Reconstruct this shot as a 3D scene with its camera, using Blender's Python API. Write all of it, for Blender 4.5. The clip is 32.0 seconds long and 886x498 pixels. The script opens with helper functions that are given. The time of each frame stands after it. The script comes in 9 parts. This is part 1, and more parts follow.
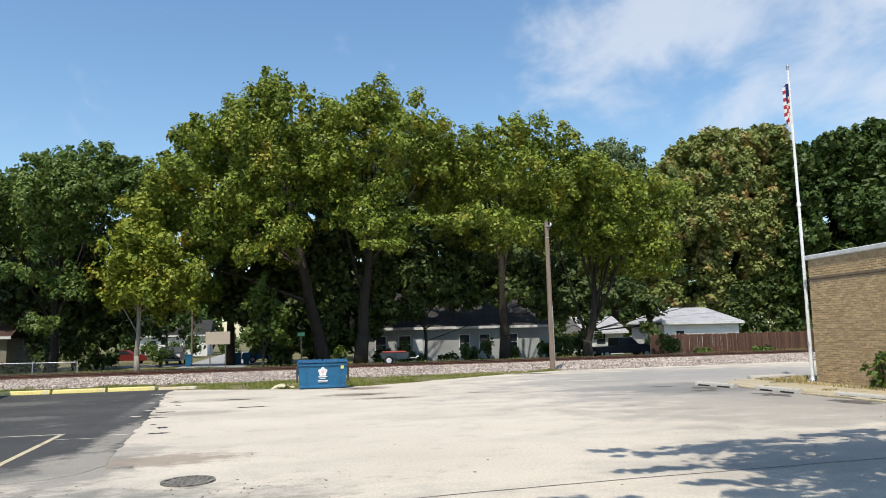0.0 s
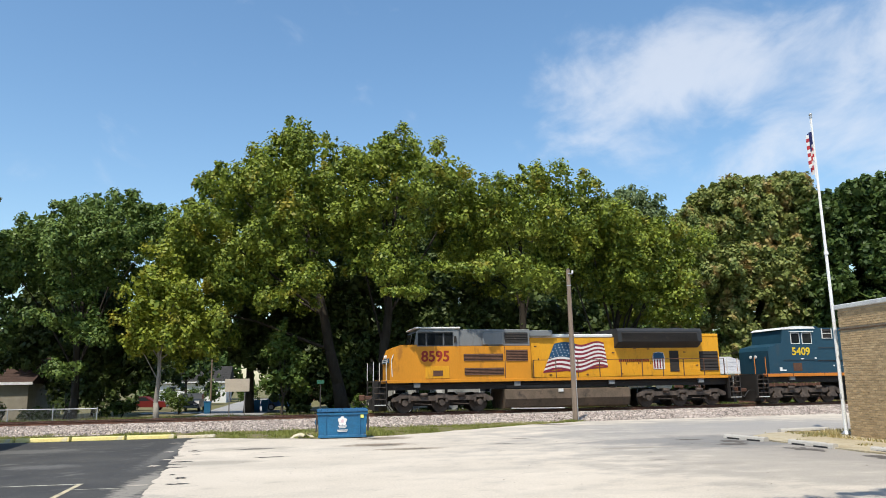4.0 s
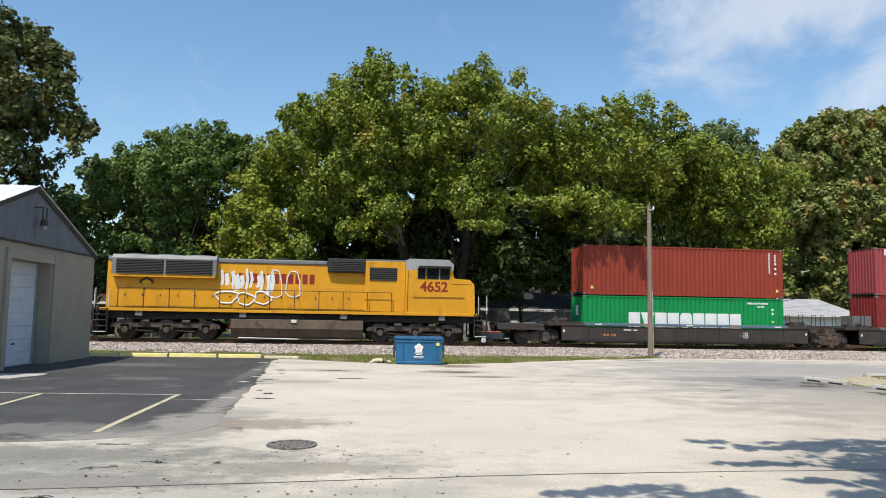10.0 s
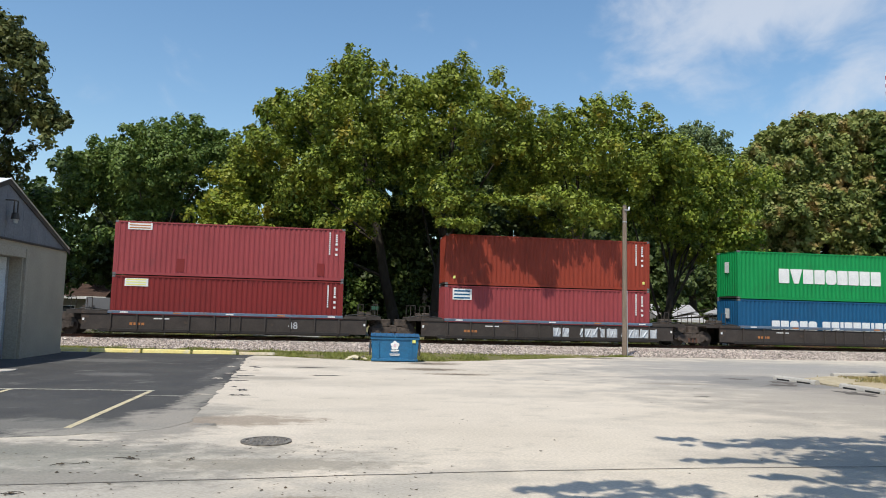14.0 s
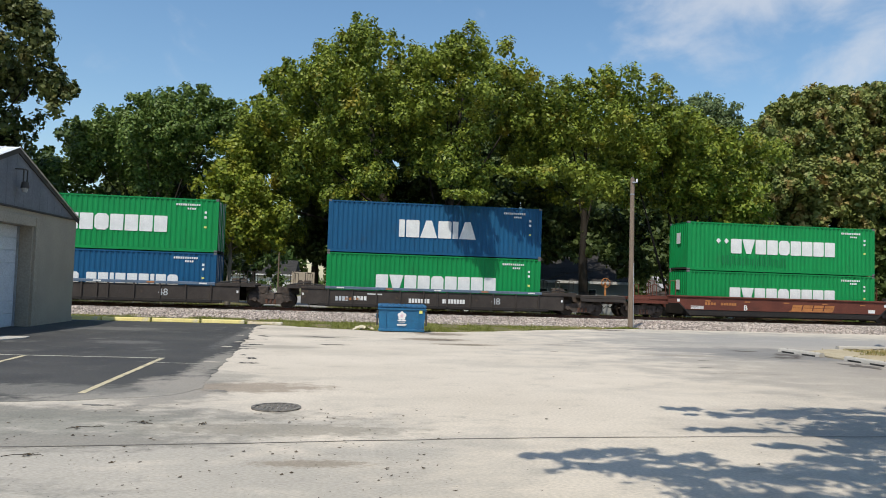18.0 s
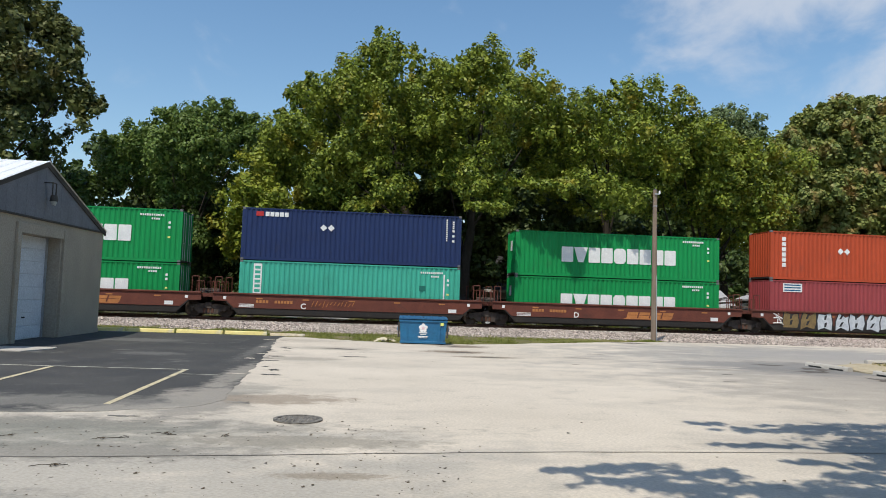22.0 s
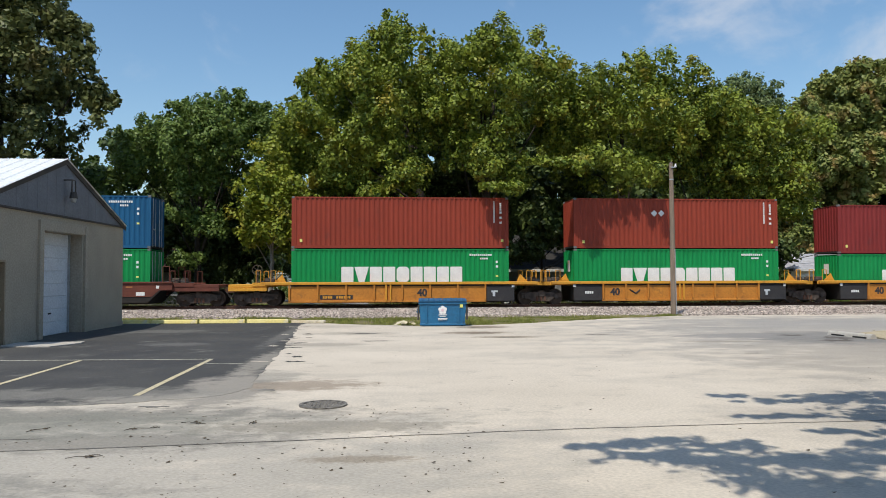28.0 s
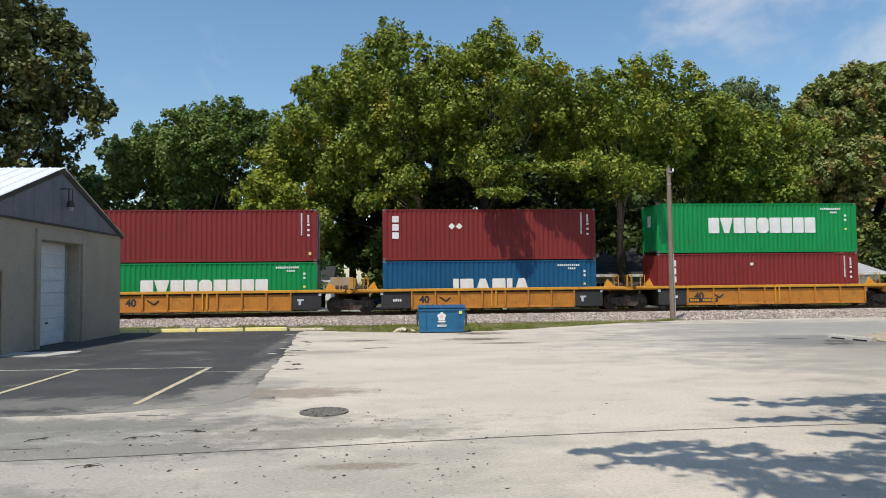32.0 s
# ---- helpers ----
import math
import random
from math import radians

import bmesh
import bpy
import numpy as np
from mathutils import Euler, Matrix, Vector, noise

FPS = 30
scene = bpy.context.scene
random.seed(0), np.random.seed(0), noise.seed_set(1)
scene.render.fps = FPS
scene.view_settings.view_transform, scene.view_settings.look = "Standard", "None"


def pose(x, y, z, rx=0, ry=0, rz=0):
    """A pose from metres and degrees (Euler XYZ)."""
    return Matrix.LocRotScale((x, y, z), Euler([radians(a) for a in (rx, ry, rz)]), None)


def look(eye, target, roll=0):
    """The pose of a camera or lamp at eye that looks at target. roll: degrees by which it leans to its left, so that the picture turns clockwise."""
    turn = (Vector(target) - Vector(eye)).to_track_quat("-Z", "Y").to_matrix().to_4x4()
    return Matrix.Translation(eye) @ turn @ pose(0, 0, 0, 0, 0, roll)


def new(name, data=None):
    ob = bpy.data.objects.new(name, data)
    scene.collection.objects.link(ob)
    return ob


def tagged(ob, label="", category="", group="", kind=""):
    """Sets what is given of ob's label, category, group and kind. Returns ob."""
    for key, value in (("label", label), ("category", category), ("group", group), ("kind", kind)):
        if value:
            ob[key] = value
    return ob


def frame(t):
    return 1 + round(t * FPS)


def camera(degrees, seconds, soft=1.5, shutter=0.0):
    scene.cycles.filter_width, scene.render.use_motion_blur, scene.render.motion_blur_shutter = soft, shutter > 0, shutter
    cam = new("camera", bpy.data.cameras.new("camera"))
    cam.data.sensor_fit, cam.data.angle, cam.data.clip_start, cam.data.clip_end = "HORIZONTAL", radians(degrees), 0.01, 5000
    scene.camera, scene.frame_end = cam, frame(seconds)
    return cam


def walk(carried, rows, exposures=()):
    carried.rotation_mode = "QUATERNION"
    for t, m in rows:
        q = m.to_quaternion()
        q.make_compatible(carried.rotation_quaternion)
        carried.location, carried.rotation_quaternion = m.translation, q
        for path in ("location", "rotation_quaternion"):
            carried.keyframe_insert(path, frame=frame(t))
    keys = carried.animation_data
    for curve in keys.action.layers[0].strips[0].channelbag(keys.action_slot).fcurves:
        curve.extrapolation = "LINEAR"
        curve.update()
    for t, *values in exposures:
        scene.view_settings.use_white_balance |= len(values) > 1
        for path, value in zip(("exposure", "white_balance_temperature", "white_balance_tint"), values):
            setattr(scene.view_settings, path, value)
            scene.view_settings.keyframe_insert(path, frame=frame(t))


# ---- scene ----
# the held camera: seconds, eye, then yaw (left), pitch (up) and roll in degrees
cam = camera(62.89, 32.0, soft=0.95)
PATH = [
    (0, 0.055, 0.136, 1.931, -12.453, 6.659, -1.327),
    (0.5, 0.024, 0.128, 1.919, -11.831, 7.085, -1.000),
    (1, 0.016, 0.126, 1.928, -11.410, 8.093, -1.027),
    (1.5, -0.001, 0.115, 1.940, -10.928, 9.355, -0.396),
    (2, 0.015, 0.106, 1.945, -10.563, 9.387, -0.704),
    (2.5, 0.004, 0.111, 1.943, -10.551, 9.475, -0.429),
    (3, -0.002, 0.135, 1.950, -11.463, 9.815, -0.593),
    (3.5, 0.001, 0.247, 1.984, -11.042, 10.173, -1.038),
    (5.5, -0.008, 0.131, 1.950, -10.630, 10.578, -0.405),
    (6, 0.004, 0.117, 1.940, -10.527, 10.306, -0.403),
    (6.5, 0.024, 0.144, 1.940, -10.722, 9.633, -0.667),
    (7, 0.011, 0.152, 1.940, -11.162, 9.537, -0.827),
    (7.5, -0.031, 0.144, 1.910, -10.051, 8.250, 1.028),
    (8, -0.004, 0.182, 1.924, -10.878, 8.259, 1.024),
    (8.5, 0.013, 0.162, 1.908, -10.332, 7.149, -0.378),
    (9, -0.003, 0.081, 1.917, -6.764, 6.001, -0.246),
    (9.5, 0.008, 0.063, 1.923, -5.033, 5.638, 0.512),
    (10, 0.016, 0.063, 1.917, -4.759, 5.151, 1.012),
    (10.5, 0.014, 0.061, 1.908, -2.927, 4.914, 1.469),
    (11, 0.004, 0.061, 1.904, -2.169, 4.314, 1.480),
    (11.5, 0.007, 0.068, 1.926, -1.851, 3.608, 1.490),
    (12, 0.014, 0.035, 1.920, -3.537, 4.138, 1.391),
    (12.5, 0.037, 0.039, 1.928, -6.304, 4.760, 0.768),
    (13, 0.047, 0.033, 1.920, -7.685, 4.453, 0.459),
    (13.5, 0.039, 0.019, 1.918, -7.327, 4.979, 0.732),
    (15.5, -0.008, -0.064, 1.921, -4.136, 4.303, 2.856),
    (16, 0.001, -0.079, 1.906, -4.840, 3.567, 1.409),
    (16.5, 0.008, -0.080, 1.911, -6.914, 3.222, 1.792),
    (17, 0.002, -0.069, 1.902, -6.267, 2.974, 1.777),
    (17.5, -0.002, -0.051, 1.898, -6.107, 2.953, 2.252),
    (18, -0.004, -0.054, 1.890, -6.102, 2.764, 1.811),
    (18.5, -0.006, -0.037, 1.892, -5.930, 2.982, 2.269),
    (19, -0.012, 0.000, 1.906, -5.888, 3.123, 2.473),
    (19.5, -0.020, -0.049, 1.894, -5.392, 2.972, 2.349),
    (20, -0.012, -0.067, 1.892, -5.312, 2.934, 2.303),
    (20.5, -0.011, -0.084, 1.899, -4.989, 2.841, 1.991),
    (21, -0.011, -0.097, 1.907, -4.432, 2.940, 2.124),
    (21.5, 0.001, -0.094, 1.904, -3.830, 3.478, 2.345),
    (22, 0.001, -0.083, 1.904, -4.368, 3.645, 1.914),
    (22.5, -0.004, -0.085, 1.899, -4.030, 4.185, 0.880),
    (23, 0.006, -0.087, 1.895, -3.394, 4.140, 1.122),
    (23.5, 0.002, -0.082, 1.900, -3.222, 4.175, 1.043),
    (24, -0.007, -0.100, 1.903, -3.286, 4.059, 1.127),
    (24.5, 0.000, -0.105, 1.915, -2.953, 3.931, 1.033),
    (25, -0.010, -0.118, 1.906, -3.018, 3.716, 1.903),
    (25.5, -0.002, -0.108, 1.907, -2.538, 3.396, 1.524),
    (27.5, -0.007, -0.152, 1.912, -2.029, 1.889, -0.255),
    (28, -0.010, -0.146, 1.922, -3.075, 2.161, -0.166),
    (28.5, -0.017, -0.140, 1.917, -2.959, 2.266, -0.105),
    (29, -0.016, -0.123, 1.924, -3.300, 2.685, -0.439),
    (29.5, -0.010, -0.102, 1.941, -4.243, 2.427, -0.232),
    (30, -0.014, -0.091, 1.926, -3.302, 3.519, 0.156),
    (30.5, -0.019, -0.081, 1.920, -3.647, 3.146, 0.269),
    (31, -0.039, -0.084, 1.899, -3.152, 2.367, 0.159),
    (31.5, -0.027, -0.067, 1.916, -4.112, 3.551, 0.752),
    (32, -0.058, -0.078, 1.890, -3.298, 2.730, -0.623),
]


def held(x, y, z, yaw, pitch, roll):
    return pose(x, y, z) @ pose(0, 0, 0, 0, 0, yaw) @ pose(0, 0, 0, 90 + pitch) @ pose(0, 0, 0, 0, 0, roll)


walk(cam, [(t, held(*row)) for t, *row in PATH], [(0, -0.06), (3, 0.0), (7, -0.01), (10, -0.10), (13, -0.20), (16, -0.22), (18, -0.30), (32, -0.33)])

# ---- daylight: clear late-summer sky with thin cloud, high sun behind the camera ----
LEAN_X, LEAN_Y = 0.28, 0.49  # how far a shadow runs, east and north, for each metre of height
SUN = Vector((-LEAN_X, -LEAN_Y, 1.0)).normalized()
world = bpy.data.worlds.new("world")
scene.world = world
world.use_nodes = True
wn, wl = world.node_tree.nodes, world.node_tree.links
sky = wn.new("ShaderNodeTexSky")
sky.sky_type, sky.sun_disc = "NISHITA", False
sky.sun_elevation = math.asin(SUN.z)
sky.sun_rotation = math.atan2(SUN.x, SUN.y)
sky.air_density, sky.dust_density, sky.ozone_density = 1.15, 0.8, 2.0
wtc = wn.new("ShaderNodeTexCoord")
# thin broken cloud over the eastern sky: drawn-out noise within soft banks given by (x, z, width, height, weight) of the direction
wmap = wn.new("ShaderNodeMapping")
wmap.inputs["Scale"].default_value = (1.0, 0.6, 1.35)
wmap.inputs["Rotation"].default_value = (0, radians(28), 0)
wmap.inputs["Location"].default_value = (0.31, 0.4, 0.12)
wnz = wn.new("ShaderNodeTexNoise")
wnz.inputs["Scale"].default_value, wnz.inputs["Detail"].default_value, wnz.inputs["Roughness"].default_value = 8.5, 7.0, 0.56
wnz.inputs["Distortion"].default_value = 0.35
wl.new(wtc.outputs["Generated"], wmap.inputs["Vector"])
wl.new(wmap.outputs[0], wnz.inputs["Vector"])
cover = wnz.outputs["Fac"]
for bx, bz, bw, bh, weight in ((0.41, 0.345, 0.14, 0.065, 0.30), (0.49, 0.42, 0.10, 0.08, 0.24), (0.66, 0.36, 0.13, 0.12, 0.34), (0.62, 0.265, 0.22, 0.05, 0.22), (0.30, 0.42, 0.06, 0.05, 0.12), (0.46, 0.285, 0.06, 0.04, 0.12)):
    bm_ = wn.new("ShaderNodeMapping")
    bm_.inputs["Location"].default_value, bm_.inputs["Scale"].default_value = (-bx / bw, 0, -bz / bh), (1 / bw, 0, 1 / bh)
    bl_, br_, ba_ = wn.new("ShaderNodeVectorMath"), wn.new("ShaderNodeMapRange"), wn.new("ShaderNodeMath")
    bl_.operation, br_.interpolation_type = "LENGTH", "SMOOTHSTEP"
    br_.inputs["From Min"].default_value, br_.inputs["From Max"].default_value = 0.2, 1.35
    br_.inputs["To Min"].default_value, br_.inputs["To Max"].default_value = weight, 0.0
    wl.new(wtc.outputs["Generated"], bm_.inputs["Vector"])
    wl.new(bm_.outputs[0], bl_.inputs[0])
    wl.new(bl_.outputs["Value"], br_.inputs["Value"])
    wl.new(br_.outputs[0], ba_.inputs[0])
    wl.new(cover, ba_.inputs[1])
    cover = ba_.outputs[0]
wramp = wn.new("ShaderNodeMapRange")
wramp.interpolation_type = "SMOOTHSTEP"
wramp.inputs["From Min"].default_value, wramp.inputs["From Max"].default_value = 0.60, 0.98
wramp.inputs["To Min"].default_value, wramp.inputs["To Max"].default_value = 0.0, 0.64
wmix = wn.new("ShaderNodeMix")
wmix.data_type = "RGBA"
wmix.inputs["B"].default_value = (4.9, 5.1, 5.5, 1)
wl.new(cover, wramp.inputs["Value"])
wl.new(wramp.outputs[0], wmix.inputs["Factor"])
whs = wn.new("ShaderNodeHueSaturation")
whs.inputs["Saturation"].default_value = 1.13
whs.inputs["Hue"].default_value = 0.496
wl.new(sky.outputs[0], whs.inputs["Color"])
wl.new(whs.outputs[0], wmix.inputs["A"])
wl.new(wmix.outputs["Result"], wn["Background"].inputs["Color"])
wn["Background"].inputs["Strength"].default_value = 0.18
sun = new("sun", bpy.data.lights.new("sun", "SUN"))
sun.data.energy, sun.data.angle, sun.data.color = 4.75, radians(0.55), (1.0, 0.94, 0.83)
sun.matrix_world = look((0, 0, 60), Vector((0, 0, 60)) - SUN)
scene.view_settings.exposure = 0.0


# ---- mesh tools ----
class Geo:
    """Vertices and faces of one mesh, gathered shape by shape."""

    def __init__(self):
        self.v, self.f = [], []

    def put(self, verts, faces):
        n = len(self.v)
        self.v.extend(verts)
        self.f.extend(tuple(i + n for i in f) for f in faces)
        return self

    def box(self, x0, x1, y0, y1, z0, z1, bev=0.0):
        if bev <= 0:
            vs = [(x, y, z) for z in (z0, z1) for y in (y0, y1) for x in (x0, x1)]
            return self.put(vs, [(0, 2, 3, 1), (4, 5, 7, 6), (0, 1, 5, 4), (2, 6, 7, 3), (0, 4, 6, 2), (1, 3, 7, 5)])
        b = min(bev, (x1 - x0) * 0.45, (y1 - y0) * 0.45, (z1 - z0) * 0.45)
        vs, ix = [], {}
        lo, hi = (x0, y0, z0), (x1, y1, z1)
        for sx in (0, 1):
            for sy in (0, 1):
                for sz in (0, 1):
                    s = (sx, sy, sz)
                    for ax in range(3):
                        p = [(hi[k] - b if s[k] else lo[k] + b) if k != ax else (hi[k] if s[k] else lo[k]) for k in range(3)]
                        ix[s, ax] = len(vs)
                        vs.append(tuple(p))
        fs = []
        for ax in range(3):
            a, c = [k for k in range(3) if k != ax]
            for s in (0, 1):
                def key(i, j):
                    k = [0, 0, 0]
                    k[ax], k[a], k[c] = s, i, j
                    return ix[tuple(k), ax]
                ring = [key(0, 0), key(1, 0), key(1, 1), key(0, 1)]
                fs.append(tuple(ring if (s == 1) != (ax == 1) else ring[::-1]))
        for ax in range(3):
            a, c = [k for k in range(3) if k != ax]
            for i in (0, 1):
                for j in (0, 1):
                    k0, k1 = [0, 0, 0], [0, 0, 0]
                    k0[ax], k1[ax] = 0, 1
                    k0[a] = k1[a] = i
                    k0[c] = k1[c] = j
                    q = [ix[tuple(k0), a], ix[tuple(k1), a], ix[tuple(k1), c], ix[tuple(k0), c]]
                    flip = (i == j) != (ax == 1)
                    fs.append(tuple(q if not flip else q[::-1]))
        for s in ((i, j, k) for i in (0, 1) for j in (0, 1) for k in (0, 1)):
            q = (ix[s, 0], ix[s, 1], ix[s, 2])
            fs.append(q if sum(s) % 2 else q[::-1])
        return self.put(vs, fs)

    def cyl(self, p0, p1, r0, r1=None, n=10, caps=True):
        p0, p1 = Vector(p0), Vector(p1)
        r1 = r0 if r1 is None else r1
        d = (p1 - p0).normalized()
        u = d.cross((0, 0, 1) if abs(d.z) < 0.9 else (1, 0, 0)).normalized()
        w = d.cross(u)
        vs = []
        for p, r in ((p0, r0), (p1, r1)):
            for k in range(n):
                a = 2 * math.pi * k / n
                vs.append(tuple(p + r * (math.cos(a) * u + math.sin(a) * w)))
        fs = [(k, (k + 1) % n, n + (k + 1) % n, n + k) for k in range(n)]
        if caps:
            fs += [tuple(range(n))[::-1], tuple(range(n, 2 * n))]
        return self.put(vs, fs)

    def tube(self, pts, r, n=6):
        for a, b in zip(pts, pts[1:]):
            self.cyl(a, b, r, r, n)
        return self

    def prism(self, outline, axis, a0, a1):
        """A flat outline, drawn out along an axis: outline is in the two other axes, in order."""
        n = len(outline)

        def at(p, a):
            q = list(p)
            q.insert(axis, a)
            return tuple(q)
        vs = [at(p, a0) for p in outline] + [at(p, a1) for p in outline]
        return self.put(vs, [tuple(range(n))[::-1], tuple(range(n, 2 * n))] + [(k, (k + 1) % n, n + (k + 1) % n, n + k) for k in range(n)])

    def ball(self, c, rx, ry, rz, n=10, m=6):
        vs, fs = [], []
        for i in range(m + 1):
            for k in range(n):
                a, b = 2 * math.pi * k / n, math.pi * i / m
                vs.append((c[0] + rx * math.sin(b) * math.cos(a), c[1] + ry * math.sin(b) * math.sin(a), c[2] + rz * math.cos(b)))
        for i in range(m):
            for k in range(n):
                fs.append((i * n + k, (i + 1) * n + k, (i + 1) * n + (k + 1) % n, i * n + (k + 1) % n))
        return self.put(vs, fs)

    def mesh(self, name, material, smooth=False, fix=True):
        me = bpy.data.meshes.new(name)
        me.from_pydata(self.v, [], self.f)
        if fix and len(self.f) < 4000:
            bm = bmesh.new()
            bm.from_mesh(me)
            bmesh.ops.recalc_face_normals(bm, faces=bm.faces)
            bm.to_mesh(me)
            bm.free()
        me.materials.append(material)
        if smooth:
            me.shade_smooth()
        me.update()
        return me


def part(name, geo, material, parent, label="", smooth=False):
    """One mesh object under a thing or a part, in the parent's space."""
    ob = new(name, geo.mesh(name, material, smooth) if isinstance(geo, Geo) else geo)
    ob.parent = parent
    if label:
        ob["label"] = label
    return ob


def empty(name, m, label, category, group=""):
    ob = new(name)
    ob.matrix_basis = m
    return tagged(ob, label, category, group)


def solid(name, geo, material, label="", category="", group="", kind="", smooth=False):
    """A thing or a piece of the setting that is one mesh."""
    return tagged(new(name, geo.mesh(name, material, smooth)), label, category, group, kind)


def array_mesh(name, verts, faces, material):
    """A large mesh straight from numpy: faces is (n, 3) or (n, 4)."""
    me = bpy.data.meshes.new(name)
    verts, faces = np.asarray(verts, np.float32), np.asarray(faces, np.int32)
    n, k = faces.shape
    me.vertices.add(len(verts))
    me.vertices.foreach_set("co", verts.ravel())
    me.loops.add(n * k)
    me.loops.foreach_set("vertex_index", faces.ravel())
    me.polygons.add(n)
    me.polygons.foreach_set("loop_start", np.arange(0, n * k, k, dtype=np.int32))
    me.polygons.foreach_set("loop_total", np.full(n, k, np.int32))
    me.update(calc_edges=True)
    me.materials.append(material)
    return me


def letters(text, size, material, parent, m, name="lettering", depth=0.004, bold=0.0, label=""):
    """Lettering with the built-in font, made into a mesh that lies on a face."""
    cu = bpy.data.curves.new("text", "FONT")
    cu.body, cu.size, cu.align_x, cu.align_y, cu.extrude, cu.offset = text, size, "CENTER", "CENTER", depth, bold
    tmp = new("text", cu)
    me = bpy.data.meshes.new_from_object(tmp.evaluated_get(bpy.context.evaluated_depsgraph_get()))
    bpy.data.objects.remove(tmp)
    bpy.data.curves.remove(cu)
    me.materials.clear()
    me.materials.append(material)
    ob = new(name, me)
    ob.parent, ob.matrix_basis = parent, m
    if label:
        ob["label"] = label
    return ob


# ---- materials ----
def surf(name, c1, c2=None, rough=0.7, scale=1.5, fine=40.0, bump=0.15, metal=0.0, dirt=None, dirt_at=0.58, dirt_scale=0.8, rand=0.0,
         spec=0.4, stretch=(1, 1, 1), island=0.0, dirt_soft=0.12, speckle=0.16, zones=(), scuff=None):
    """A surface with two scales of variation: broad patches from c1 to c2, fine grain, and stains of another colour."""
    m = bpy.data.materials.new(name)
    m.use_nodes = True
    nd, lk = m.node_tree.nodes, m.node_tree.links
    bs = nd["Principled BSDF"]
    c2 = c2 or tuple(v * 0.75 for v in c1)
    tc, mp = nd.new("ShaderNodeTexCoord"), nd.new("ShaderNodeMapping")
    mp.inputs["Scale"].default_value = stretch
    lk.new(tc.outputs["Object"], mp.inputs["Vector"])

    def noise_of(s, detail=5.0, rough_=0.6):
        n = nd.new("ShaderNodeTexNoise")
        n.inputs["Scale"].default_value, n.inputs["Detail"].default_value, n.inputs["Roughness"].default_value = s, detail, rough_
        lk.new(mp.outputs[0], n.inputs["Vector"])
        return n.outputs["Fac"]

    def mixed(fac, a, b):
        x = nd.new("ShaderNodeMix")
        x.data_type = "RGBA"
        for sock, val in (("Factor", fac), ("A", a), ("B", b)):
            if isinstance(val, (tuple, float, int)):
                x.inputs[sock].default_value = (*val, 1) if isinstance(val, tuple) else val
            else:
                lk.new(val, x.inputs[sock])
        return x.outputs["Result"]

    def span(val, a, b, c, d):
        r = nd.new("ShaderNodeMapRange")
        for sock, v in (("From Min", a), ("From Max", b), ("To Min", c), ("To Max", d)):
            r.inputs[sock].default_value = v
        lk.new(val, r.inputs["Value"])
        return r.outputs[0]

    broad, grain = noise_of(scale), noise_of(fine, 3.0)
    col = mixed(span(broad, 0.35, 0.65, 0, 1), tuple(c1), tuple(c2))
    if dirt:
        col = mixed(span(noise_of(dirt_scale, 7.0, 0.65), dirt_at, dirt_at + dirt_soft, 0, 0.85), col, tuple(dirt))
    if scuff:
        # short scuffs and small stains
        col = mixed(span(noise_of(scuff[0], 9.0, 0.72), 0.56, 0.68, 0, scuff[1]), col, scuff[2])
    for zx, zy, zrx, zry, strength, zc in zones:
        # a patch of wear or dirt with an uneven, fading edge
        sp = nd.new("ShaderNodeMapping")
        sp.inputs["Location"].default_value, sp.inputs["Scale"].default_value = (-zx / zrx, -zy / zry, 0), (1 / zrx, 1 / zry, 0)
        lk.new(tc.outputs["Object"], sp.inputs["Vector"])
        ln = nd.new("ShaderNodeVectorMath")
        ln.operation = "LENGTH"
        lk.new(sp.outputs[0], ln.inputs[0])
        ad = nd.new("ShaderNodeMath")
        ad.operation = "MULTIPLY_ADD"
        ad.inputs[1].default_value = -2.4
        lk.new(noise_of(1.6 / min(zrx, zry, 2.5), 6.0, 0.65), ad.inputs[0]), lk.new(ln.outputs["Value"], ad.inputs[2])
        col = mixed(span(ad.outputs[0], -0.55, 0.05, strength, 0), col, tuple(zc))
    val = span(grain, 0.3, 0.7, 1 - speckle, 1 + speckle)
    if rand:
        oi = nd.new("ShaderNodeObjectInfo")
        val2 = span(oi.outputs["Random"], 0, 1, 1 - rand, 1 + rand)
        mu = nd.new("ShaderNodeMath")
        mu.operation = "MULTIPLY"
        lk.new(val, mu.inputs[0]), lk.new(val2, mu.inputs[1])
        val = mu.outputs[0]
    if island:
        ge = nd.new("ShaderNodeNewGeometry")
        val3 = span(ge.outputs["Random Per Island"], 0, 1, 1 - island, 1 + island)
        mu = nd.new("ShaderNodeMath")
        mu.operation = "MULTIPLY"
        lk.new(val, mu.inputs[0]), lk.new(val3, mu.inputs[1])
        val = mu.outputs[0]
    hs = nd.new("ShaderNodeHueSaturation")
    lk.new(col, hs.inputs["Color"]), lk.new(val, hs.inputs["Value"])
    lk.new(hs.outputs[0], bs.inputs["Base Color"])
    lk.new(span(broad, 0.3, 0.7, max(rough - 0.08, 0.02), min(rough + 0.08, 1)), bs.inputs["Roughness"])
    bs.inputs["Metallic"].default_value, bs.inputs["Specular IOR Level"].default_value = metal, spec
    if bump:
        bp = nd.new("ShaderNodeBump")
        bp.inputs["Strength"].default_value, bp.inputs["Distance"].default_value = bump, 0.02
        lk.new(grain, bp.inputs["Height"]), lk.new(bp.outputs[0], bs.inputs["Normal"])
    return m


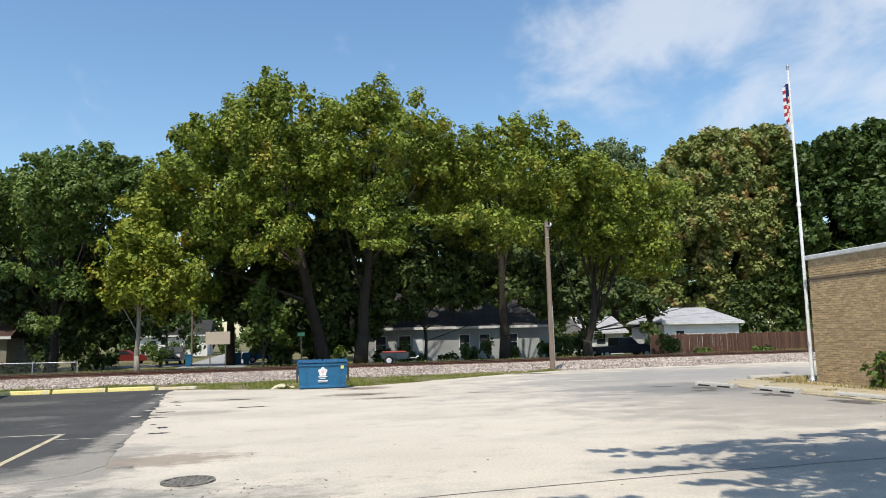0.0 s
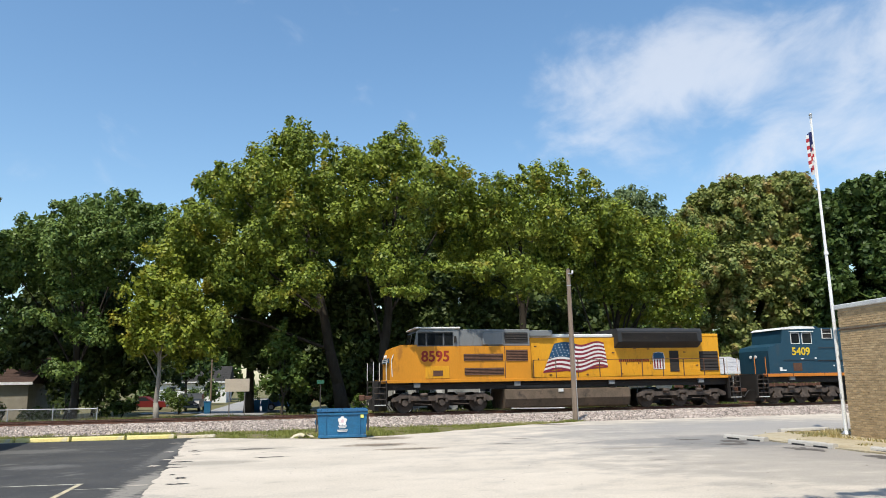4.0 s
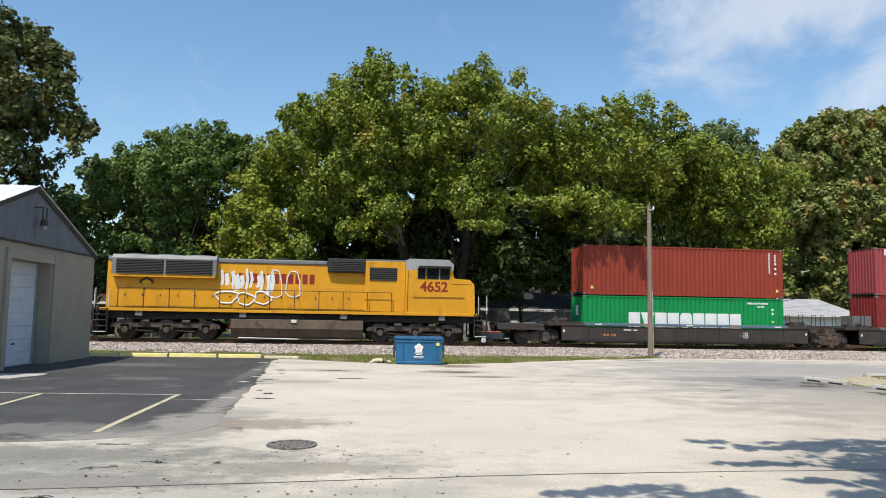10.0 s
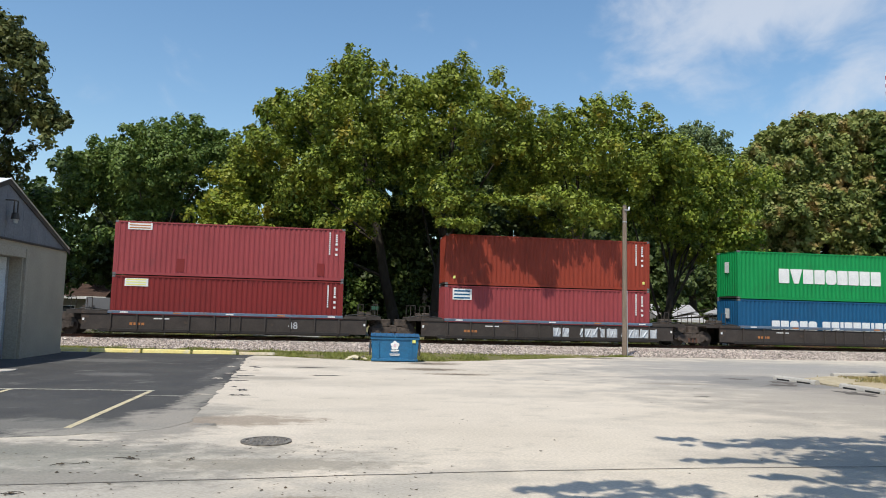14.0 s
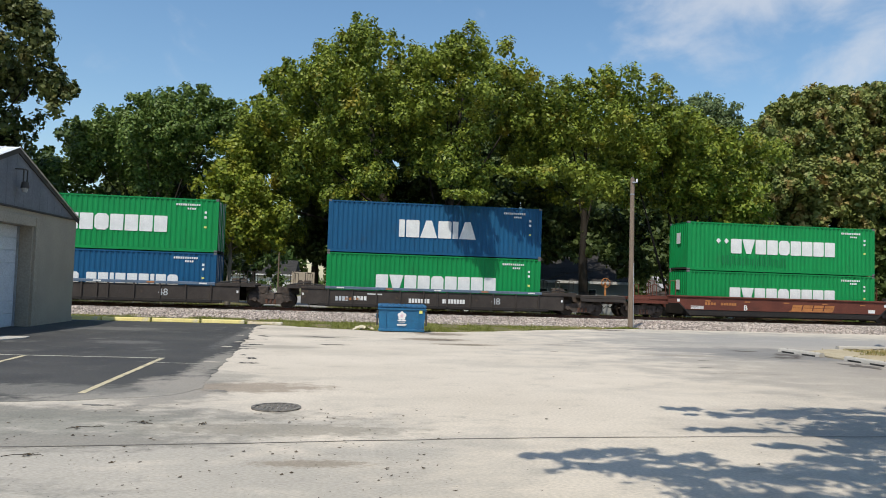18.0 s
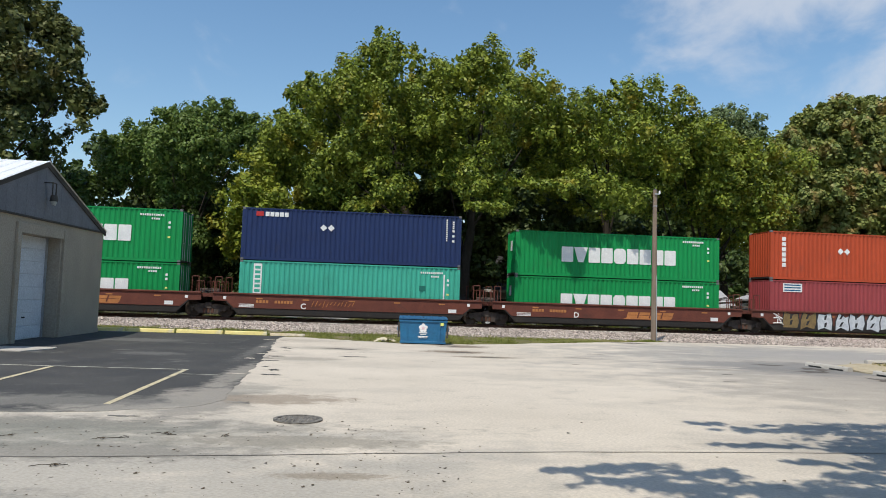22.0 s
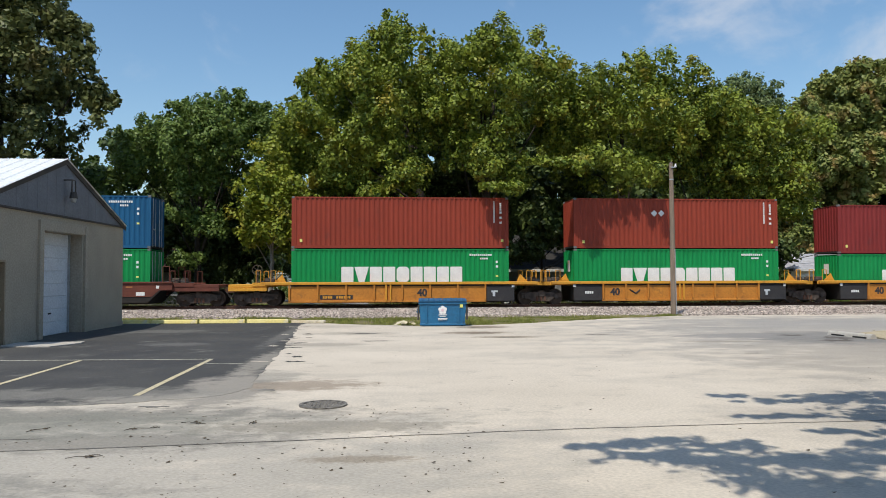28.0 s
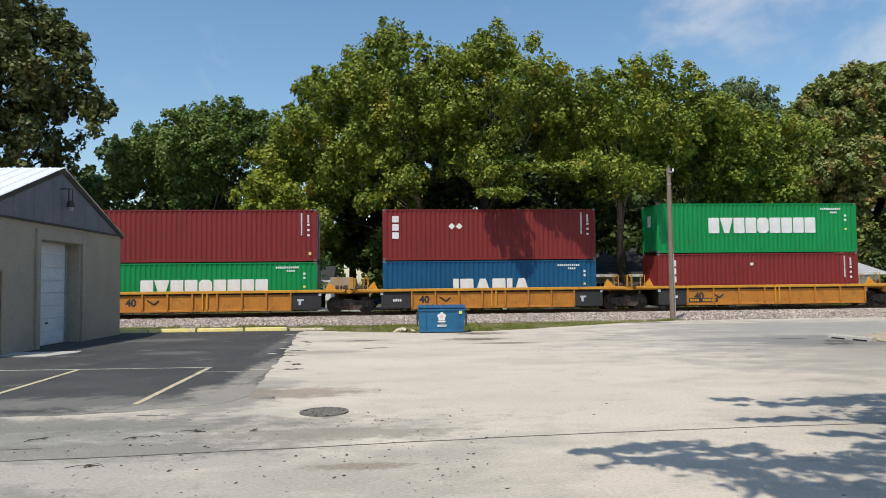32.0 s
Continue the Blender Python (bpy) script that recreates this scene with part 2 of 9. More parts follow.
def leafy(name, c1, c2, accent=None, accent_at=0.62):
    """Leaves: clump and leaf colour variation, light passing through the blade."""
    m = bpy.data.materials.new(name)
    m.use_nodes = True
    nd, lk = m.node_tree.nodes, m.node_tree.links
    out = nd["Material Output"]
    bs = nd["Principled BSDF"]
    tc, nz, ge = nd.new("ShaderNodeTexCoord"), nd.new("ShaderNodeTexNoise"), nd.new("ShaderNodeNewGeometry")
    nz.inputs["Scale"].default_value, nz.inputs["Detail"].default_value = 0.35, 4.0
    lk.new(tc.outputs["Object"], nz.inputs["Vector"])
    add = nd.new("ShaderNodeMath")
    add.operation = "MULTIPLY_ADD"
    lk.new(ge.outputs["Random Per Island"], add.inputs[0])
    add.inputs[1].default_value = 0.7
    lk.new(nz.outputs["Fac"], add.inputs[2])
    ramp = nd.new("ShaderNodeValToRGB")
    ramp.color_ramp.elements[0].position, ramp.color_ramp.elements[0].color = 0.5, (*c1, 1)
    ramp.color_ramp.elements[1].position, ramp.color_ramp.elements[1].color = 0.95, (*c2, 1)
    lk.new(add.outputs[0], ramp.inputs[0])
    col = ramp.outputs[0]
    if accent:
        nz2 = nd.new("ShaderNodeTexNoise")
        nz2.inputs["Scale"].default_value, nz2.inputs["Detail"].default_value = 0.55, 5.0
        lk.new(tc.outputs["Object"], nz2.inputs["Vector"])
        mr, mx = nd.new("ShaderNodeMapRange"), nd.new("ShaderNodeMix")
        mr.inputs["From Min"].default_value, mr.inputs["From Max"].default_value = accent_at, accent_at + 0.12
        lk.new(nz2.outputs["Fac"], mr.inputs["Value"])
        mx.data_type = "RGBA"
        mx.inputs["B"].default_value = (*accent, 1)
        lk.new(mr.outputs[0], mx.inputs["Factor"]), lk.new(col, mx.inputs["A"])
        col = mx.outputs["Result"]
    lk.new(col, bs.inputs["Base Color"])
    bs.inputs["Roughness"].default_value, bs.inputs["Specular IOR Level"].default_value = 0.5, 0.25
    tl, mix = nd.new("ShaderNodeBsdfTranslucent"), nd.new("ShaderNodeMixShader")
    lk.new(col, tl.inputs["Color"])
    mix.inputs[0].default_value = 0.20
    lk.new(bs.outputs[0], mix.inputs[1]), lk.new(tl.outputs[0], mix.inputs[2]), lk.new(mix.outputs[0], out.inputs["Surface"])
    return m


def glassy(name, tint, rough=0.06):
    m = bpy.data.materials.new(name)
    m.use_nodes = True
    bs = m.node_tree.nodes["Principled BSDF"]
    bs.inputs["Base Color"].default_value, bs.inputs["Roughness"].default_value = (*tint, 1), rough
    bs.inputs["Specular IOR Level"].default_value = 0.4
    return m


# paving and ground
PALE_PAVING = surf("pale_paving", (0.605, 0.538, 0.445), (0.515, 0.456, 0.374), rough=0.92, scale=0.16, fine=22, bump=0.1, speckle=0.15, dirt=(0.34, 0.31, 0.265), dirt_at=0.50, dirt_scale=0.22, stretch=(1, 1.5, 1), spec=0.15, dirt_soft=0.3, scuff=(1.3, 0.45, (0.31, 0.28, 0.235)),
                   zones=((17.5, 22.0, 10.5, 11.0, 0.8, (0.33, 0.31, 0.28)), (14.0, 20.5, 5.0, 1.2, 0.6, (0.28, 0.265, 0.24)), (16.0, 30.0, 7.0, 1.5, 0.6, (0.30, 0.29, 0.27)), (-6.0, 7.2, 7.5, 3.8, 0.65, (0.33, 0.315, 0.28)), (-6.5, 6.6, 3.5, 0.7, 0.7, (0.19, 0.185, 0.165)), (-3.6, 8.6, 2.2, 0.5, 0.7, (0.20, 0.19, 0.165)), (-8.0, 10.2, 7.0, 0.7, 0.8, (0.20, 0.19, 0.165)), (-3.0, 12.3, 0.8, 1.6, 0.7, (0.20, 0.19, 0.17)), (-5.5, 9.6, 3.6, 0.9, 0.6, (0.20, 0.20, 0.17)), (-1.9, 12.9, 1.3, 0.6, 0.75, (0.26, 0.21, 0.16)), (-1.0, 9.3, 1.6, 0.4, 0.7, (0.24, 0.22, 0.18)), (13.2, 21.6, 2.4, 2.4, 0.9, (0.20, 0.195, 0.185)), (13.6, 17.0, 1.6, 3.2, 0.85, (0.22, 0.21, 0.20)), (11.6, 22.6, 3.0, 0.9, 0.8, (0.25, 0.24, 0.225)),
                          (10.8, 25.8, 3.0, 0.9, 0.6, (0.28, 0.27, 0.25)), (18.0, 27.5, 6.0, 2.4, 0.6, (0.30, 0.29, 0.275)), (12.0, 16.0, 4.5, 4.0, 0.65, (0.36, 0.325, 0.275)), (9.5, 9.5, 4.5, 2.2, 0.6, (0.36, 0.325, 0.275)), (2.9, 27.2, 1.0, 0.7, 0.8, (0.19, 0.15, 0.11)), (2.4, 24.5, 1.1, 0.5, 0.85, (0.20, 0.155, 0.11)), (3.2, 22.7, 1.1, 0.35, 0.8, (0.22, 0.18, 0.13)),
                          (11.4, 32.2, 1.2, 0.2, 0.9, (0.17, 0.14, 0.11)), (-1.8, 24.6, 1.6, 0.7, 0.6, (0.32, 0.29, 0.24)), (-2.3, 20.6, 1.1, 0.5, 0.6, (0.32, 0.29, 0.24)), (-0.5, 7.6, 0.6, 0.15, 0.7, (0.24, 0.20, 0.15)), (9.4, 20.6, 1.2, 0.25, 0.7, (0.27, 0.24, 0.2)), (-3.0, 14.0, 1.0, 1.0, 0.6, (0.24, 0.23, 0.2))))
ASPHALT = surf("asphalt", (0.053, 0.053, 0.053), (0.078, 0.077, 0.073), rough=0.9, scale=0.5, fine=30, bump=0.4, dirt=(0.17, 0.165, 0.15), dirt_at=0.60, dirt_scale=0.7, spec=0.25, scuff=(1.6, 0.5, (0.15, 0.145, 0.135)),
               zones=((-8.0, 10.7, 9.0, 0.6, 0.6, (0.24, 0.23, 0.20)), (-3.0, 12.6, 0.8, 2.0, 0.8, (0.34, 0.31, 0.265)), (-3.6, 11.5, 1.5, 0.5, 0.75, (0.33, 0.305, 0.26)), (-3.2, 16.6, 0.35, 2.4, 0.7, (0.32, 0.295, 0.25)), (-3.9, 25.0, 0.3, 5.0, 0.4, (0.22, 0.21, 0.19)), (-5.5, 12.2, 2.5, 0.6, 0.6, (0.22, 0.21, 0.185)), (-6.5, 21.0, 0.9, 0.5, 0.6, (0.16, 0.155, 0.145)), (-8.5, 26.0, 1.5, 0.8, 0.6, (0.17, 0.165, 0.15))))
SOIL = surf("soil_and_grass_base", (0.13, 0.13, 0.05), (0.19, 0.16, 0.09), rough=0.95, scale=0.3, fine=12, bump=0.4, dirt=(0.30, 0.26, 0.19), dirt_at=0.62, dirt_scale=0.5, spec=0.1)
YELLOW_PAINT = surf("worn_yellow_paint", (0.58, 0.49, 0.30), (0.50, 0.44, 0.30), rough=0.8, scale=3, fine=40, dirt=(0.13, 0.125, 0.12), dirt_at=0.54, dirt_scale=2.2, scuff=(7.0, 0.7, (0.14, 0.135, 0.125)))
WHITE_PAINT_LINE = surf("worn_white_line", (0.55, 0.52, 0.42), (0.45, 0.43, 0.36), rough=0.8, scale=3, fine=40, dirt=(0.10, 0.10, 0.095), dirt_at=0.54, dirt_scale=3)
KERB_YELLOW = surf("yellow_kerb_paint", (0.80, 0.70, 0.30), (0.72, 0.60, 0.22), rough=0.8, scale=2, fine=30, dirt=(0.55, 0.52, 0.45), dirt_at=0.6, dirt_scale=2.0)
KERB_WORN = surf("weathered_kerb", (0.55, 0.44, 0.26), (0.6, 0.54, 0.42), rough=0.85, scale=2.5, fine=30, dirt=(0.24, 0.20, 0.15), dirt_at=0.55, dirt_scale=2.0)
CONCRETE = surf("concrete", (0.50, 0.47, 0.42), (0.42, 0.39, 0.34), rough=0.9, scale=1.2, fine=30, dirt=(0.2, 0.18, 0.15), dirt_at=0.62, dirt_scale=1.5)
STONE = surf("ballast_stone", (0.47, 0.405, 0.35), (0.33, 0.275, 0.24), rough=0.9, scale=0.6, fine=14, bump=0.2, island=0.62, spec=0.2)
STONE_BED = surf("ballast_bed", (0.30, 0.26, 0.23), (0.22, 0.19, 0.17), rough=0.95, scale=0.6, fine=10, bump=0.5, dirt=(0.10, 0.08, 0.07), dirt_at=0.58)
TIE = surf("creosoted_timber", (0.07, 0.055, 0.045), (0.11, 0.09, 0.075), rough=0.9, scale=2, fine=30, stretch=(4, 1, 4))
RUST = surf("rusty_rail", (0.16, 0.075, 0.045), (0.10, 0.055, 0.04), rough=0.7, scale=3, fine=40, metal=0.2)
RAIL_TOP = surf("polished_rail", (0.45, 0.43, 0.41), (0.35, 0.32, 0.3), rough=0.3, scale=4, fine=60, metal=0.9, bump=0.02)
CRACK = surf("tar_seam", (0.10, 0.09, 0.08), (0.17, 0.155, 0.135), rough=0.9, scale=3, fine=20)
IRON = surf("cast_iron", (0.075, 0.07, 0.062), (0.30, 0.275, 0.24), rough=0.75, scale=9, fine=40, metal=0.3, bump=0.4)
LITTER = surf("dry_litter", (0.055, 0.043, 0.03), (0.11, 0.08, 0.05), rough=0.9, scale=3, fine=20)
GRASS = leafy("grass_blades", (0.15, 0.185, 0.035), (0.29, 0.30, 0.08), (0.42, 0.37, 0.17), 0.54)
WEED = leafy("dry_weeds", (0.16, 0.17, 0.05), (0.36, 0.30, 0.12), (0.45, 0.36, 0.16), 0.5)
# timber, masonry and metal
POLE_WOOD = surf("weathered_pole", (0.27, 0.205, 0.15), (0.19, 0.145, 0.11), rough=0.9, scale=1.5, fine=25, stretch=(6, 6, 0.6))
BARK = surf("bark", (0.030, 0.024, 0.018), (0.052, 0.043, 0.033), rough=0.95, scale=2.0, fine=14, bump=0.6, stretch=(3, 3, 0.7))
PALE_BARK = surf("pale_bark", (0.30, 0.27, 0.22), (0.22, 0.20, 0.17), rough=0.95, scale=2.0, fine=14, bump=0.5, stretch=(3, 3, 0.7))
STEEL_WHITE = surf("white_painted_steel", (0.82, 0.82, 0.80), (0.72, 0.72, 0.70), rough=0.4, scale=2, fine=30, bump=0.03)
GALV = surf("galvanised_steel", (0.50, 0.51, 0.52), (0.40, 0.41, 0.42), rough=0.45, scale=4, fine=40, metal=0.6, bump=0.05)
BRICK = surf("tan_brick", (0.56, 0.41, 0.235), (0.48, 0.345, 0.195), rough=0.9, scale=1.0, fine=30, rand=0.18, island=0.18, bump=0.3, spec=0.2)
MORTAR = surf("mortar", (0.46, 0.37, 0.26), (0.38, 0.31, 0.22), rough=0.95, scale=2, fine=30)
COPING = surf("metal_coping", (0.62, 0.63, 0.62), (0.52, 0.53, 0.53), rough=0.5, scale=2, fine=20, bump=0.05)
DARK_TRIM = surf("dark_trim", (0.05, 0.045, 0.04), (0.08, 0.07, 0.06), rough=0.7)
BLOCK_PAINT = surf("painted_block", (0.41, 0.355, 0.275), (0.365, 0.318, 0.247), rough=0.85, scale=0.8, fine=18, dirt=(0.36, 0.31, 0.23), dirt_at=0.66, dirt_scale=0.7)
GABLE_GREY = surf("grey_gable_siding", (0.195, 0.202, 0.218), (0.165, 0.17, 0.185), rough=0.8, scale=1.0, fine=20)
ROOF_WHITE = surf("white_metal_roof", (0.80, 0.82, 0.82), (0.70, 0.72, 0.73), rough=0.45, scale=0.8, fine=12, bump=0.05)
DOOR_WHITE = surf("white_roller_door", (0.70, 0.73, 0.76), (0.63, 0.66, 0.69), rough=0.5, scale=1.5, fine=20, bump=0.05)
DOOR_TAN = surf("tan_steel_door", (0.33, 0.26, 0.18), (0.29, 0.23, 0.16), rough=0.6)
BIN_BLUE = surf("blue_bin_paint", (0.020, 0.150, 0.30), (0.024, 0.12, 0.24), rough=0.5, scale=1.5, fine=20, dirt=(0.05, 0.07, 0.09), dirt_at=0.62, dirt_scale=2.0, bump=0.08)
BIN_LID = surf("blue_plastic_lid", (0.02, 0.10, 0.21), (0.03, 0.12, 0.24), rough=0.55, scale=3)
DECAL_WHITE = surf("white_decal", (0.85, 0.84, 0.82), (0.76, 0.75, 0.73), rough=0.6, scale=4)
DECAL_PINK = surf("pink_decal", (0.75, 0.60, 0.62), (0.7, 0.5, 0.55), rough=0.6, scale=8)
DECAL_YELLOW = surf("yellow_sticker", (0.8, 0.8, 0.2), (0.7, 0.7, 0.2), rough=0.6)
BLACK_RUBBER = surf("black_rubber", (0.02, 0.02, 0.02), (0.035, 0.035, 0.035), rough=0.8)


# ---- ground, paving, track ----
TRACK_Y, RAIL_Z = 42.16, 0.30
# the track runs slightly askew to the x axis: 27 mm a metre, about x = 12
SKEW, PIVOT = 0.027, 12.0
SKEW_TURN = math.degrees(math.atan(SKEW))


def rag(points, step=0.35, amp=0.12, seed=0.0):
    """A line through points, broken into short uneven pieces."""
    out = []
    for (x0, y0), (x1, y1) in zip(points, points[1:]):
        n = max(1, int(math.hypot(x1 - x0, y1 - y0) / step))
        for k in range(n):
            x, y = x0 + (x1 - x0) * k / n, y0 + (y1 - y0) * k / n
            wide, fine = noise.noise((x * 1.7, y * 1.7, seed)), noise.noise((x * 6.1, y * 6.1, seed + 3))
            out.append((x + amp * (2 * wide + 0.9 * fine), y + amp * (2 * noise.noise((y * 1.9, x * 1.3, seed + 7)) + 0.6 * fine)))
    return out + [points[-1]]


def flat(name, outline, z, material, label="", thick=0.0, kind="structure", parent=None):
    g = Geo()
    if thick:
        g.prism(outline, 2, z - thick, z)
    else:
        g.put([(x, y, z) for x, y in outline], [tuple(range(len(outline)))])
    me = g.mesh(name, material, fix=bool(thick))
    if not thick and me.polygons[0].normal.z < 0:
        me.flip_normals()
    ob = new(name, me)
    if parent:
        ob.parent = parent
        return ob
    return tagged(ob, label, kind=kind)


def ground_z(y):
    t = min(max((y - 47) / 13, 0), 1)
    return -0.04 - 0.36 * t * t * (3 - 2 * t)


xs = [-900, -300, -120, -60, -30, 0, 30, 60, 120, 300, 900]
ys = [-900, -300, -60, -20, 20, 40, 47, 50, 53, 56, 60, 80, 150, 400, 900]
g = Geo()
g.put([(x, y, ground_z(y)) for y in ys for x in xs],
      [(j * 11 + i, j * 11 + i + 1, j * 11 + i + 12, j * 11 + i + 11) for j in range(len(ys) - 1) for i in range(10)])
tagged(new("ground", g.mesh("ground", SOIL)), "bare soil and thin dry grass", kind="structure")

lot_edge = rag([(-60, 30.6), (-12, 30.6), (-3.4, 30.0), (-1.2, 28.8), (0.5, 28.1), (2.6, 28.2), (4.9, 29.3), (7.5, 31.1), (10.5, 32.8), (12.9, 33.9), (19.9, 34.5), (28.8, 35.9), (45, 37.3), (70, 37.5)], 0.3, 0.13, 3)
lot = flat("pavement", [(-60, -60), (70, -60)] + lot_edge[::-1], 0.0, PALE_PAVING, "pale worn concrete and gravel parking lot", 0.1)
asph_right = rag([(-4.1, 30.35), (-4.12, 28.3), (-3.55, 23.0), (-3.35, 20.5), (-3.15, 18.2), (-2.87, 14.7), (-2.68, 12.7), (-2.9, 11.9), (-4.2, 11.2), (-5.9, 11.0), (-11, 10.6), (-40, 10.0)], 0.09, 0.055, 11)
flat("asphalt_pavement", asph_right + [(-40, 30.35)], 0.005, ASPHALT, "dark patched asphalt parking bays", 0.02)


def worn_patch(x, y, rx, ry, z, material, label, n):
    """A thin uneven patch where one paving shows through or lies over the other."""
    ring = []
    for k in range(30):
        t = k * math.pi / 15
        f = 1 + 0.9 * noise.noise((2.2 * math.cos(t), 2.2 * math.sin(t), n * 3.7)) + 0.5 * noise.noise((6 * math.cos(t), 6 * math.sin(t), n * 1.9))
        ring.append((x + rx * f * math.cos(t), y + ry * f * math.sin(t)))
    flat("worn_patch", ring, z, material, label)


rp = random.Random(14)
edge = [p for p in asph_right if p[0] > -9]
for k in range(9):
    ex, ey = edge[int(rp.random() * len(edge))]
    worn_patch(ex - rp.uniform(0.0, 0.4), ey + rp.uniform(-0.3, 0.5), rp.uniform(0.08, 0.25), rp.uniform(0.05, 0.16), 0.0085 + 0.0002 * k, PALE_PAVING, "pale dust and worn paving over the asphalt edge", k)
for k in range(16):
    ex, ey = edge[int(rp.random() * len(edge))]
    worn_patch(ex + rp.uniform(0.0, 0.6), ey + rp.uniform(-0.5, 0.2), rp.uniform(0.06, 0.25), rp.uniform(0.05, 0.15), 0.004, ASPHALT, "broken scrap of asphalt beside the edge", 40 + k)


STAIN = surf("oil_stain", (0.085, 0.075, 0.065), (0.13, 0.115, 0.10), rough=0.85, scale=3, fine=30)
worn_patch(11.3, 32.5, 0.75, 0.10, 0.004, STAIN, "narrow dark oil stain near the wooden pole", 71)
for k, (x, y, rx, ry) in enumerate(((13.25, 21.5, 0.35, 0.5), (12.7, 20.6, 0.45, 0.25), (13.6, 18.6, 0.35, 0.6), (13.95, 16.0, 0.3, 0.6), (12.4, 22.6, 0.5, 0.16), (2.7, 24.3, 0.42, 0.12), (3.3, 22.6, 0.4, 0.07), (2.55, 27.2, 0.25, 0.14), (6.3, 23.4, 0.3, 0.05), (5.6, 21.0, 0.14, 0.05), (8.6, 17.4, 0.2, 0.05), (7.4, 25.2, 0.4, 0.06), (9.4, 19.2, 0.16, 0.05), (-1.4, 24.4, 0.5, 0.14), (-0.9, 21.6, 0.4, 0.09))):
    worn_patch(x, y, rx, ry, 0.004 + 0.0001 * k, STAIN, "small dark oil stain on the paving", 80 + k)


def stripe(name, p, q, w, z, material, label):
    (x0, y0), (x1, y1) = p, q
    L = math.hypot(x1 - x0, y1 - y0)
    nx, ny = -(y1 - y0) / L * w / 2, (x1 - x0) / L * w / 2
    return flat(name, [(x0 + nx, y0 + ny), (x1 + nx, y1 + ny), (x1 - nx, y1 - ny), (x0 - nx, y0 - ny)], z, material, label)


for p, q, w, m, lab in (((-4.34, 11.9), (-4.5, 17.05), 0.11, YELLOW_PAINT, "worn yellow parking line"), ((-7.22, 12.3), (-7.46, 17.05), 0.11, YELLOW_PAINT, "worn yellow parking line"),
                        ((-10.1, 12.6), (-10.35, 17.1), 0.11, YELLOW_PAINT, "worn yellow parking line"), ((-11.2, 17.2), (-4.44, 17.08), 0.08, WHITE_PAINT_LINE, "faded pale parking line"),
                        ((-4.4, 16.2), (-3.4, 16.15), 0.05, WHITE_PAINT_LINE, "faded pale parking line")):
    stripe("parking_line", p, q, w, 0.011, m, lab)

# seams and stains of the paving
seam = rag([(-9, 7.9), (-4.4, 8.18), (-1.45, 8.49), (1.96, 8.93), (4.8, 9.11), (12, 9.4)], 0.25, 0.018, 5)
flat("paving_seam", [(x, y + 0.011 + 0.006 * noise.noise((x * 3, 0, 0))) for x, y in seam] + [(x, y - 0.013) for x, y in seam[::-1]], 0.005, CRACK, "dark tar-filled seam across the paving")
for pts in (((4.2, 23.9), (5.6, 24.2), (6.6, 23.9)), ((-1.5, 22.9), (-0.6, 23.2), (0.6, 23.0)), ((7.2, 15.9), (8.6, 16.3), (10.2, 16.2)), ((-6.1, 9.0), (-5.2, 8.75), (-4.3, 8.8))):
    ln, g = rag(list(pts), 0.12, 0.04, pts[0][0]), Geo()
    g.put([(x, y + d, 0.004) for x, y in ln for d in (-0.009, 0.009)], [(2 * k, 2 * k + 2, 2 * k + 3, 2 * k + 1) for k in range(len(ln) - 1)])
    solid("paving_crack", g, CRACK, "thin crack in the paving", kind="structure")
flat("door_apron", [(-11.25, 20.5), (-9.75, 20.4), (-9.35, 21.4), (-9.45, 21.9), (-11.25, 21.75)], 0.03, CONCRETE, "small pale concrete pad before the side door", 0.05)


def manhole():
    e = empty("manhole_cover", pose(-1.22, 10.85, 0.0), "round cast-iron manhole cover set in pale paving", "manhole cover")
    ring, lid = Geo(), Geo()
    for k in range(32):
        a, b = 2 * math.pi * k / 32, 2 * math.pi * (k + 1) / 32
        q = [(r * math.cos(t), r * math.sin(t)) for r, t in ((0.30, a), (0.36, a), (0.36, b), (0.30, b))]
        ring.prism(q, 2, 0.001, 0.022)
    lid.cyl((0, 0, -0.01), (0, 0, 0.014), 0.295, 0.295, 32)
    part("frame", ring, IRON, e)
    cover = part("lid", lid, IRON, e)
    for i in range(-4, 5):
        for j in range(-4, 5):
            if 0.02 < math.hypot(i, j) * 0.06 < 0.26:
                part("stud", STUD, IRON, cover).location = (i * 0.06, j * 0.06, 0.014)


STUD = Geo().box(-0.017, 0.017, -0.017, 0.017, 0, 0.007, 0.003).mesh("stud", IRON)
manhole()


def bar_stop(x0, x1, y, material, label, group, turn=0.0, h=0.14, slots=False):
    L = x1 - x0
    e = empty("parking_stop", pose((x0 + x1) / 2, y, 0.006, 0, 0, turn), label, "parking stop", group)
    part("bar", Geo().prism([(-0.11, 0), (0.11, 0), (0.085, h - 0.03), (0.06, h), (-0.06, h), (-0.085, h - 0.03)], 0, -L / 2, L / 2), material, e)
    for sx in (-L / 4, L / 4) if slots else ():
        part("drain_slot", Geo().box(sx - 0.27, sx + 0.27, -0.115, -0.09, 0.0, 0.045), BLACK_RUBBER, e, "dark drain slot under the stop")
    for sx in (-L / 3, L / 3):
        part("pin", Geo().cyl((sx, 0, h - 0.02), (sx, 0, h + 0.008), 0.02, 0.02, 8), RUST, e)
    return e


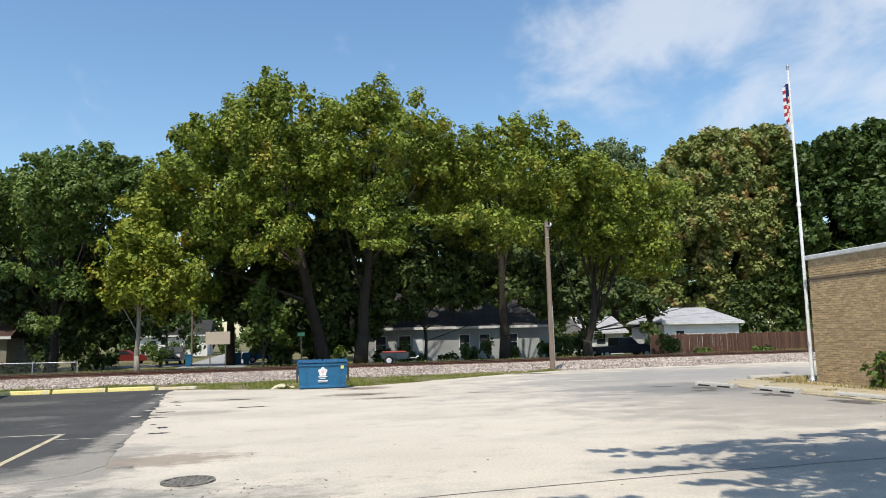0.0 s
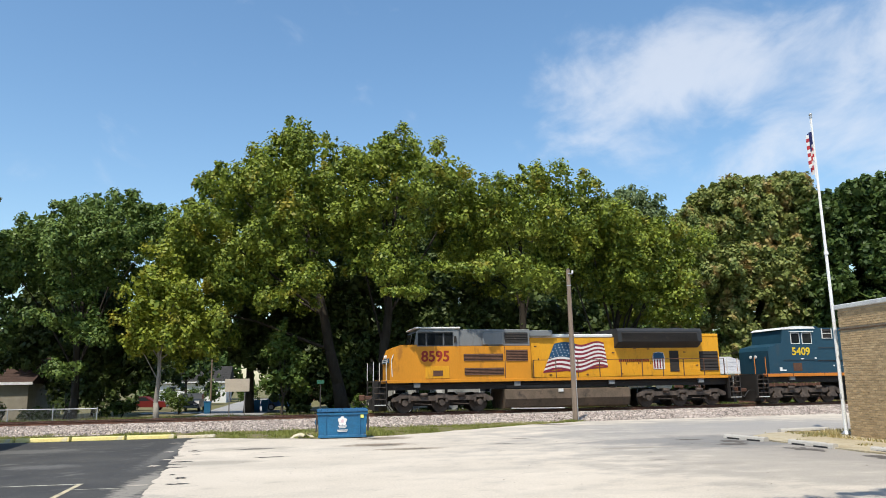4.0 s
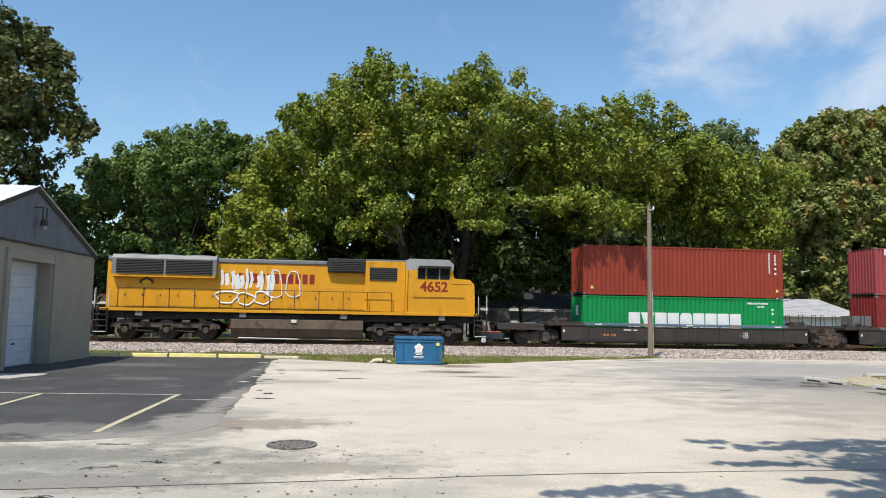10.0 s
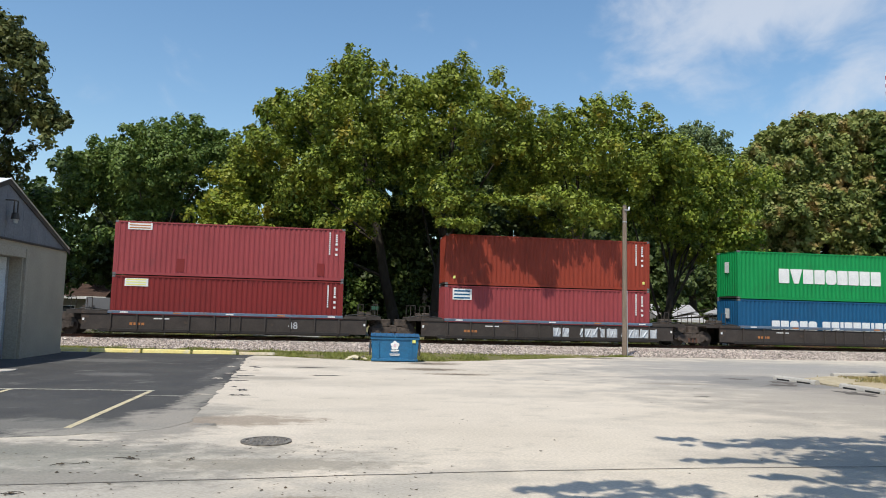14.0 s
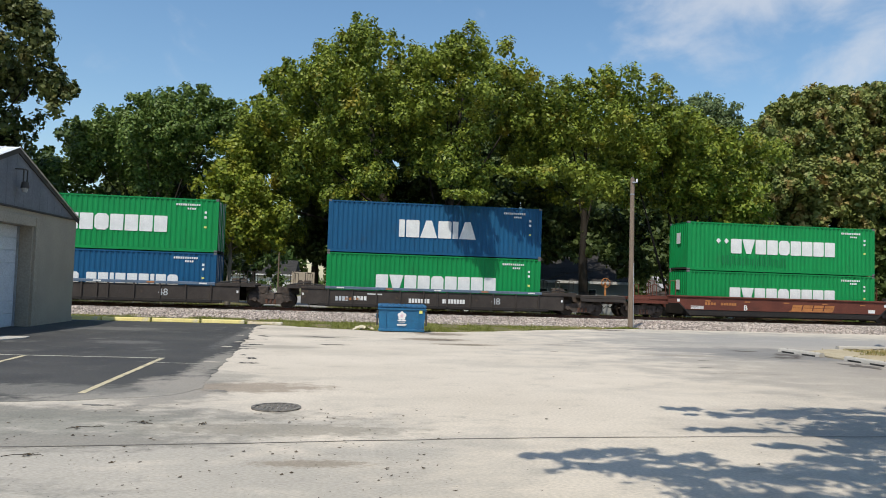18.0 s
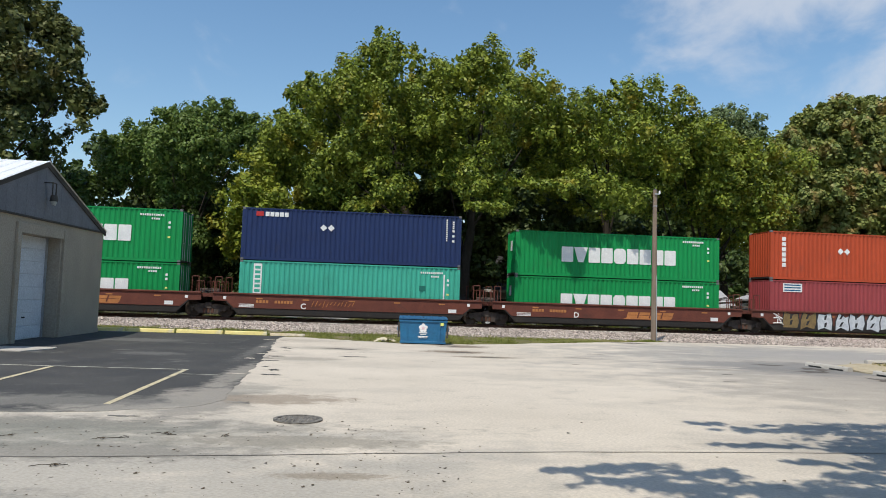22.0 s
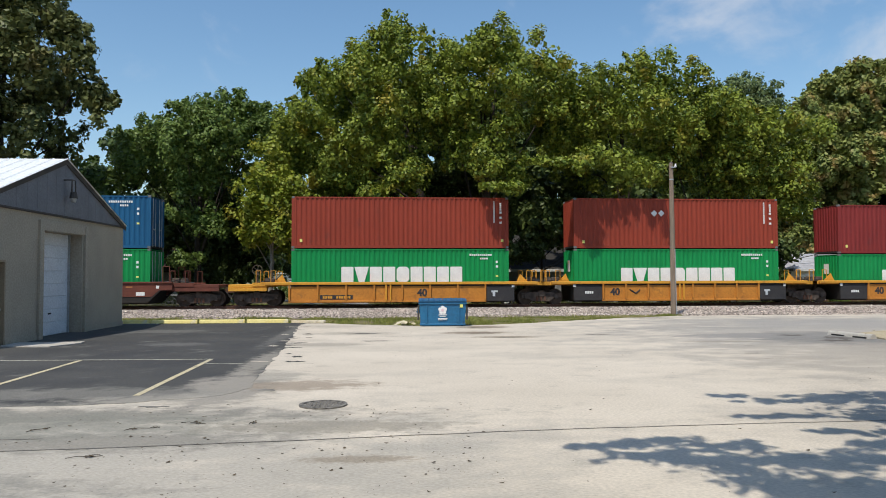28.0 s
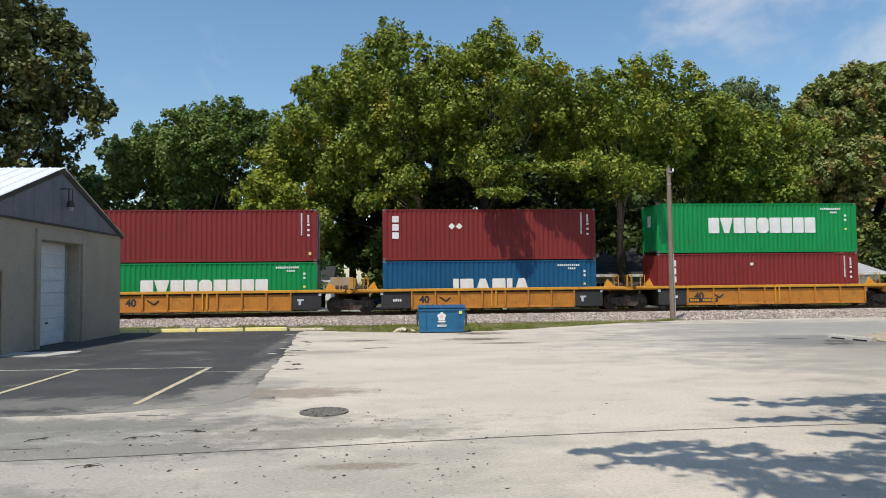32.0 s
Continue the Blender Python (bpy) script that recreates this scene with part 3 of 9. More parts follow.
for x0, x1 in ((-12.45, -10.55), (-10.45, -8.6), (-8.5, -6.65), (-6.55, -4.85)):
    bar_stop(x0, x1, 30.62, KERB_YELLOW, "yellow-painted concrete parking stop at the edge of the asphalt", "yellow parking stops", random.uniform(-0.6, 0.6))
bar_stop(-4.7, -3.3, 30.5, KERB_WORN, "worn orange-brown timber parking stop beside the grass", "worn parking stops", 3, 0.1)
for x, y, L, turn in ((13.9, 21.8, 1.75, -80), (14.3, 19.2, 1.8, -88), (14.75, 16.4, 1.9, -86), (14.95, 14.2, 1.9, -88)):
    bar_stop(x - L / 2, x + L / 2, y, CONCRETE, "pale weathered concrete parking stop with two drain slots", "island parking stops", turn, 0.13, True)
bar_stop(16.75, 18.8, 24.2, CONCRETE, "long pale concrete parking stop by the flagpole", "island parking stops", 4, 0.13, True)

DRY_SOIL = surf("dry_soil", (0.46, 0.40, 0.29), (0.38, 0.32, 0.21), rough=0.95, scale=0.9, fine=14, bump=0.4, dirt=(0.24, 0.20, 0.11), dirt_at=0.56, dirt_scale=0.8, spec=0.1)
# planted island by the brick building
isl = rag([(14.5, 12), (14.35, 17), (14.25, 21), (14.6, 22.6), (16.2, 23.8), (18.5, 24.0), (20.5, 23.6)], 0.3, 0.06, 21)
flat("island_ground", isl + [(20.5, 21.6), (17.7, 21.5), (17.0, 12)], 0.04, DRY_SOIL, "bare pale dry soil round the flagpole", 0.1)

# ---- track bed ----
g = Geo()
prof = [(34.3, -0.03), (36.2, 0.03), (38.6, 0.085), (39.8, 0.115), (40.7, 0.125), (43.7, 0.125), (44.6, 0.1), (47.2, -0.06), (47.2, -0.4), (34.3, -0.4)]
g.prism(prof, 0, -320, 320)
tagged(new("ballast_bed", g.mesh("ballast_bed", STONE_BED)), "grey-brown crushed stone track bed", kind="structure")


def bed_z(y):
    return np.interp(y, [p[0] for p in prof[:8]], [p[1] for p in prof[:8]])


def scatter_stones(n, x0, x1, y0, y1, r0, r1, seed):
    r = np.random.default_rng(seed)
    x = r.uniform(x0, x1, n)
    y = y0 + (y1 + SKEW * (x - PIVOT) - y0) * r.random(n)
    y = y + 0.25 * np.sin(x * 0.8) * (y < y0 + 0.6)
    s = r.uniform(r0, r1, n)
    c = np.stack([x, y, bed_z(y) + 0.25 * s], 1)
    base = np.array([(1, 0, 0), (-1, 0, 0), (0, 1, 0), (0, -1, 0), (0, 0, 1), (0, 0, -1)], float)
    q = r.normal(size=(n, 3, 3))
    q, _ = np.linalg.qr(q)
    v = np.einsum("ij,njk->nik", base, q) * (s[:, None, None] * r.uniform(0.55, 1.1, (n, 6, 1)))
    v = c[:, None] + v * np.array([1, 1, 0.8])
    f = np.array([(0, 2, 4), (2, 1, 4), (1, 3, 4), (3, 0, 4), (2, 0, 5), (1, 2, 5), (3, 1, 5), (0, 3, 5)])
    return v.reshape(-1, 3), (f[None] + 6 * np.arange(n)[:, None, None]).reshape(-1, 3)


v1, f1 = scatter_stones(34000, -24, 46, 34.2, 40.9, 0.045, 0.085, 5)
v2, f2 = scatter_stones(5000, -24, 46, 43.6, 46.6, 0.05, 0.09, 6)
me = array_mesh("ballast", np.concatenate([v1, v2]), np.concatenate([f1, f2 + len(v1)]), STONE)
tagged(new("ballast", me), "loose pale crushed-stone railway ballast", "ballast", kind="stuff")

rail_prof = [(-0.07, 0), (0.07, 0), (0.07, 0.015), (0.012, 0.035), (0.012, 0.12), (0.036, 0.135), (0.036, 0.166), (-0.036, 0.166), (-0.036, 0.135), (-0.012, 0.12), (-0.012, 0.035), (-0.07, 0.015)]
trk = tagged(new("track", Geo().box(-0.05, 0.05, TRACK_Y - 0.02, TRACK_Y + 0.02, 0.0, 0.1).mesh("track", STONE_BED)), "straight single railway track on crushed stone", kind="structure")
for s in (-0.7525, 0.7525):
    rl = part("rail", Geo().prism([(TRACK_Y + s + y, 0.13 + z) for y, z in rail_prof], 0, -320, 320), RUST, trk, "rust-brown steel rail")
    part("rail_head", Geo().box(-320, 320, TRACK_Y + s - 0.03, TRACK_Y + s + 0.03, 0.296, 0.2995), RAIL_TOP, rl, "polished running surface")
tie_me = Geo().box(-0.115, 0.115, -1.3, 1.3, -0.06, 0.0, 0.012).mesh("tie", TIE)
for k in range(150):
    t = part("tie", tie_me, TIE, trk)
    t.location = (-28 + k * 0.53, TRACK_Y + random.uniform(-0.04, 0.04), 0.13)
    t.rotation_euler.z = random.uniform(-0.012, 0.012)
trk.matrix_basis = pose(PIVOT, TRACK_Y, 0, 0, 0, SKEW_TURN) @ pose(-PIVOT, -TRACK_Y, 0)


# ---- grass ----
def blades(n, region, h0, h1, seed, w=0.012):
    """n blades: region(r) gives their x, y, z and a height factor."""
    r = np.random.default_rng(seed)
    x, y, z, k = region(r, n)
    n = len(x)
    h = r.uniform(h0, h1, n) * k
    a = r.uniform(0, 2 * np.pi, n)
    lean = r.uniform(0.1, 0.6, n) * h
    d, side = np.stack([np.cos(a), np.sin(a)], 1), np.stack([-np.sin(a), np.cos(a)], 1) * (w * r.uniform(0.7, 1.5, n))[:, None]
    p = np.stack([x, y], 1)
    v = np.empty((n, 3, 3))
    v[:, 0, :2], v[:, 1, :2], v[:, 2, :2] = p + side, p - side, p + d * lean[:, None]
    v[:, 0, 2] = v[:, 1, 2] = z
    v[:, 2, 2] = z + h
    return v.reshape(-1, 3), np.arange(3 * n).reshape(n, 3)


def patchy(x, y, s, seed):
    return np.array([noise.noise((a * s, b * s, seed)) for a, b in zip(x, y)])


def strip_region(r, n):
    x = r.uniform(-26, 13.6, n)
    near = np.interp(x, [-26, -4, -1, 1, 3, 5, 8, 11, 13.6], [31.0, 30.7, 29.2, 28.4, 28.6, 29.6, 31.7, 33.3, 34.1])
    y = near + r.beta(1.2, 1.4, n) * (34.9 - near)
    k = patchy(x, y, 0.9, 2.0) + 0.35 * patchy(x, y, 3.5, 9.0)
    keep = k > -0.16 + 0.35 * (r.random(n) - 0.5)
    x, y, k = x[keep], y[keep], k[keep]
    return x, y, np.interp(y, [34.3, 36.2], [-0.035, 0.03]), 0.6 + np.clip(k, 0, 1)


tagged(new("grass", array_mesh("grass", *blades(60000, strip_region, 0.05, 0.13, 31, 0.016), GRASS)), "short patchy green and dry grass beside the ballast", "grass", kind="stuff")


def far_region(r, n):
    x, y = r.uniform(-40, 45, n), 46.5 + 10 * r.random(n) ** 1.3
    k = patchy(x, y, 0.5, 5.0)
    keep = k > -0.2
    x, y, k = x[keep], y[keep], k[keep]
    return x, y, np.array([ground_z(b) for b in y]), 0.7 + np.clip(k, 0, 1)


tagged(new("far_side_grass", array_mesh("far_side_grass", *blades(26000, far_region, 0.10, 0.30, 32, 0.03), GRASS)), "rough uncut grass beyond the track", "grass", kind="stuff")


def island_region(r, n):
    x, y = r.uniform(14.6, 19.5, n), r.uniform(12.5, 23.6, n)
    k = patchy(x, y, 0.8, 12.0) + np.where(x > 16.5, 0.45, -0.2)
    ok = (k > 0.08) & ((x < 17.0) | (y > 21.7))
    return x[ok], y[ok], np.full(ok.sum(), 0.038), 0.6 + np.clip(k[ok], 0, 1)


tagged(new("island_grass", array_mesh("island_grass", *blades(14000, island_region, 0.04, 0.12, 33, 0.012), WEED)), "dry yellowing grass and weeds by the brick wall", "weeds", kind="stuff")

# twigs, leaves and grit on the paving
r = np.random.default_rng(8)
vs, fs = [], []
for k in range(820):
    if k < 600:
        x, y = -7 + 8 * r.random() ** 0.8, 6.2 + 4.8 * r.random()
    else:
        x, y = r.uniform(-3, 13), r.uniform(6, 27)
    s, a = 0.007 + 0.026 * r.random() ** 2.5, r.uniform(0, 6.28)
    w, c, d = s * r.uniform(0.25, 0.8), math.cos(a), math.sin(a)
    b, h = len(vs), s * r.uniform(0.15, 0.45)
    vs += [(x + s * c, y + s * d, 0.003 + h), (x - w * d, y + w * c, 0.003), (x - s * c, y - s * d, 0.003 + 0.5 * h), (x + w * d, y - w * c, 0.003)]
    fs += [(b, b + 1, b + 2), (b, b + 2, b + 3)]
tagged(new("litter", array_mesh("litter", vs, fs, LITTER)), "scattered dry leaves and grit on the paving", "litter", kind="stuff")
rt = random.Random(19)
for x, y, L, a in ((-2.78, 9.59, 0.34, -15), (-3.32, 9.28, 0.42, 20), (-3.42, 7.84, 0.36, 12), (-4.6, 9.3, 0.3, 50), (-2.0, 9.56, 0.16, 70), (-5.2, 8.4, 0.36, -30)):
    tw = empty("twig", pose(x, y, 0.008, 0, 0, a), "thin dry twig with curled dead leaves on the paving", "twig", "twigs on the paving")
    part("stem", Geo().tube([(-L / 2, 0, 0), (-L / 6, 0.05 * L, 0.012), (L / 5, -0.06 * L, 0.006), (L / 2, 0.09 * L, 0)], 0.004, 5), BARK, tw)
    for k in range(3):
        t, w = rt.uniform(-0.35, 0.4) * L, rt.choice((-1, 1))
        part("side_shoot", Geo().tube([(t, 0, 0.006), (t + 0.12 * L, w * 0.10 * L, 0.014), (t + 0.2 * L, w * 0.2 * L, 0.004)], 0.0025, 4), BARK, tw)
    for k in range(2):
        t, w, q = rt.uniform(-0.3, 0.5) * L, rt.uniform(-0.18, 0.18) * L, rt.uniform(0.02, 0.038)
        part("dead_leaf", Geo().put([(t - q, w, 0.003), (t, w - q * 0.6, 0.016), (t + q, w, 0.006), (t, w + q * 0.6, 0.022)], [(0, 1, 2, 3)]), LITTER, tw)


# ---- garage with the white roller door ----
def garage():
    e = empty("garage", pose(-11.3, 24.5, 0), "tan block garage with grey gable and white roller door", "garage")
    H, W, L, PK = 3.95, 5.12, 15.0, 5.75
    # gable wall with the door openings: pieces round them, wall 0.5 thick, outer face at x = 0
    d0, d1, dt, p0, p1, pt = -1.35, 1.42, 3.4, -4.55, -3.45, 2.42
    for a, b, z0, z1 in ((-W, p0, 0, H), (p0, p1, pt, H), (p1, d0, 0, H), (d0, d1, dt, H), (d1, W, 0, H)):
        part("front_wall", Geo().box(-0.5, 0, a, b, z0, z1), BLOCK_PAINT, e, "tan painted block wall beside the openings")
    part("side_wall", Geo().box(-L, -0.5, W - 0.3, W, 0, H), BLOCK_PAINT, e)
    part("side_wall", Geo().box(-L, -0.5, -W, -W + 0.3, 0, H), BLOCK_PAINT, e)
    part("back_wall", Geo().box(-L - 0.3, -L, -W, W, 0, H), BLOCK_PAINT, e)
    for y in (d0 - 0.32, d1 + 0.1):
        part("pilaster", Geo().box(0, 0.09, y, y + 0.24, 0, 3.72, 0.01), BLOCK_PAINT, e)
    part("lintel", Geo().box(0, 0.07, d0 - 0.08, d1 + 0.1, 3.4, 3.72, 0.01), BLOCK_PAINT, e)
    gb = part("gable", Geo().prism([(-W - 0.02, H), (W + 0.02, H), (0, PK)], 0, -0.25, 0.03), GABLE_GREY, e, "grey sheet-clad gable")
    for k in range(-8, 9):
        y = k * 0.6
        part("batten", Geo().box(0.03, 0.034, y - 0.008, y + 0.008, H, H + (PK - H) * (1 - abs(y) / W) - 0.03), GABLE_GREY, gb)
    part("gable_drip", Geo().box(0.0, 0.07, -W - 0.02, W + 0.02, H - 0.05, H + 0.01), DARK_TRIM, e, "dark drip board")
    for s in (-1, 1):
        r = Geo()
        y0, z0, y1, z1 = 0.0, PK + 0.12, s * (W + 0.08), H + 0.02
        r.put([(0.07, y0, z0), (0.07, y1, z1), (-L - 0.5, y1, z1), (-L - 0.5, y0, z0), (0.07, y0, z0 - 0.05), (0.07, y1, z1 - 0.05), (-L - 0.5, y1, z1 - 0.05), (-L - 0.5, y0, z0 - 0.05)],
              [(0, 1, 2, 3), (4, 7, 6, 5), (0, 4, 5, 1), (1, 5, 6, 2), (2, 6, 7, 3), (3, 7, 4, 0)])
        rf = part("roof_slope", r, ROOF_WHITE, e, "white ribbed metal roof sheet")
        for k in range(34):
            x = 0.1 - k * 0.45
            part("roof_rib", Geo().put([(x - 0.03, y0, z0 + 0.003), (x, y0, z0 + 0.03), (x + 0.03, y0, z0 + 0.003), (x - 0.03, y1, z1 + 0.003), (x, y1, z1 + 0.03), (x + 0.03, y1, z1 + 0.003)], [(0, 1, 4, 3), (1, 2, 5, 4), (0, 2, 1), (3, 4, 5)]), ROOF_WHITE, rf)
        part("rake_board", Geo().put([(0.08, y0, z0 - 0.01), (0.08, y1, z1 - 0.01), (0.08, y1, z1 - 0.17), (0.08, y0, z0 - 0.19), (0.04, y0, z0 - 0.01), (0.04, y1, z1 - 0.01), (0.04, y1, z1 - 0.17), (0.04, y0, z0 - 0.19)],
             [(0, 1, 2, 3), (4, 7, 6, 5), (0, 4, 5, 1), (1, 5, 6, 2), (2, 6, 7, 3), (3, 7, 4, 0)]), DARK_TRIM, e, "dark rake board")
    dr = part("roller_door", Geo().box(-0.52, -0.49, d0, d1, 0.0, dt), DOOR_WHITE, e, "white sectional roller door, closed")
    for k in range(8):
        z = 0.01 + k * dt / 8
        part("door_panel", Geo().box(-0.49, -0.462, d0 + 0.02, d1 - 0.02, z + 0.012, z + dt / 8 - 0.012, 0.012), DOOR_WHITE, dr)
    for y in (d0 + 0.01, d1 - 0.07):
        part("door_track", Geo().box(-0.46, -0.40, y, y + 0.06, 0, dt), GALV, dr)
    part("pull_handle", Geo().box(-0.462, -0.43, 0.0, 0.18, 0.7, 0.75, 0.01), BLACK_RUBBER, dr)
    sd = part("side_door", Geo().box(-0.16, -0.11, p0 + 0.06, p1 - 0.06, 0.03, pt - 0.06, 0.006), DOOR_TAN, e, "closed tan steel door")
    part("door_knob", Geo().ball((-0.06, p1 - 0.16, 1.02), 0.035, 0.035, 0.035), GALV, sd)
    part("door_frame", Geo().box(-0.2, 0.01, p0, p0 + 0.06, 0, pt).box(-0.2, 0.01, p1 - 0.06, p1, 0, pt).box(-0.2, 0.01, p0 + 0.06, p1 - 0.06, pt - 0.06, pt), DOOR_TAN, e)
    lp = part("wall_lamp", Geo().tube([(0.03, -0.1, 5.15), (0.3, -0.1, 5.15), (0.3, 0.16, 5.15), (0.3, 0.16, 4.75), (0.3, -0.1, 4.75), (0.3, -0.1, 5.15)], 0.022, 6), DARK_TRIM, e, "dark metal lamp bracket")
    part("lamp_head", Geo().cyl((0.3, 0.03, 4.75), (0.3, 0.03, 4.55), 0.10, 0.13, 12), DARK_TRIM, lp)
    part("lamp_glass", Geo().cyl((0.3, 0.03, 4.55), (0.3, 0.03, 4.42), 0.10, 0.07, 12), surf("clouded_glass", (0.4, 0.4, 0.38), rough=0.3), lp)
    for a, b in ((-W, p0), (p1, d0 - 0.32), (d1 + 0.34, W)):
        part("plinth", Geo().box(0, 0.03, a, b, 0, 0.16), BLOCK_PAINT, e)


garage()


# ---- brick building ----
LEDGE = surf("brown_ledge", (0.13, 0.085, 0.05), (0.10, 0.065, 0.04), rough=0.8)


def brick_building():
    e = empty("brick_building", pose(17.42, 21.4, 0, 0, 0, -4.5), "tan brick commercial building with flat roof and metal coping", "building")
    H, L = 4.12, 14.0
    part("wall_core", Geo().box(0.012, 9, -L, -0.012, 0, H), MORTAR, e, "mortar joints of the wall")
    part("coping", Geo().box(-0.08, 9, -L, 0.08, H + 0.001, H + 0.15, 0.02), COPING, e, "pale metal coping")
    part("ledge", Geo().box(-0.035, 0.0115, -L, 0.03, 3.43, 3.48, 0.008), LEDGE, e, "dark brick ledge")
    bl, bh, gap = 0.2, 0.064, 0.011
    me_b = Geo().box(-0.012, 0.05, -bl, 0, 0, bh, 0.005).mesh("brick", BRICK)
    me_h = Geo().box(-0.012, 0.05, -bl / 2 + gap / 2, 0, 0, bh, 0.005).mesh("brick", BRICK)
    rest, n = Geo(), 0
    rows = int((H - 0.02) / (bh + gap))
    for j in range(rows):
        z = 0.01 + j * (bh + gap)
        if 3.36 < z < 3.49:
            continue
        y, first = 0.0, True
        while y > -6.6:
            half = first and j % 2
            w = (bl / 2 - gap / 2) if half else bl
            first = False
            dx = random.uniform(-0.003, 0.003)
            if y > -1.15 and n < 300:
                b = part("brick", me_h if half else me_b, BRICK, e)
                b.location = (dx, y, z)
                n += 1
            else:
                rest.box(-0.012 + dx, 0.02, y - w, y, z, z + bh)
            y -= w + gap
    st = new("brickwork", rest.mesh("brickwork", BRICK, fix=False))
    st.parent = e
    tagged(st, kind="stuff")
    pipe = Geo().tube([(-0.06, -6.4, 0.1), (-0.06, -6.4, 3.3)], 0.045, 8)
    part("downpipe", pipe, DARK_TRIM, e)


brick_building()


# ---- blue waste container ----
def dumpster():
    e = empty("dumpster", pose(1.47, 27.75, 0.004, 0, 0, -2), "blue steel waste container with closed lid and white flower decal", "dumpster")
    w, d, h0, h1 = 0.90, 1.25, 0.93, 0.97
    body = Geo().put([(-w + 0.05, 0.03, 0.1), (w - 0.05, 0.03, 0.1), (w - 0.02, d, 0.1), (-w + 0.02, d, 0.1), (-w, 0, h0), (w, 0, h0), (w, d, h1), (-w, d, h1)],
                     [(0, 3, 2, 1), (4, 5, 6, 7), (0, 1, 5, 4), (1, 2, 6, 5), (2, 3, 7, 6), (3, 0, 4, 7)])
    bd = part("body", body, BIN_BLUE, e, "dented blue steel box")
    part("bottom_channel", Geo().box(-w + 0.02, w - 0.02, -0.01, 0.06, 0.03, 0.12, 0.01), BIN_BLUE, bd)
    part("top_rim", Geo().box(-w - 0.03, w + 0.03, -0.035, 0.02, h0 - 0.09, h0, 0.012), BIN_BLUE, bd)
    for x in (-0.62, 0.62):
        part("rib", Geo().prism([(x - 0.03, 0.12), (x + 0.03, 0.12), (x + 0.03, h0 - 0.1), (x - 0.03, h0 - 0.1)], 1, -0.02, 0.03), BIN_BLUE, bd)
    for s in (-1, 1):
        pk = part("fork_sleeve", Geo().box(min(s * (w - 0.02), s * (w + 0.09)), max(s * (w - 0.02), s * (w + 0.09)), 0.1, d - 0.1, 0.5, 0.66, 0.012), BIN_BLUE, bd)
        part("side_lug", Geo().box(min(s * (w + 0.0), s * (w + 0.07)), max(s * (w + 0.0), s * (w + 0.07)), 0.02, 0.1, 0.25, 0.8, 0.01), DARK_TRIM, pk)
        lid = Geo().put([(0.015 * s, -0.06, h0 + 0.02), (s * (w + 0.03), -0.06, h0 + 0.02), (s * (w + 0.03), d, h1 + 0.03), (0.015 * s, d, h1 + 0.03),
                         (0.015 * s, -0.06, h0 + 0.06), (s * (w + 0.03), -0.06, h0 + 0.06), (s * (w + 0.03), d, h1 + 0.07), (0.015 * s, d, h1 + 0.07)],
                        [(0, 3, 2, 1), (4, 5, 6, 7), (0, 1, 5, 4), (1, 2, 6, 5), (2, 3, 7, 6), (3, 0, 4, 7)])
        lb = part("lid", lid, BIN_LID, e, "dark blue plastic lid")
        for k in range(4):
            x = s * (0.12 + k * 0.22)
            part("lid_ridge", Geo().put([(x - 0.03, -0.05, h0 + 0.06), (x + 0.03, -0.05, h0 + 0.06), (x + 0.03, d - 0.05, h1 + 0.07), (x - 0.03, d - 0.05, h1 + 0.07), (x, -0.05, h0 + 0.085), (x, d - 0.05, h1 + 0.095)],
                                        [(0, 4, 5, 3), (4, 1, 2, 5), (0, 1, 4), (3, 5, 2)]), BIN_LID, lb)
        for y in (0.15, d - 0.15):
            part("caster", Geo().cyl((s * 0.75 - 0.03, y, 0.05), (s * 0.75 + 0.03, y, 0.05), 0.05, 0.05, 12), BLACK_RUBBER, e)
    fl = Geo()
    for k in range(5):
        a = math.pi / 2 + k * 2 * math.pi / 5
        cx, cz = 0.1 * math.cos(a), 0.62 + 0.1 * math.sin(a)
        fl.prism([(cx + 0.075 * math.cos(t), cz + 0.075 * math.sin(t)) for t in [i * math.pi / 6 for i in range(12)]], 1, -0.012 - 0.0004 * k, 0.03)
    dc = part("flower_decal", fl, DECAL_WHITE, e, "white flower-shaped emblem")
    part("flower_centre", Geo().prism([(0.06 * math.cos(t), 0.62 + 0.06 * math.sin(t)) for t in [i * math.pi / 5 for i in range(10)]], 1, -0.018, 0.0), DECAL_PINK, dc)
    for z, wd, hh in ((0.42, 0.16, 0.035), (0.37, 0.12, 0.02), (0.28, 0.19, 0.03), (0.24, 0.17, 0.02)):
        part("lettering_bar", Geo().box(-wd, wd, -0.006, 0.03, z, z + hh), DECAL_WHITE, dc)
    part("sticker", Geo().box(0.66, 0.78, -0.024, 0.02, 0.72, 0.84), DECAL_YELLOW, e, "yellow-white square sticker")


dumpster()


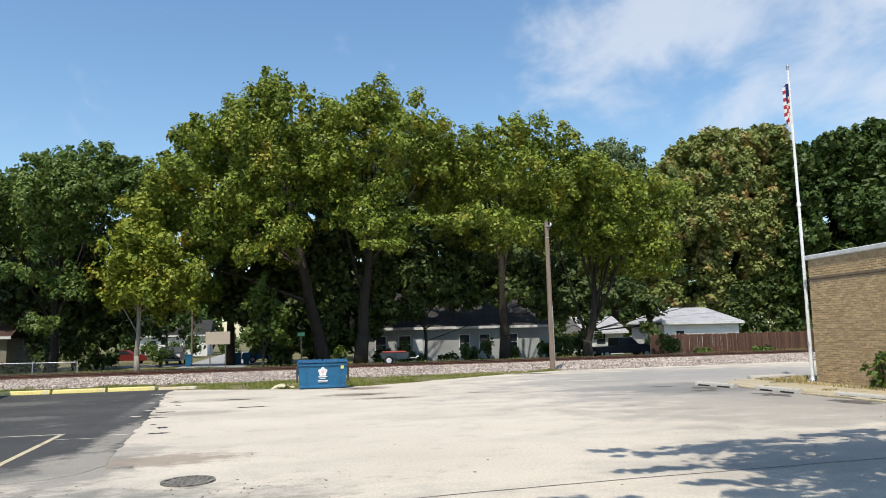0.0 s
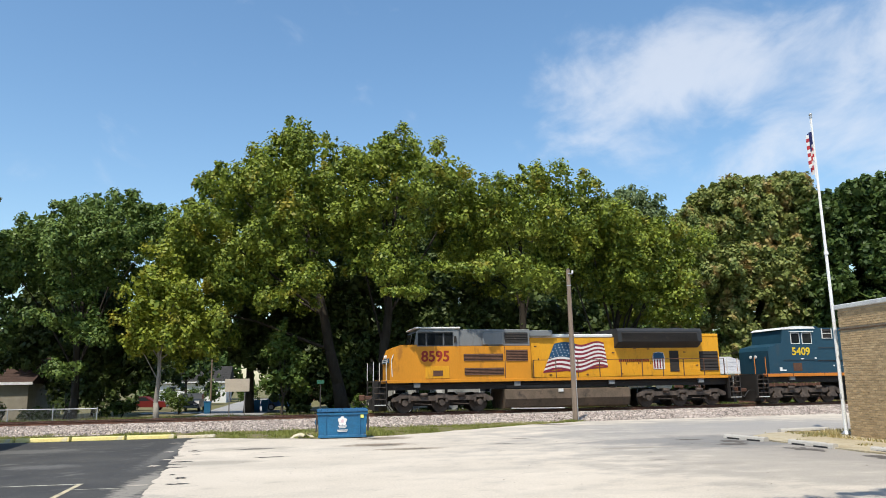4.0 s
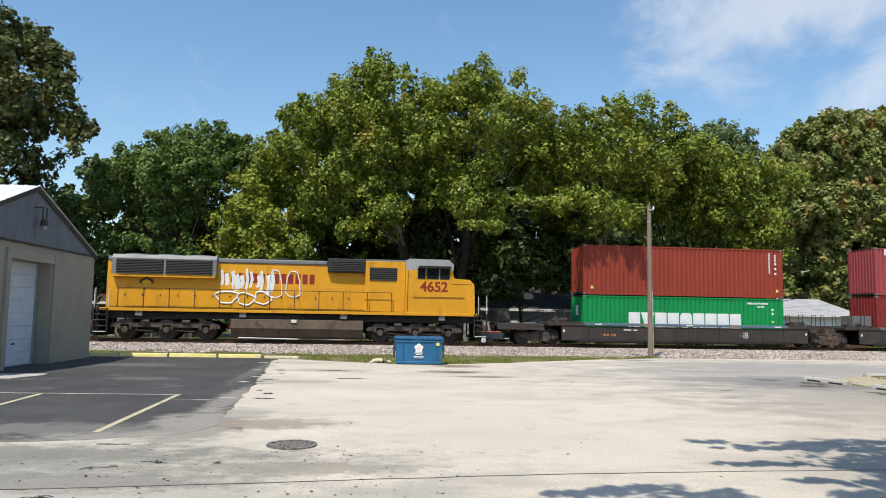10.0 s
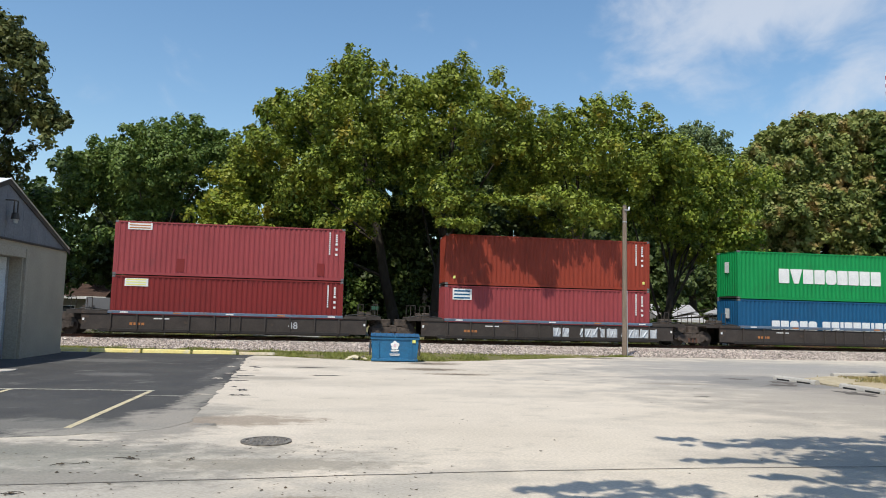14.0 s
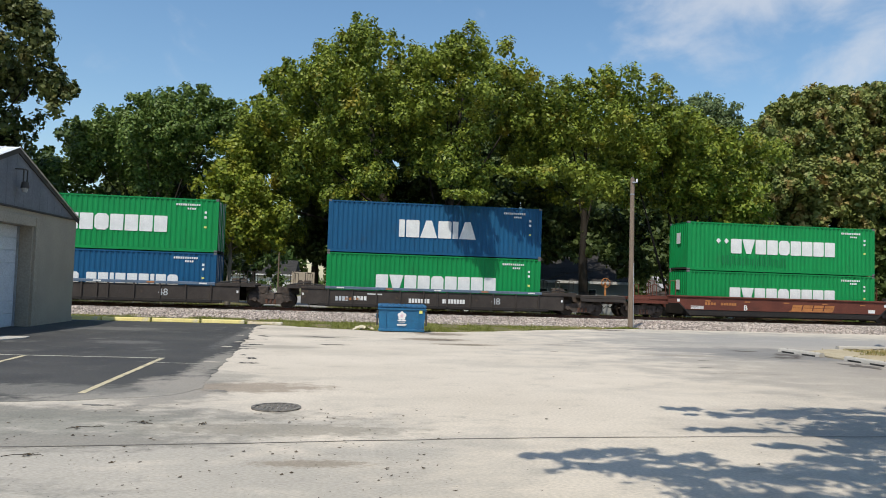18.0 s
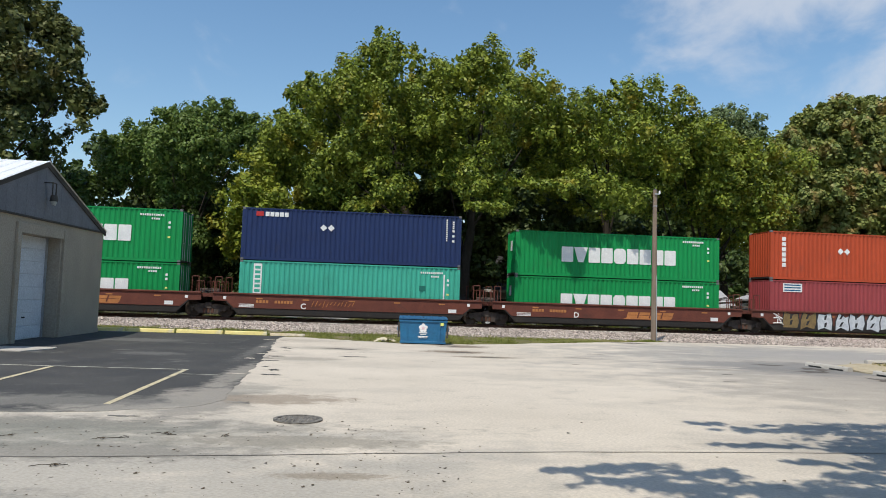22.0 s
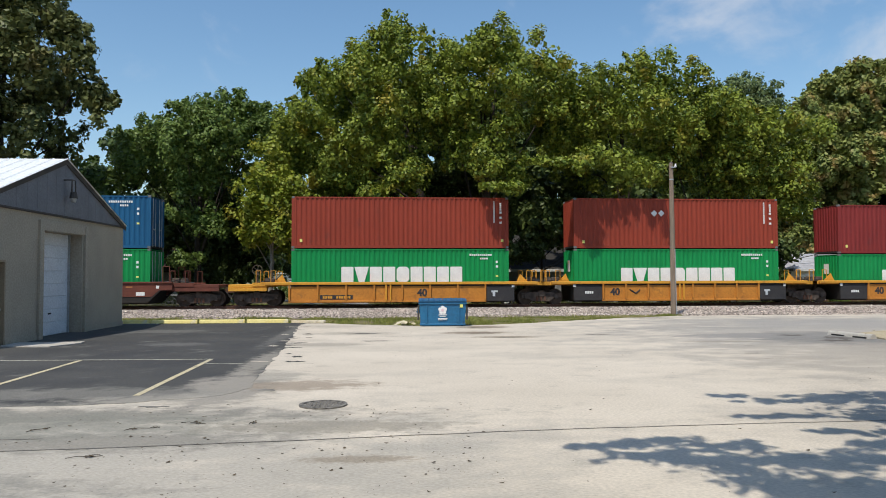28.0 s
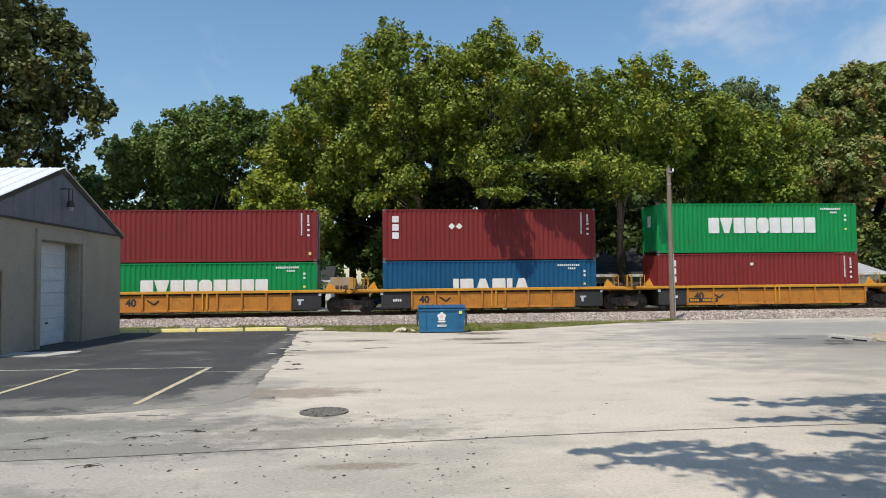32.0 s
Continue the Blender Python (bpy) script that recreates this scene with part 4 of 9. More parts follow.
# ---- wooden pole and flagpole ----
def wood_pole():
    e = empty("utility_pole", pose(13.08, 34.5, 0), "plain weathered grey-brown wooden pole beside the track", "utility pole")
    part("shaft", Geo().cyl((0.0, 0, -0.3), (-0.04, 0, 7.43), 0.145, 0.10, 14), POLE_WOOD, e)
    part("cap", Geo().cyl((-0.04, 0, 7.43), (-0.04, 0, 7.5), 0.105, 0.03, 12), DARK_TRIM, e)
    a = part("insulator_bracket", Geo().box(-0.1, 0.16, -0.15, -0.1, 7.18, 7.24, 0.008), GALV, e)
    part("insulator", Geo().cyl((0.14, -0.12, 7.24), (0.14, -0.12, 7.38), 0.05, 0.035, 10), DECAL_WHITE, a)
    part("band", Geo().cyl((-0.035, 0, 6.6), (-0.035, 0, 6.65), 0.112, 0.112, 14), GALV, e)
    part("conduit", Geo().tube([(0.09, -0.115, 0), (0.06, -0.10, 3.2)], 0.02, 6), GALV, e)


wood_pole()


def flagpole():
    e = empty("flagpole", pose(17.65, 21.9, 0.07), "tall white metal flagpole with a limp striped flag", "flagpole")
    part("shaft", Geo().cyl((0, 0, 0), (0, 0, 10.95), 0.065, 0.035, 12), STEEL_WHITE, e)
    part("collar", Geo().cyl((0, 0, 0), (0, 0, 0.1), 0.15, 0.09, 14), GALV, e)
    part("truck", Geo().cyl((0, 0, 10.95), (0, 0, 11.02), 0.05, 0.05, 10), GALV, e)
    part("finial", Geo().ball((0, 0, 11.08), 0.06, 0.06, 0.06), GALV, e)
    part("halyard", Geo().tube([(-0.07, -0.02, 1.2), (-0.06, -0.02, 10.9)], 0.006, 5), DECAL_WHITE, e)
    part("cleat", Geo().box(-0.11, -0.05, -0.04, 0.0, 1.15, 1.3, 0.01), GALV, e)
    part("clamp", Geo().cyl((0, 0, 6.0), (0, 0, 6.12), 0.075, 0.075, 10), DECAL_WHITE, e)
    red, blue = surf("flag_red", (0.55, 0.05, 0.06), rough=0.8), surf("flag_blue", (0.03, 0.04, 0.16), rough=0.8)
    fl = part("flag", Geo().box(-0.09, -0.06, -0.02, 0.0, 8.75, 10.45), DECAL_WHITE, e, "limp red, white and blue striped flag")
    # a cloth hanging in folds: narrow hanging strips, each fold a piece
    for k in range(5):
        x0, x1 = -0.09 - k * 0.032, -0.09 - (k + 1) * 0.032
        y0, y1 = (0.05 if k % 2 else -0.07), (-0.07 if k % 2 else 0.05)
        top = 10.42 - 0.03 * k - 0.02 * (k % 2)
        bot = 8.95 + 0.14 * abs(k - 3) - 0.25 * (k == 2)
        seg = 9
        for i in range(seg):
            za, zb = top + (bot - top) * i / seg, top + (bot - top) * (i + 1) / seg
            m = blue if i < 4 and k < 4 else (red if (i + k) % 2 else DECAL_WHITE)
            g = Geo().put([(x0, y0, za), (x1, y1, za), (x1, y1, zb), (x0, y0, zb), (x0, y0 + 0.006, za), (x1, y1 + 0.006, za), (x1, y1 + 0.006, zb), (x0, y0 + 0.006, zb)],
                          [(0, 1, 2, 3), (4, 7, 6, 5), (0, 4, 5, 1), (1, 5, 6, 2), (2, 6, 7, 3), (3, 7, 4, 0)])
            part("fold", g, m, fl)


flagpole()

# ---- beyond the track ----
SIDING_DARK = surf("pale_siding", (0.44, 0.44, 0.42), (0.36, 0.36, 0.345), rough=0.85, scale=0.5, fine=12)
SIDING_WHITE = surf("white_siding", (0.80, 0.80, 0.78), (0.72, 0.72, 0.70), rough=0.7, scale=0.5, fine=12)
SHINGLE = surf("grey_shingles", (0.055, 0.053, 0.05), (0.042, 0.04, 0.038), rough=1.0, scale=0.8, fine=8, spec=0.05)
SHINGLE_PALE = surf("pale_shingles", (0.42, 0.42, 0.43), (0.34, 0.34, 0.36), rough=0.9, scale=0.8, fine=8)
TRIM_WHITE = surf("white_trim", (0.80, 0.80, 0.78), rough=0.6, scale=2)
PANE = glassy("dark_pane", (0.03, 0.035, 0.04))
FENCE_RED = surf("red_brown_boards", (0.13, 0.062, 0.04), (0.09, 0.048, 0.034), rough=0.9, scale=1.5, fine=20, rand=0.3, stretch=(4, 4, 0.6))


def house(name, m, w, d, h, ridge, wall_m, roof_m, label, porch=0.0, windows=(), doors=(), hip=0.0, trim=True):
    """A gabled or hipped house: front at y = 0, from x = 0 to w."""
    e = empty(name, m, label, "garage" if "garage" in name else "house")
    part("front_wall", Geo().box(0, w, 0, 0.15, 0, h), wall_m, e)
    part("back_wall", Geo().box(0, w, d - 0.15, d, 0, h), wall_m, e)
    for x in (0, w - 0.15):
        part("end_wall", Geo().box(x, x + 0.15, 0.15, d - 0.15, 0, h), wall_m, e)
    o = 0.4
    r = Geo()
    r.put([(-o, -o, h), (w + o, -o, h), (w + o, d + o, h), (-o, d + o, h), (-o + hip, d / 2, ridge), (w + o - hip, d / 2, ridge),
           (-o, -o, h - 0.12), (w + o, -o, h - 0.12), (w + o, d + o, h - 0.12), (-o, d + o, h - 0.12)],
          [(0, 1, 5, 4), (2, 3, 4, 5), (1, 2, 5), (3, 0, 4), (0, 6, 7, 1), (1, 7, 8, 2), (2, 8, 9, 3), (3, 9, 6, 0), (6, 9, 8, 7)])
    rf = part("roof", r, roof_m, e)
    if trim:
        part("fascia", Geo().box(-o, w + o, -o - 0.03, -o, h - 0.2, h + 0.01), TRIM_WHITE, e)
    for k in range(1, 9):
        f = k / 9
        part("shingle_course", Geo().box(-o + hip * f + 0.02, w + o - hip * f - 0.02, -o + (d / 2 + o) * f - 0.01, -o + (d / 2 + o) * f + 0.02, h + (ridge - h) * f - 0.015, h + (ridge - h) * f + 0.012), roof_m, rf)
    for x, z0, ww, hh in windows:
        wd = part("window", Geo().box(x - 0.07, x + ww + 0.07, -0.04, 0.0, z0 - 0.07, z0 + hh + 0.07), TRIM_WHITE, e, "white-framed window")
        part("pane", Geo().box(x, x + ww, -0.05, -0.041, z0, z0 + hh / 2 - 0.02), PANE, wd)
        part("pane", Geo().box(x, x + ww, -0.05, -0.041, z0 + hh / 2 + 0.02, z0 + hh), PANE, wd)
    for x, ww, hh in doors:
        dr = part("door", Geo().box(x, x + ww, -0.05, 0.0, 0, hh), TRIM_WHITE, e, "white door")
        part("handle", Geo().ball((x + ww - 0.1, -0.08, 1.0), 0.04, 0.04, 0.04), GALV, dr)
    if porch:
        part("porch_roof", Geo().put([(-0.2, -porch - 0.2, h - 0.45), (w * 0.75, -porch - 0.2, h - 0.45), (w * 0.75, 0, h), (-0.2, 0, h), (-0.2, -porch - 0.2, h - 0.57), (w * 0.75, -porch - 0.2, h - 0.57), (w * 0.75, 0, h - 0.12), (-0.2, 0, h - 0.12)],
             [(0, 1, 2, 3), (4, 7, 6, 5), (0, 4, 5, 1), (1, 5, 6, 2), (2, 6, 7, 3), (3, 7, 4, 0)]), roof_m, e)
        part("porch_floor", Geo().box(-0.1, w * 0.74, -porch, 0, 0, 0.35), CONCRETE, e)
        n = 6
        for k in range(n):
            x = 0.05 + k * (w * 0.73 - 0.1) / (n - 1)
            part("porch_post", Geo().box(x - 0.07, x + 0.07, -porch, -porch + 0.14, 0.35, h - 0.5, 0.01), TRIM_WHITE, e)
        part("porch_rail", Geo().box(0.1, w * 0.73, -porch + 0.03, -porch + 0.09, 1.15, 1.22), TRIM_WHITE, e)
    return e


house("house", pose(6.2, 58.2, -0.42), 15.6, 8.5, 2.9, 5.9, SIDING_DARK, SHINGLE, "low white-sided house with dark roof under the trees", 0,
      ((1.0, 0.9, 0.8, 1.3), (2.9, 0.9, 0.9, 1.3), (7.9, 0.9, 0.8, 1.3), (9.6, 0.9, 0.8, 1.3), (12.2, 0.9, 0.6, 1.3)), ((4.0, 0.8, 2.05),))
hs = bpy.data.objects["house"]
# pale slab added for the sunlit patch on the house roof
part("rear_roof", Geo().prism([(3.7, 5.42), (3.9, 5.97), (8.9, 5.97), (8.9, 5.75), (4.3, 5.75)], 0, 11.0, 14.3), ROOF_WHITE, hs, "pale strip standing for the sunlit roof ridge")
house("white_garage", pose(34.6, 62, -0.42), 7.8, 6.5, 2.9, 4.35, SIDING_WHITE, SHINGLE_PALE, "white-sided garage with pale grey hipped roof behind the fence", 0, ((1.2, 1.2, 0.8, 0.9),), (), 1.8)
house("small_white_house", pose(-19.5, 108, -0.45), 9, 8, 3.0, 5.2, SIDING_WHITE, SHINGLE, "distant small white house at the end of the street", 0, ((1.2, 1, 1, 1.3), (6, 1, 1, 1.3)), ((3.6, 0.95, 2.1),))
house("distant_house", pose(-4.2, 112, -0.45), 10, 8, 3.2, 5.8, surf("brick_red_wall", (0.22, 0.08, 0.06), (0.17, 0.07, 0.055), rough=0.9), SHINGLE, "distant red-brown house behind the street", 0, ((1.2, 1, 1, 1.3), (6.5, 1, 1, 1.3)), ((4.2, 0.95, 2.1),))
house("left_house", pose(-34, 62, -0.42), 13.3, 8, 2.9, 4.9, surf("tan_siding", (0.30, 0.27, 0.21), (0.25, 0.22, 0.17), rough=0.85), surf("brown_shingles", (0.085, 0.055, 0.045), (0.06, 0.042, 0.036), rough=1.0, scale=0.8, fine=8, spec=0.05), "dim tan house under trees beyond the wire fence", 0, ((9.8, 0.9, 1.4, 1.2), (4.5, 0.9, 1.2, 1.2)), ((7.6, 0.95, 2.05),))
house("pale_house", pose(28.6, 66, -0.42), 3.8, 6, 2.2, 3.7, SIDING_WHITE, SHINGLE_PALE, "white house partly hidden behind a tree", 0, ((1.0, 1, 0.9, 1.0),), ())


def board_fence():
    e = empty("board_fence", pose(28.2, 52.6, -0.16), "red-brown wooden board fence beyond the track", "fence")
    me_b = Geo().box(-0.068, 0.068, -0.012, 0.012, 0.03, 1.60, 0.006).mesh("board", FENCE_RED)
    for k in range(118):
        b = part("board", me_b, FENCE_RED, e)
        b.location = (k * 0.146, random.uniform(-0.006, 0.006), random.uniform(-0.03, 0.03))
        b.rotation_euler.y = random.uniform(-0.008, 0.008)
    for k in range(8):
        part("post", Geo().box(k * 2.45 - 0.05, k * 2.45 + 0.05, 0.02, 0.12, -0.1, 1.68), PALE_BARK, e)
    for z in (0.4, 1.4):
        part("stringer", Geo().box(0, 17.2, 0.013, 0.05, z, z + 0.09), FENCE_RED, e)


board_fence()


def wire_fence():
    e = empty("wire_fence", pose(-24.0, 47.2, -0.05), "low galvanised chain-link fence with top rail", "fence")
    part("top_rail", Geo().cyl((0, 0, 0.88), (12.1, 0, 0.80), 0.025, 0.025, 8), GALV, e)
    for k in range(6):
        part("post", Geo().cyl((k * 2.42, 0, -0.1), (k * 2.42, 0, 0.9), 0.03, 0.03, 8), GALV, e)
    w = Geo()
    for k in range(-8, 120):
        a = k * 0.1
        x0, x1 = max(a, 0), min(a + 0.8, 12.1)
        if x1 > x0:
            w.cyl((x0, 0, (x0 - a)), (x1, 0, (x1 - a)), 0.003, 0.003, 3, False)
            w.cyl((x0, 0.006, 0.8 - (x0 - a)), (x1, 0.006, 0.8 - (x1 - a)), 0.003, 0.003, 3, False)
    part("mesh", Geo().put(w.v, w.f), GALV, e, "diamond wire mesh")


wire_fence()


POST_STEEL = surf("weathered_steel_post", (0.20, 0.19, 0.17), (0.14, 0.13, 0.12), rough=0.7, metal=0.3)


def board_sign():
    e = empty("sign_board", pose(-3.88, 46.6, -0.06), "blank tan back of a sign board on two posts", "sign")
    part("panel", Geo().box(-0.72, 0.72, -0.02, 0.02, 1.65, 2.42, 0.008), surf("sign_back", (0.50, 0.42, 0.31), (0.44, 0.37, 0.28), rough=0.8), e)
    for x in (-0.45, 0.45):
        part("post", Geo().box(x - 0.032, x + 0.032, 0.02, 0.09, -0.1, 2.35), POST_STEEL, e)


board_sign()
sg = empty("track_sign", pose(1.1, 46.3, -0.04), "small green street sign on a thin dark post", "sign")
part("post", Geo().cyl((0, 0, -0.1), (0, 0, 2.2), 0.035, 0.035, 8), DARK_TRIM, sg)
part("plate", Geo().box(-0.22, 0.22, -0.06, -0.035, 2.02, 2.24, 0.006), surf("sign_green", (0.03, 0.14, 0.08), (0.03, 0.11, 0.07), rough=0.5), sg)
st = empty("street_sign", pose(-1.3, 70.5, -0.4), "small white street sign on a post", "sign")
part("post", Geo().cyl((0, 0, 0), (0, 0, 1.6), 0.03, 0.03, 8), GALV, st)
part("plate", Geo().box(-0.18, 0.18, -0.05, -0.03, 1.2, 1.75, 0.006), DECAL_WHITE, st)
flat("road", [(-8.4, 48.5), (-3.4, 48.5), (-2.8, 75), (-4.2, 130), (-9, 130), (-8.6, 75)], -0.36, surf("street_asphalt", (0.34, 0.33, 0.31), (0.29, 0.28, 0.27), rough=0.9, scale=0.4, fine=8), "pale grey side street beyond the track", 0.06)
flat("cross_street", [(-14, 68), (4, 68), (4, 71.5), (-14, 71.5)], -0.352, surf("cross_street_asphalt", (0.34, 0.33, 0.31), (0.29, 0.28, 0.27), rough=0.9, scale=0.4, fine=8), "sunlit cross street beyond the trees", 0.06)


def vehicle(name, m, paint, label, pickup=False):
    e = empty(name, m, label, "pickup truck" if pickup else "car")
    L, w = (5.4, 0.95) if pickup else (4.5, 0.88)
    if pickup:
        side = [(0, 0.45), (0.05, 0.95), (1.9, 1.0), (1.95, 1.1), (2.0, 1.65), (3.2, 1.7), (3.75, 1.15), (5.2, 1.05), (5.4, 0.75), (5.38, 0.4)]
    else:
        side = [(0, 0.4), (0.02, 0.85), (0.5, 0.98), (1.2, 1.4), (2.5, 1.42), (3.15, 0.98), (4.3, 0.85), (4.5, 0.6), (4.45, 0.32)]
    part("body", Geo().prism(side, 1, -w, w), paint, e)
    win = [(2.1, 1.15), (2.12, 1.58), (3.15, 1.6), (3.55, 1.15)] if pickup else [(0.75, 0.98), (1.25, 1.34), (2.45, 1.36), (2.95, 0.98)]
    for s in (-1, 1):
        part("window", Geo().prism(win, 1, s * (w + 0.006), s * (w - 0.02)), PANE, e)
        for x in (0.95, L - 0.95):
            ty = part("tyre", Geo().cyl((x, s * (w - 0.2), 0.33), (x, s * (w + 0.01), 0.33), 0.33, 0.33, 16), BLACK_RUBBER, e)
            part("rim", Geo().cyl((x, s * (w + 0.012), 0.33), (x, s * (w + 0.02), 0.33), 0.2, 0.2, 12), GALV, ty)
    part("bumper", Geo().box(-0.06, 0.02, -w + 0.05, w - 0.05, 0.4, 0.6, 0.02), GALV, e)
    part("bumper", Geo().box(L - 0.02, L + 0.05, -w + 0.05, w - 0.05, 0.38, 0.58, 0.02), GALV, e)
    for s in (-0.6, 0.6):
        part("lamp", Geo().box(L + 0.0, L + 0.03, s - 0.15, s + 0.15, 0.65, 0.8), DECAL_WHITE, e)


vehicle("car", pose(-3.7, 70.3, -0.35), surf("blue_car_paint", (0.03, 0.10, 0.28), rough=0.3, scale=0.5, bump=0.0), "blue car parked in the side street")
vehicle("pickup", pose(-10.35, 77.4, -0.42, 0, 0, -90), surf("dark_car_paint", (0.02, 0.025, 0.03), rough=0.35, scale=0.5, bump=0.0), "dark pickup truck parked under the trees", True)
vehicle("pickup", pose(24.6, 56, -0.40), surf("dark_green_paint", (0.02, 0.022, 0.028), rough=0.35, scale=0.5, bump=0.0), "dark pickup truck in the shade beside the house", True)
# the red is darkened in place of tree shade on the car
vehicle("car", pose(-18.0, 80, -0.42), surf("shade_darkened_red", (0.20, 0.022, 0.018), rough=0.4, scale=0.5, bump=0.0), "red car parked far under the trees")


def wheel_bin(x, y):
    e = empty("wheeled_bin", pose(x, y, ground_z(y)), "blue plastic wheeled rubbish bin by the street", "bin", "blue wheeled bins")
    part("body", Geo().put([(-0.22, -0.22, 0.05), (0.22, -0.22, 0.05), (0.22, 0.25, 0.05), (-0.22, 0.25, 0.05), (-0.29, -0.3, 1.0), (0.29, -0.3, 1.0), (0.29, 0.33, 1.0), (-0.29, 0.33, 1.0)],
         [(0, 3, 2, 1), (4, 5, 6, 7), (0, 1, 5, 4), (1, 2, 6, 5), (2, 3, 7, 6), (3, 0, 4, 7)]), BIN_BLUE, e)
    part("lid", Geo().box(-0.31, 0.31, -0.33, 0.36, 1.0, 1.07, 0.02), BIN_LID, e)
    part("wheel", Geo().cyl((-0.25, 0.28, 0.12), (0.25, 0.28, 0.12), 0.12, 0.12, 12), BLACK_RUBBER, e)


wheel_bin(-7.9, 66.0)
wheel_bin(-3.9, 67.4)
wheel_bin(-3.2, 67.3)
pl = empty("street_pole", pose(-8.6, 74, -0.42), "grey wooden pole far down the side street", "utility pole")
part("shaft", Geo().cyl((0, 0, 0), (0, 0, 5.0), 0.09, 0.07, 10), POLE_WOOD, pl)
part("cap", Geo().cyl((0, 0, 5.0), (0, 0, 5.06), 0.08, 0.03, 10), GALV, pl)


def garden_cart():
    e = empty("garden_cart", pose(7.4, 49.6, ground_z(49.6)), "small pale two-wheeled cart beyond the track", "cart")
    # tray colour is darkened to stand for the shade over the cart
    part("tray", Geo().put([(-0.85, -0.4, 0.38), (0.85, -0.4, 0.38), (0.85, 0.4, 0.38), (-0.85, 0.4, 0.38), (-0.98, -0.5, 0.78), (0.98, -0.5, 0.78), (0.98, 0.5, 0.78), (-0.98, 0.5, 0.78)],
         [(0, 3, 2, 1), (4, 5, 6, 7), (0, 1, 5, 4), (1, 2, 6, 5), (2, 3, 7, 6), (3, 0, 4, 7)]), surf("shade_darkened_blue", (0.10, 0.13, 0.15), (0.07, 0.09, 0.11), rough=0.6), e)
    part("load", Geo().box(-0.8, 0.8, -0.35, 0.35, 0.785, 0.9, 0.04), surf("red_tarp", (0.35, 0.06, 0.05), (0.25, 0.05, 0.04), rough=0.7), e, "folded red tarpaulin")
    part("drawbar", Geo().tube([(0.85, 0, 0.4), (1.5, 0, 0.42), (1.7, 0, 0.55)], 0.03, 6), GALV, e)
    for s in (-1, 1):
        ty = part("tyre", Geo().cyl((-0.45, s * 0.5, 0.3), (-0.45, s * 0.62, 0.3), 0.3, 0.3, 16), BLACK_RUBBER, e)
        part("rim", Geo().cyl((-0.45, s * 0.622, 0.3), (-0.45, s * 0.632, 0.3), 0.18, 0.18, 12), DECAL_WHITE, ty)


garden_cart()
scrap = surf("weathered_card", (0.62, 0.56, 0.40), (0.5, 0.44, 0.3), rough=0.9, scale=4)
for x, y, a, w in ((-0.15, 28.65, 20, 0.26), (0.25, 28.75, -35, 0.2), (0.02, 28.9, 65, 0.16)):
    cs = empty("cardboard_scrap", pose(x, y, 0.005, 0, 0, a), "crumpled pale cardboard scrap on the grass edge", "cardboard", "cardboard scraps")
    part("flap", Geo().put([(-w, -0.1, 0), (0, -0.12, 0.1), (w, -0.08, 0.02), (w, 0.1, 0.03), (0, 0.12, 0.13), (-w, 0.1, 0.01)], [(0, 1, 4, 5), (1, 2, 3, 4)]), scrap, cs)
    part("flap", Geo().put([(-w * 0.6, -0.05, 0.06), (w * 0.3, -0.08, 0.12), (w * 0.4, 0.1, 0.17), (-w * 0.5, 0.12, 0.10)], [(0, 1, 2, 3)]), scrap, cs)


# ---- trees ----
MAPLE = leafy("maple_leaves", (0.072, 0.114, 0.015), (0.245, 0.295, 0.038), (0.33, 0.285, 0.038), 0.57)
MAPLE_COOL = leafy("cool_green_leaves", (0.050, 0.094, 0.020), (0.150, 0.215, 0.046), (0.20, 0.22, 0.04), 0.62)
# darker leaves; on the shrubs by the house they stand for shade
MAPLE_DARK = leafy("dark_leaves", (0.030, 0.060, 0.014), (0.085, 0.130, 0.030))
MAPLE_BRIGHT = leafy("bright_leaves", (0.13, 0.18, 0.018), (0.26, 0.29, 0.032), (0.32, 0.28, 0.035), 0.57)
CHESTNUT = leafy("browning_leaves", (0.105, 0.150, 0.036), (0.25, 0.275, 0.075), (0.36, 0.25, 0.09), 0.54)
OLIVE = leafy("olive_leaves", (0.060, 0.080, 0.026), (0.150, 0.165, 0.052), (0.20, 0.17, 0.06), 0.58)
PALE_LEAF = leafy("pale_leaves", (0.10, 0.15, 0.055), (0.19, 0.24, 0.10))
# leaf colour darkened to stand for the deep shade under the maples
SHADE_LEAF = leafy("shade_darkened_leaves", (0.038, 0.064, 0.018), (0.10, 0.135, 0.036))
SHRUB = leafy("shrub_leaves", (0.05, 0.09, 0.015), (0.11, 0.16, 0.03))


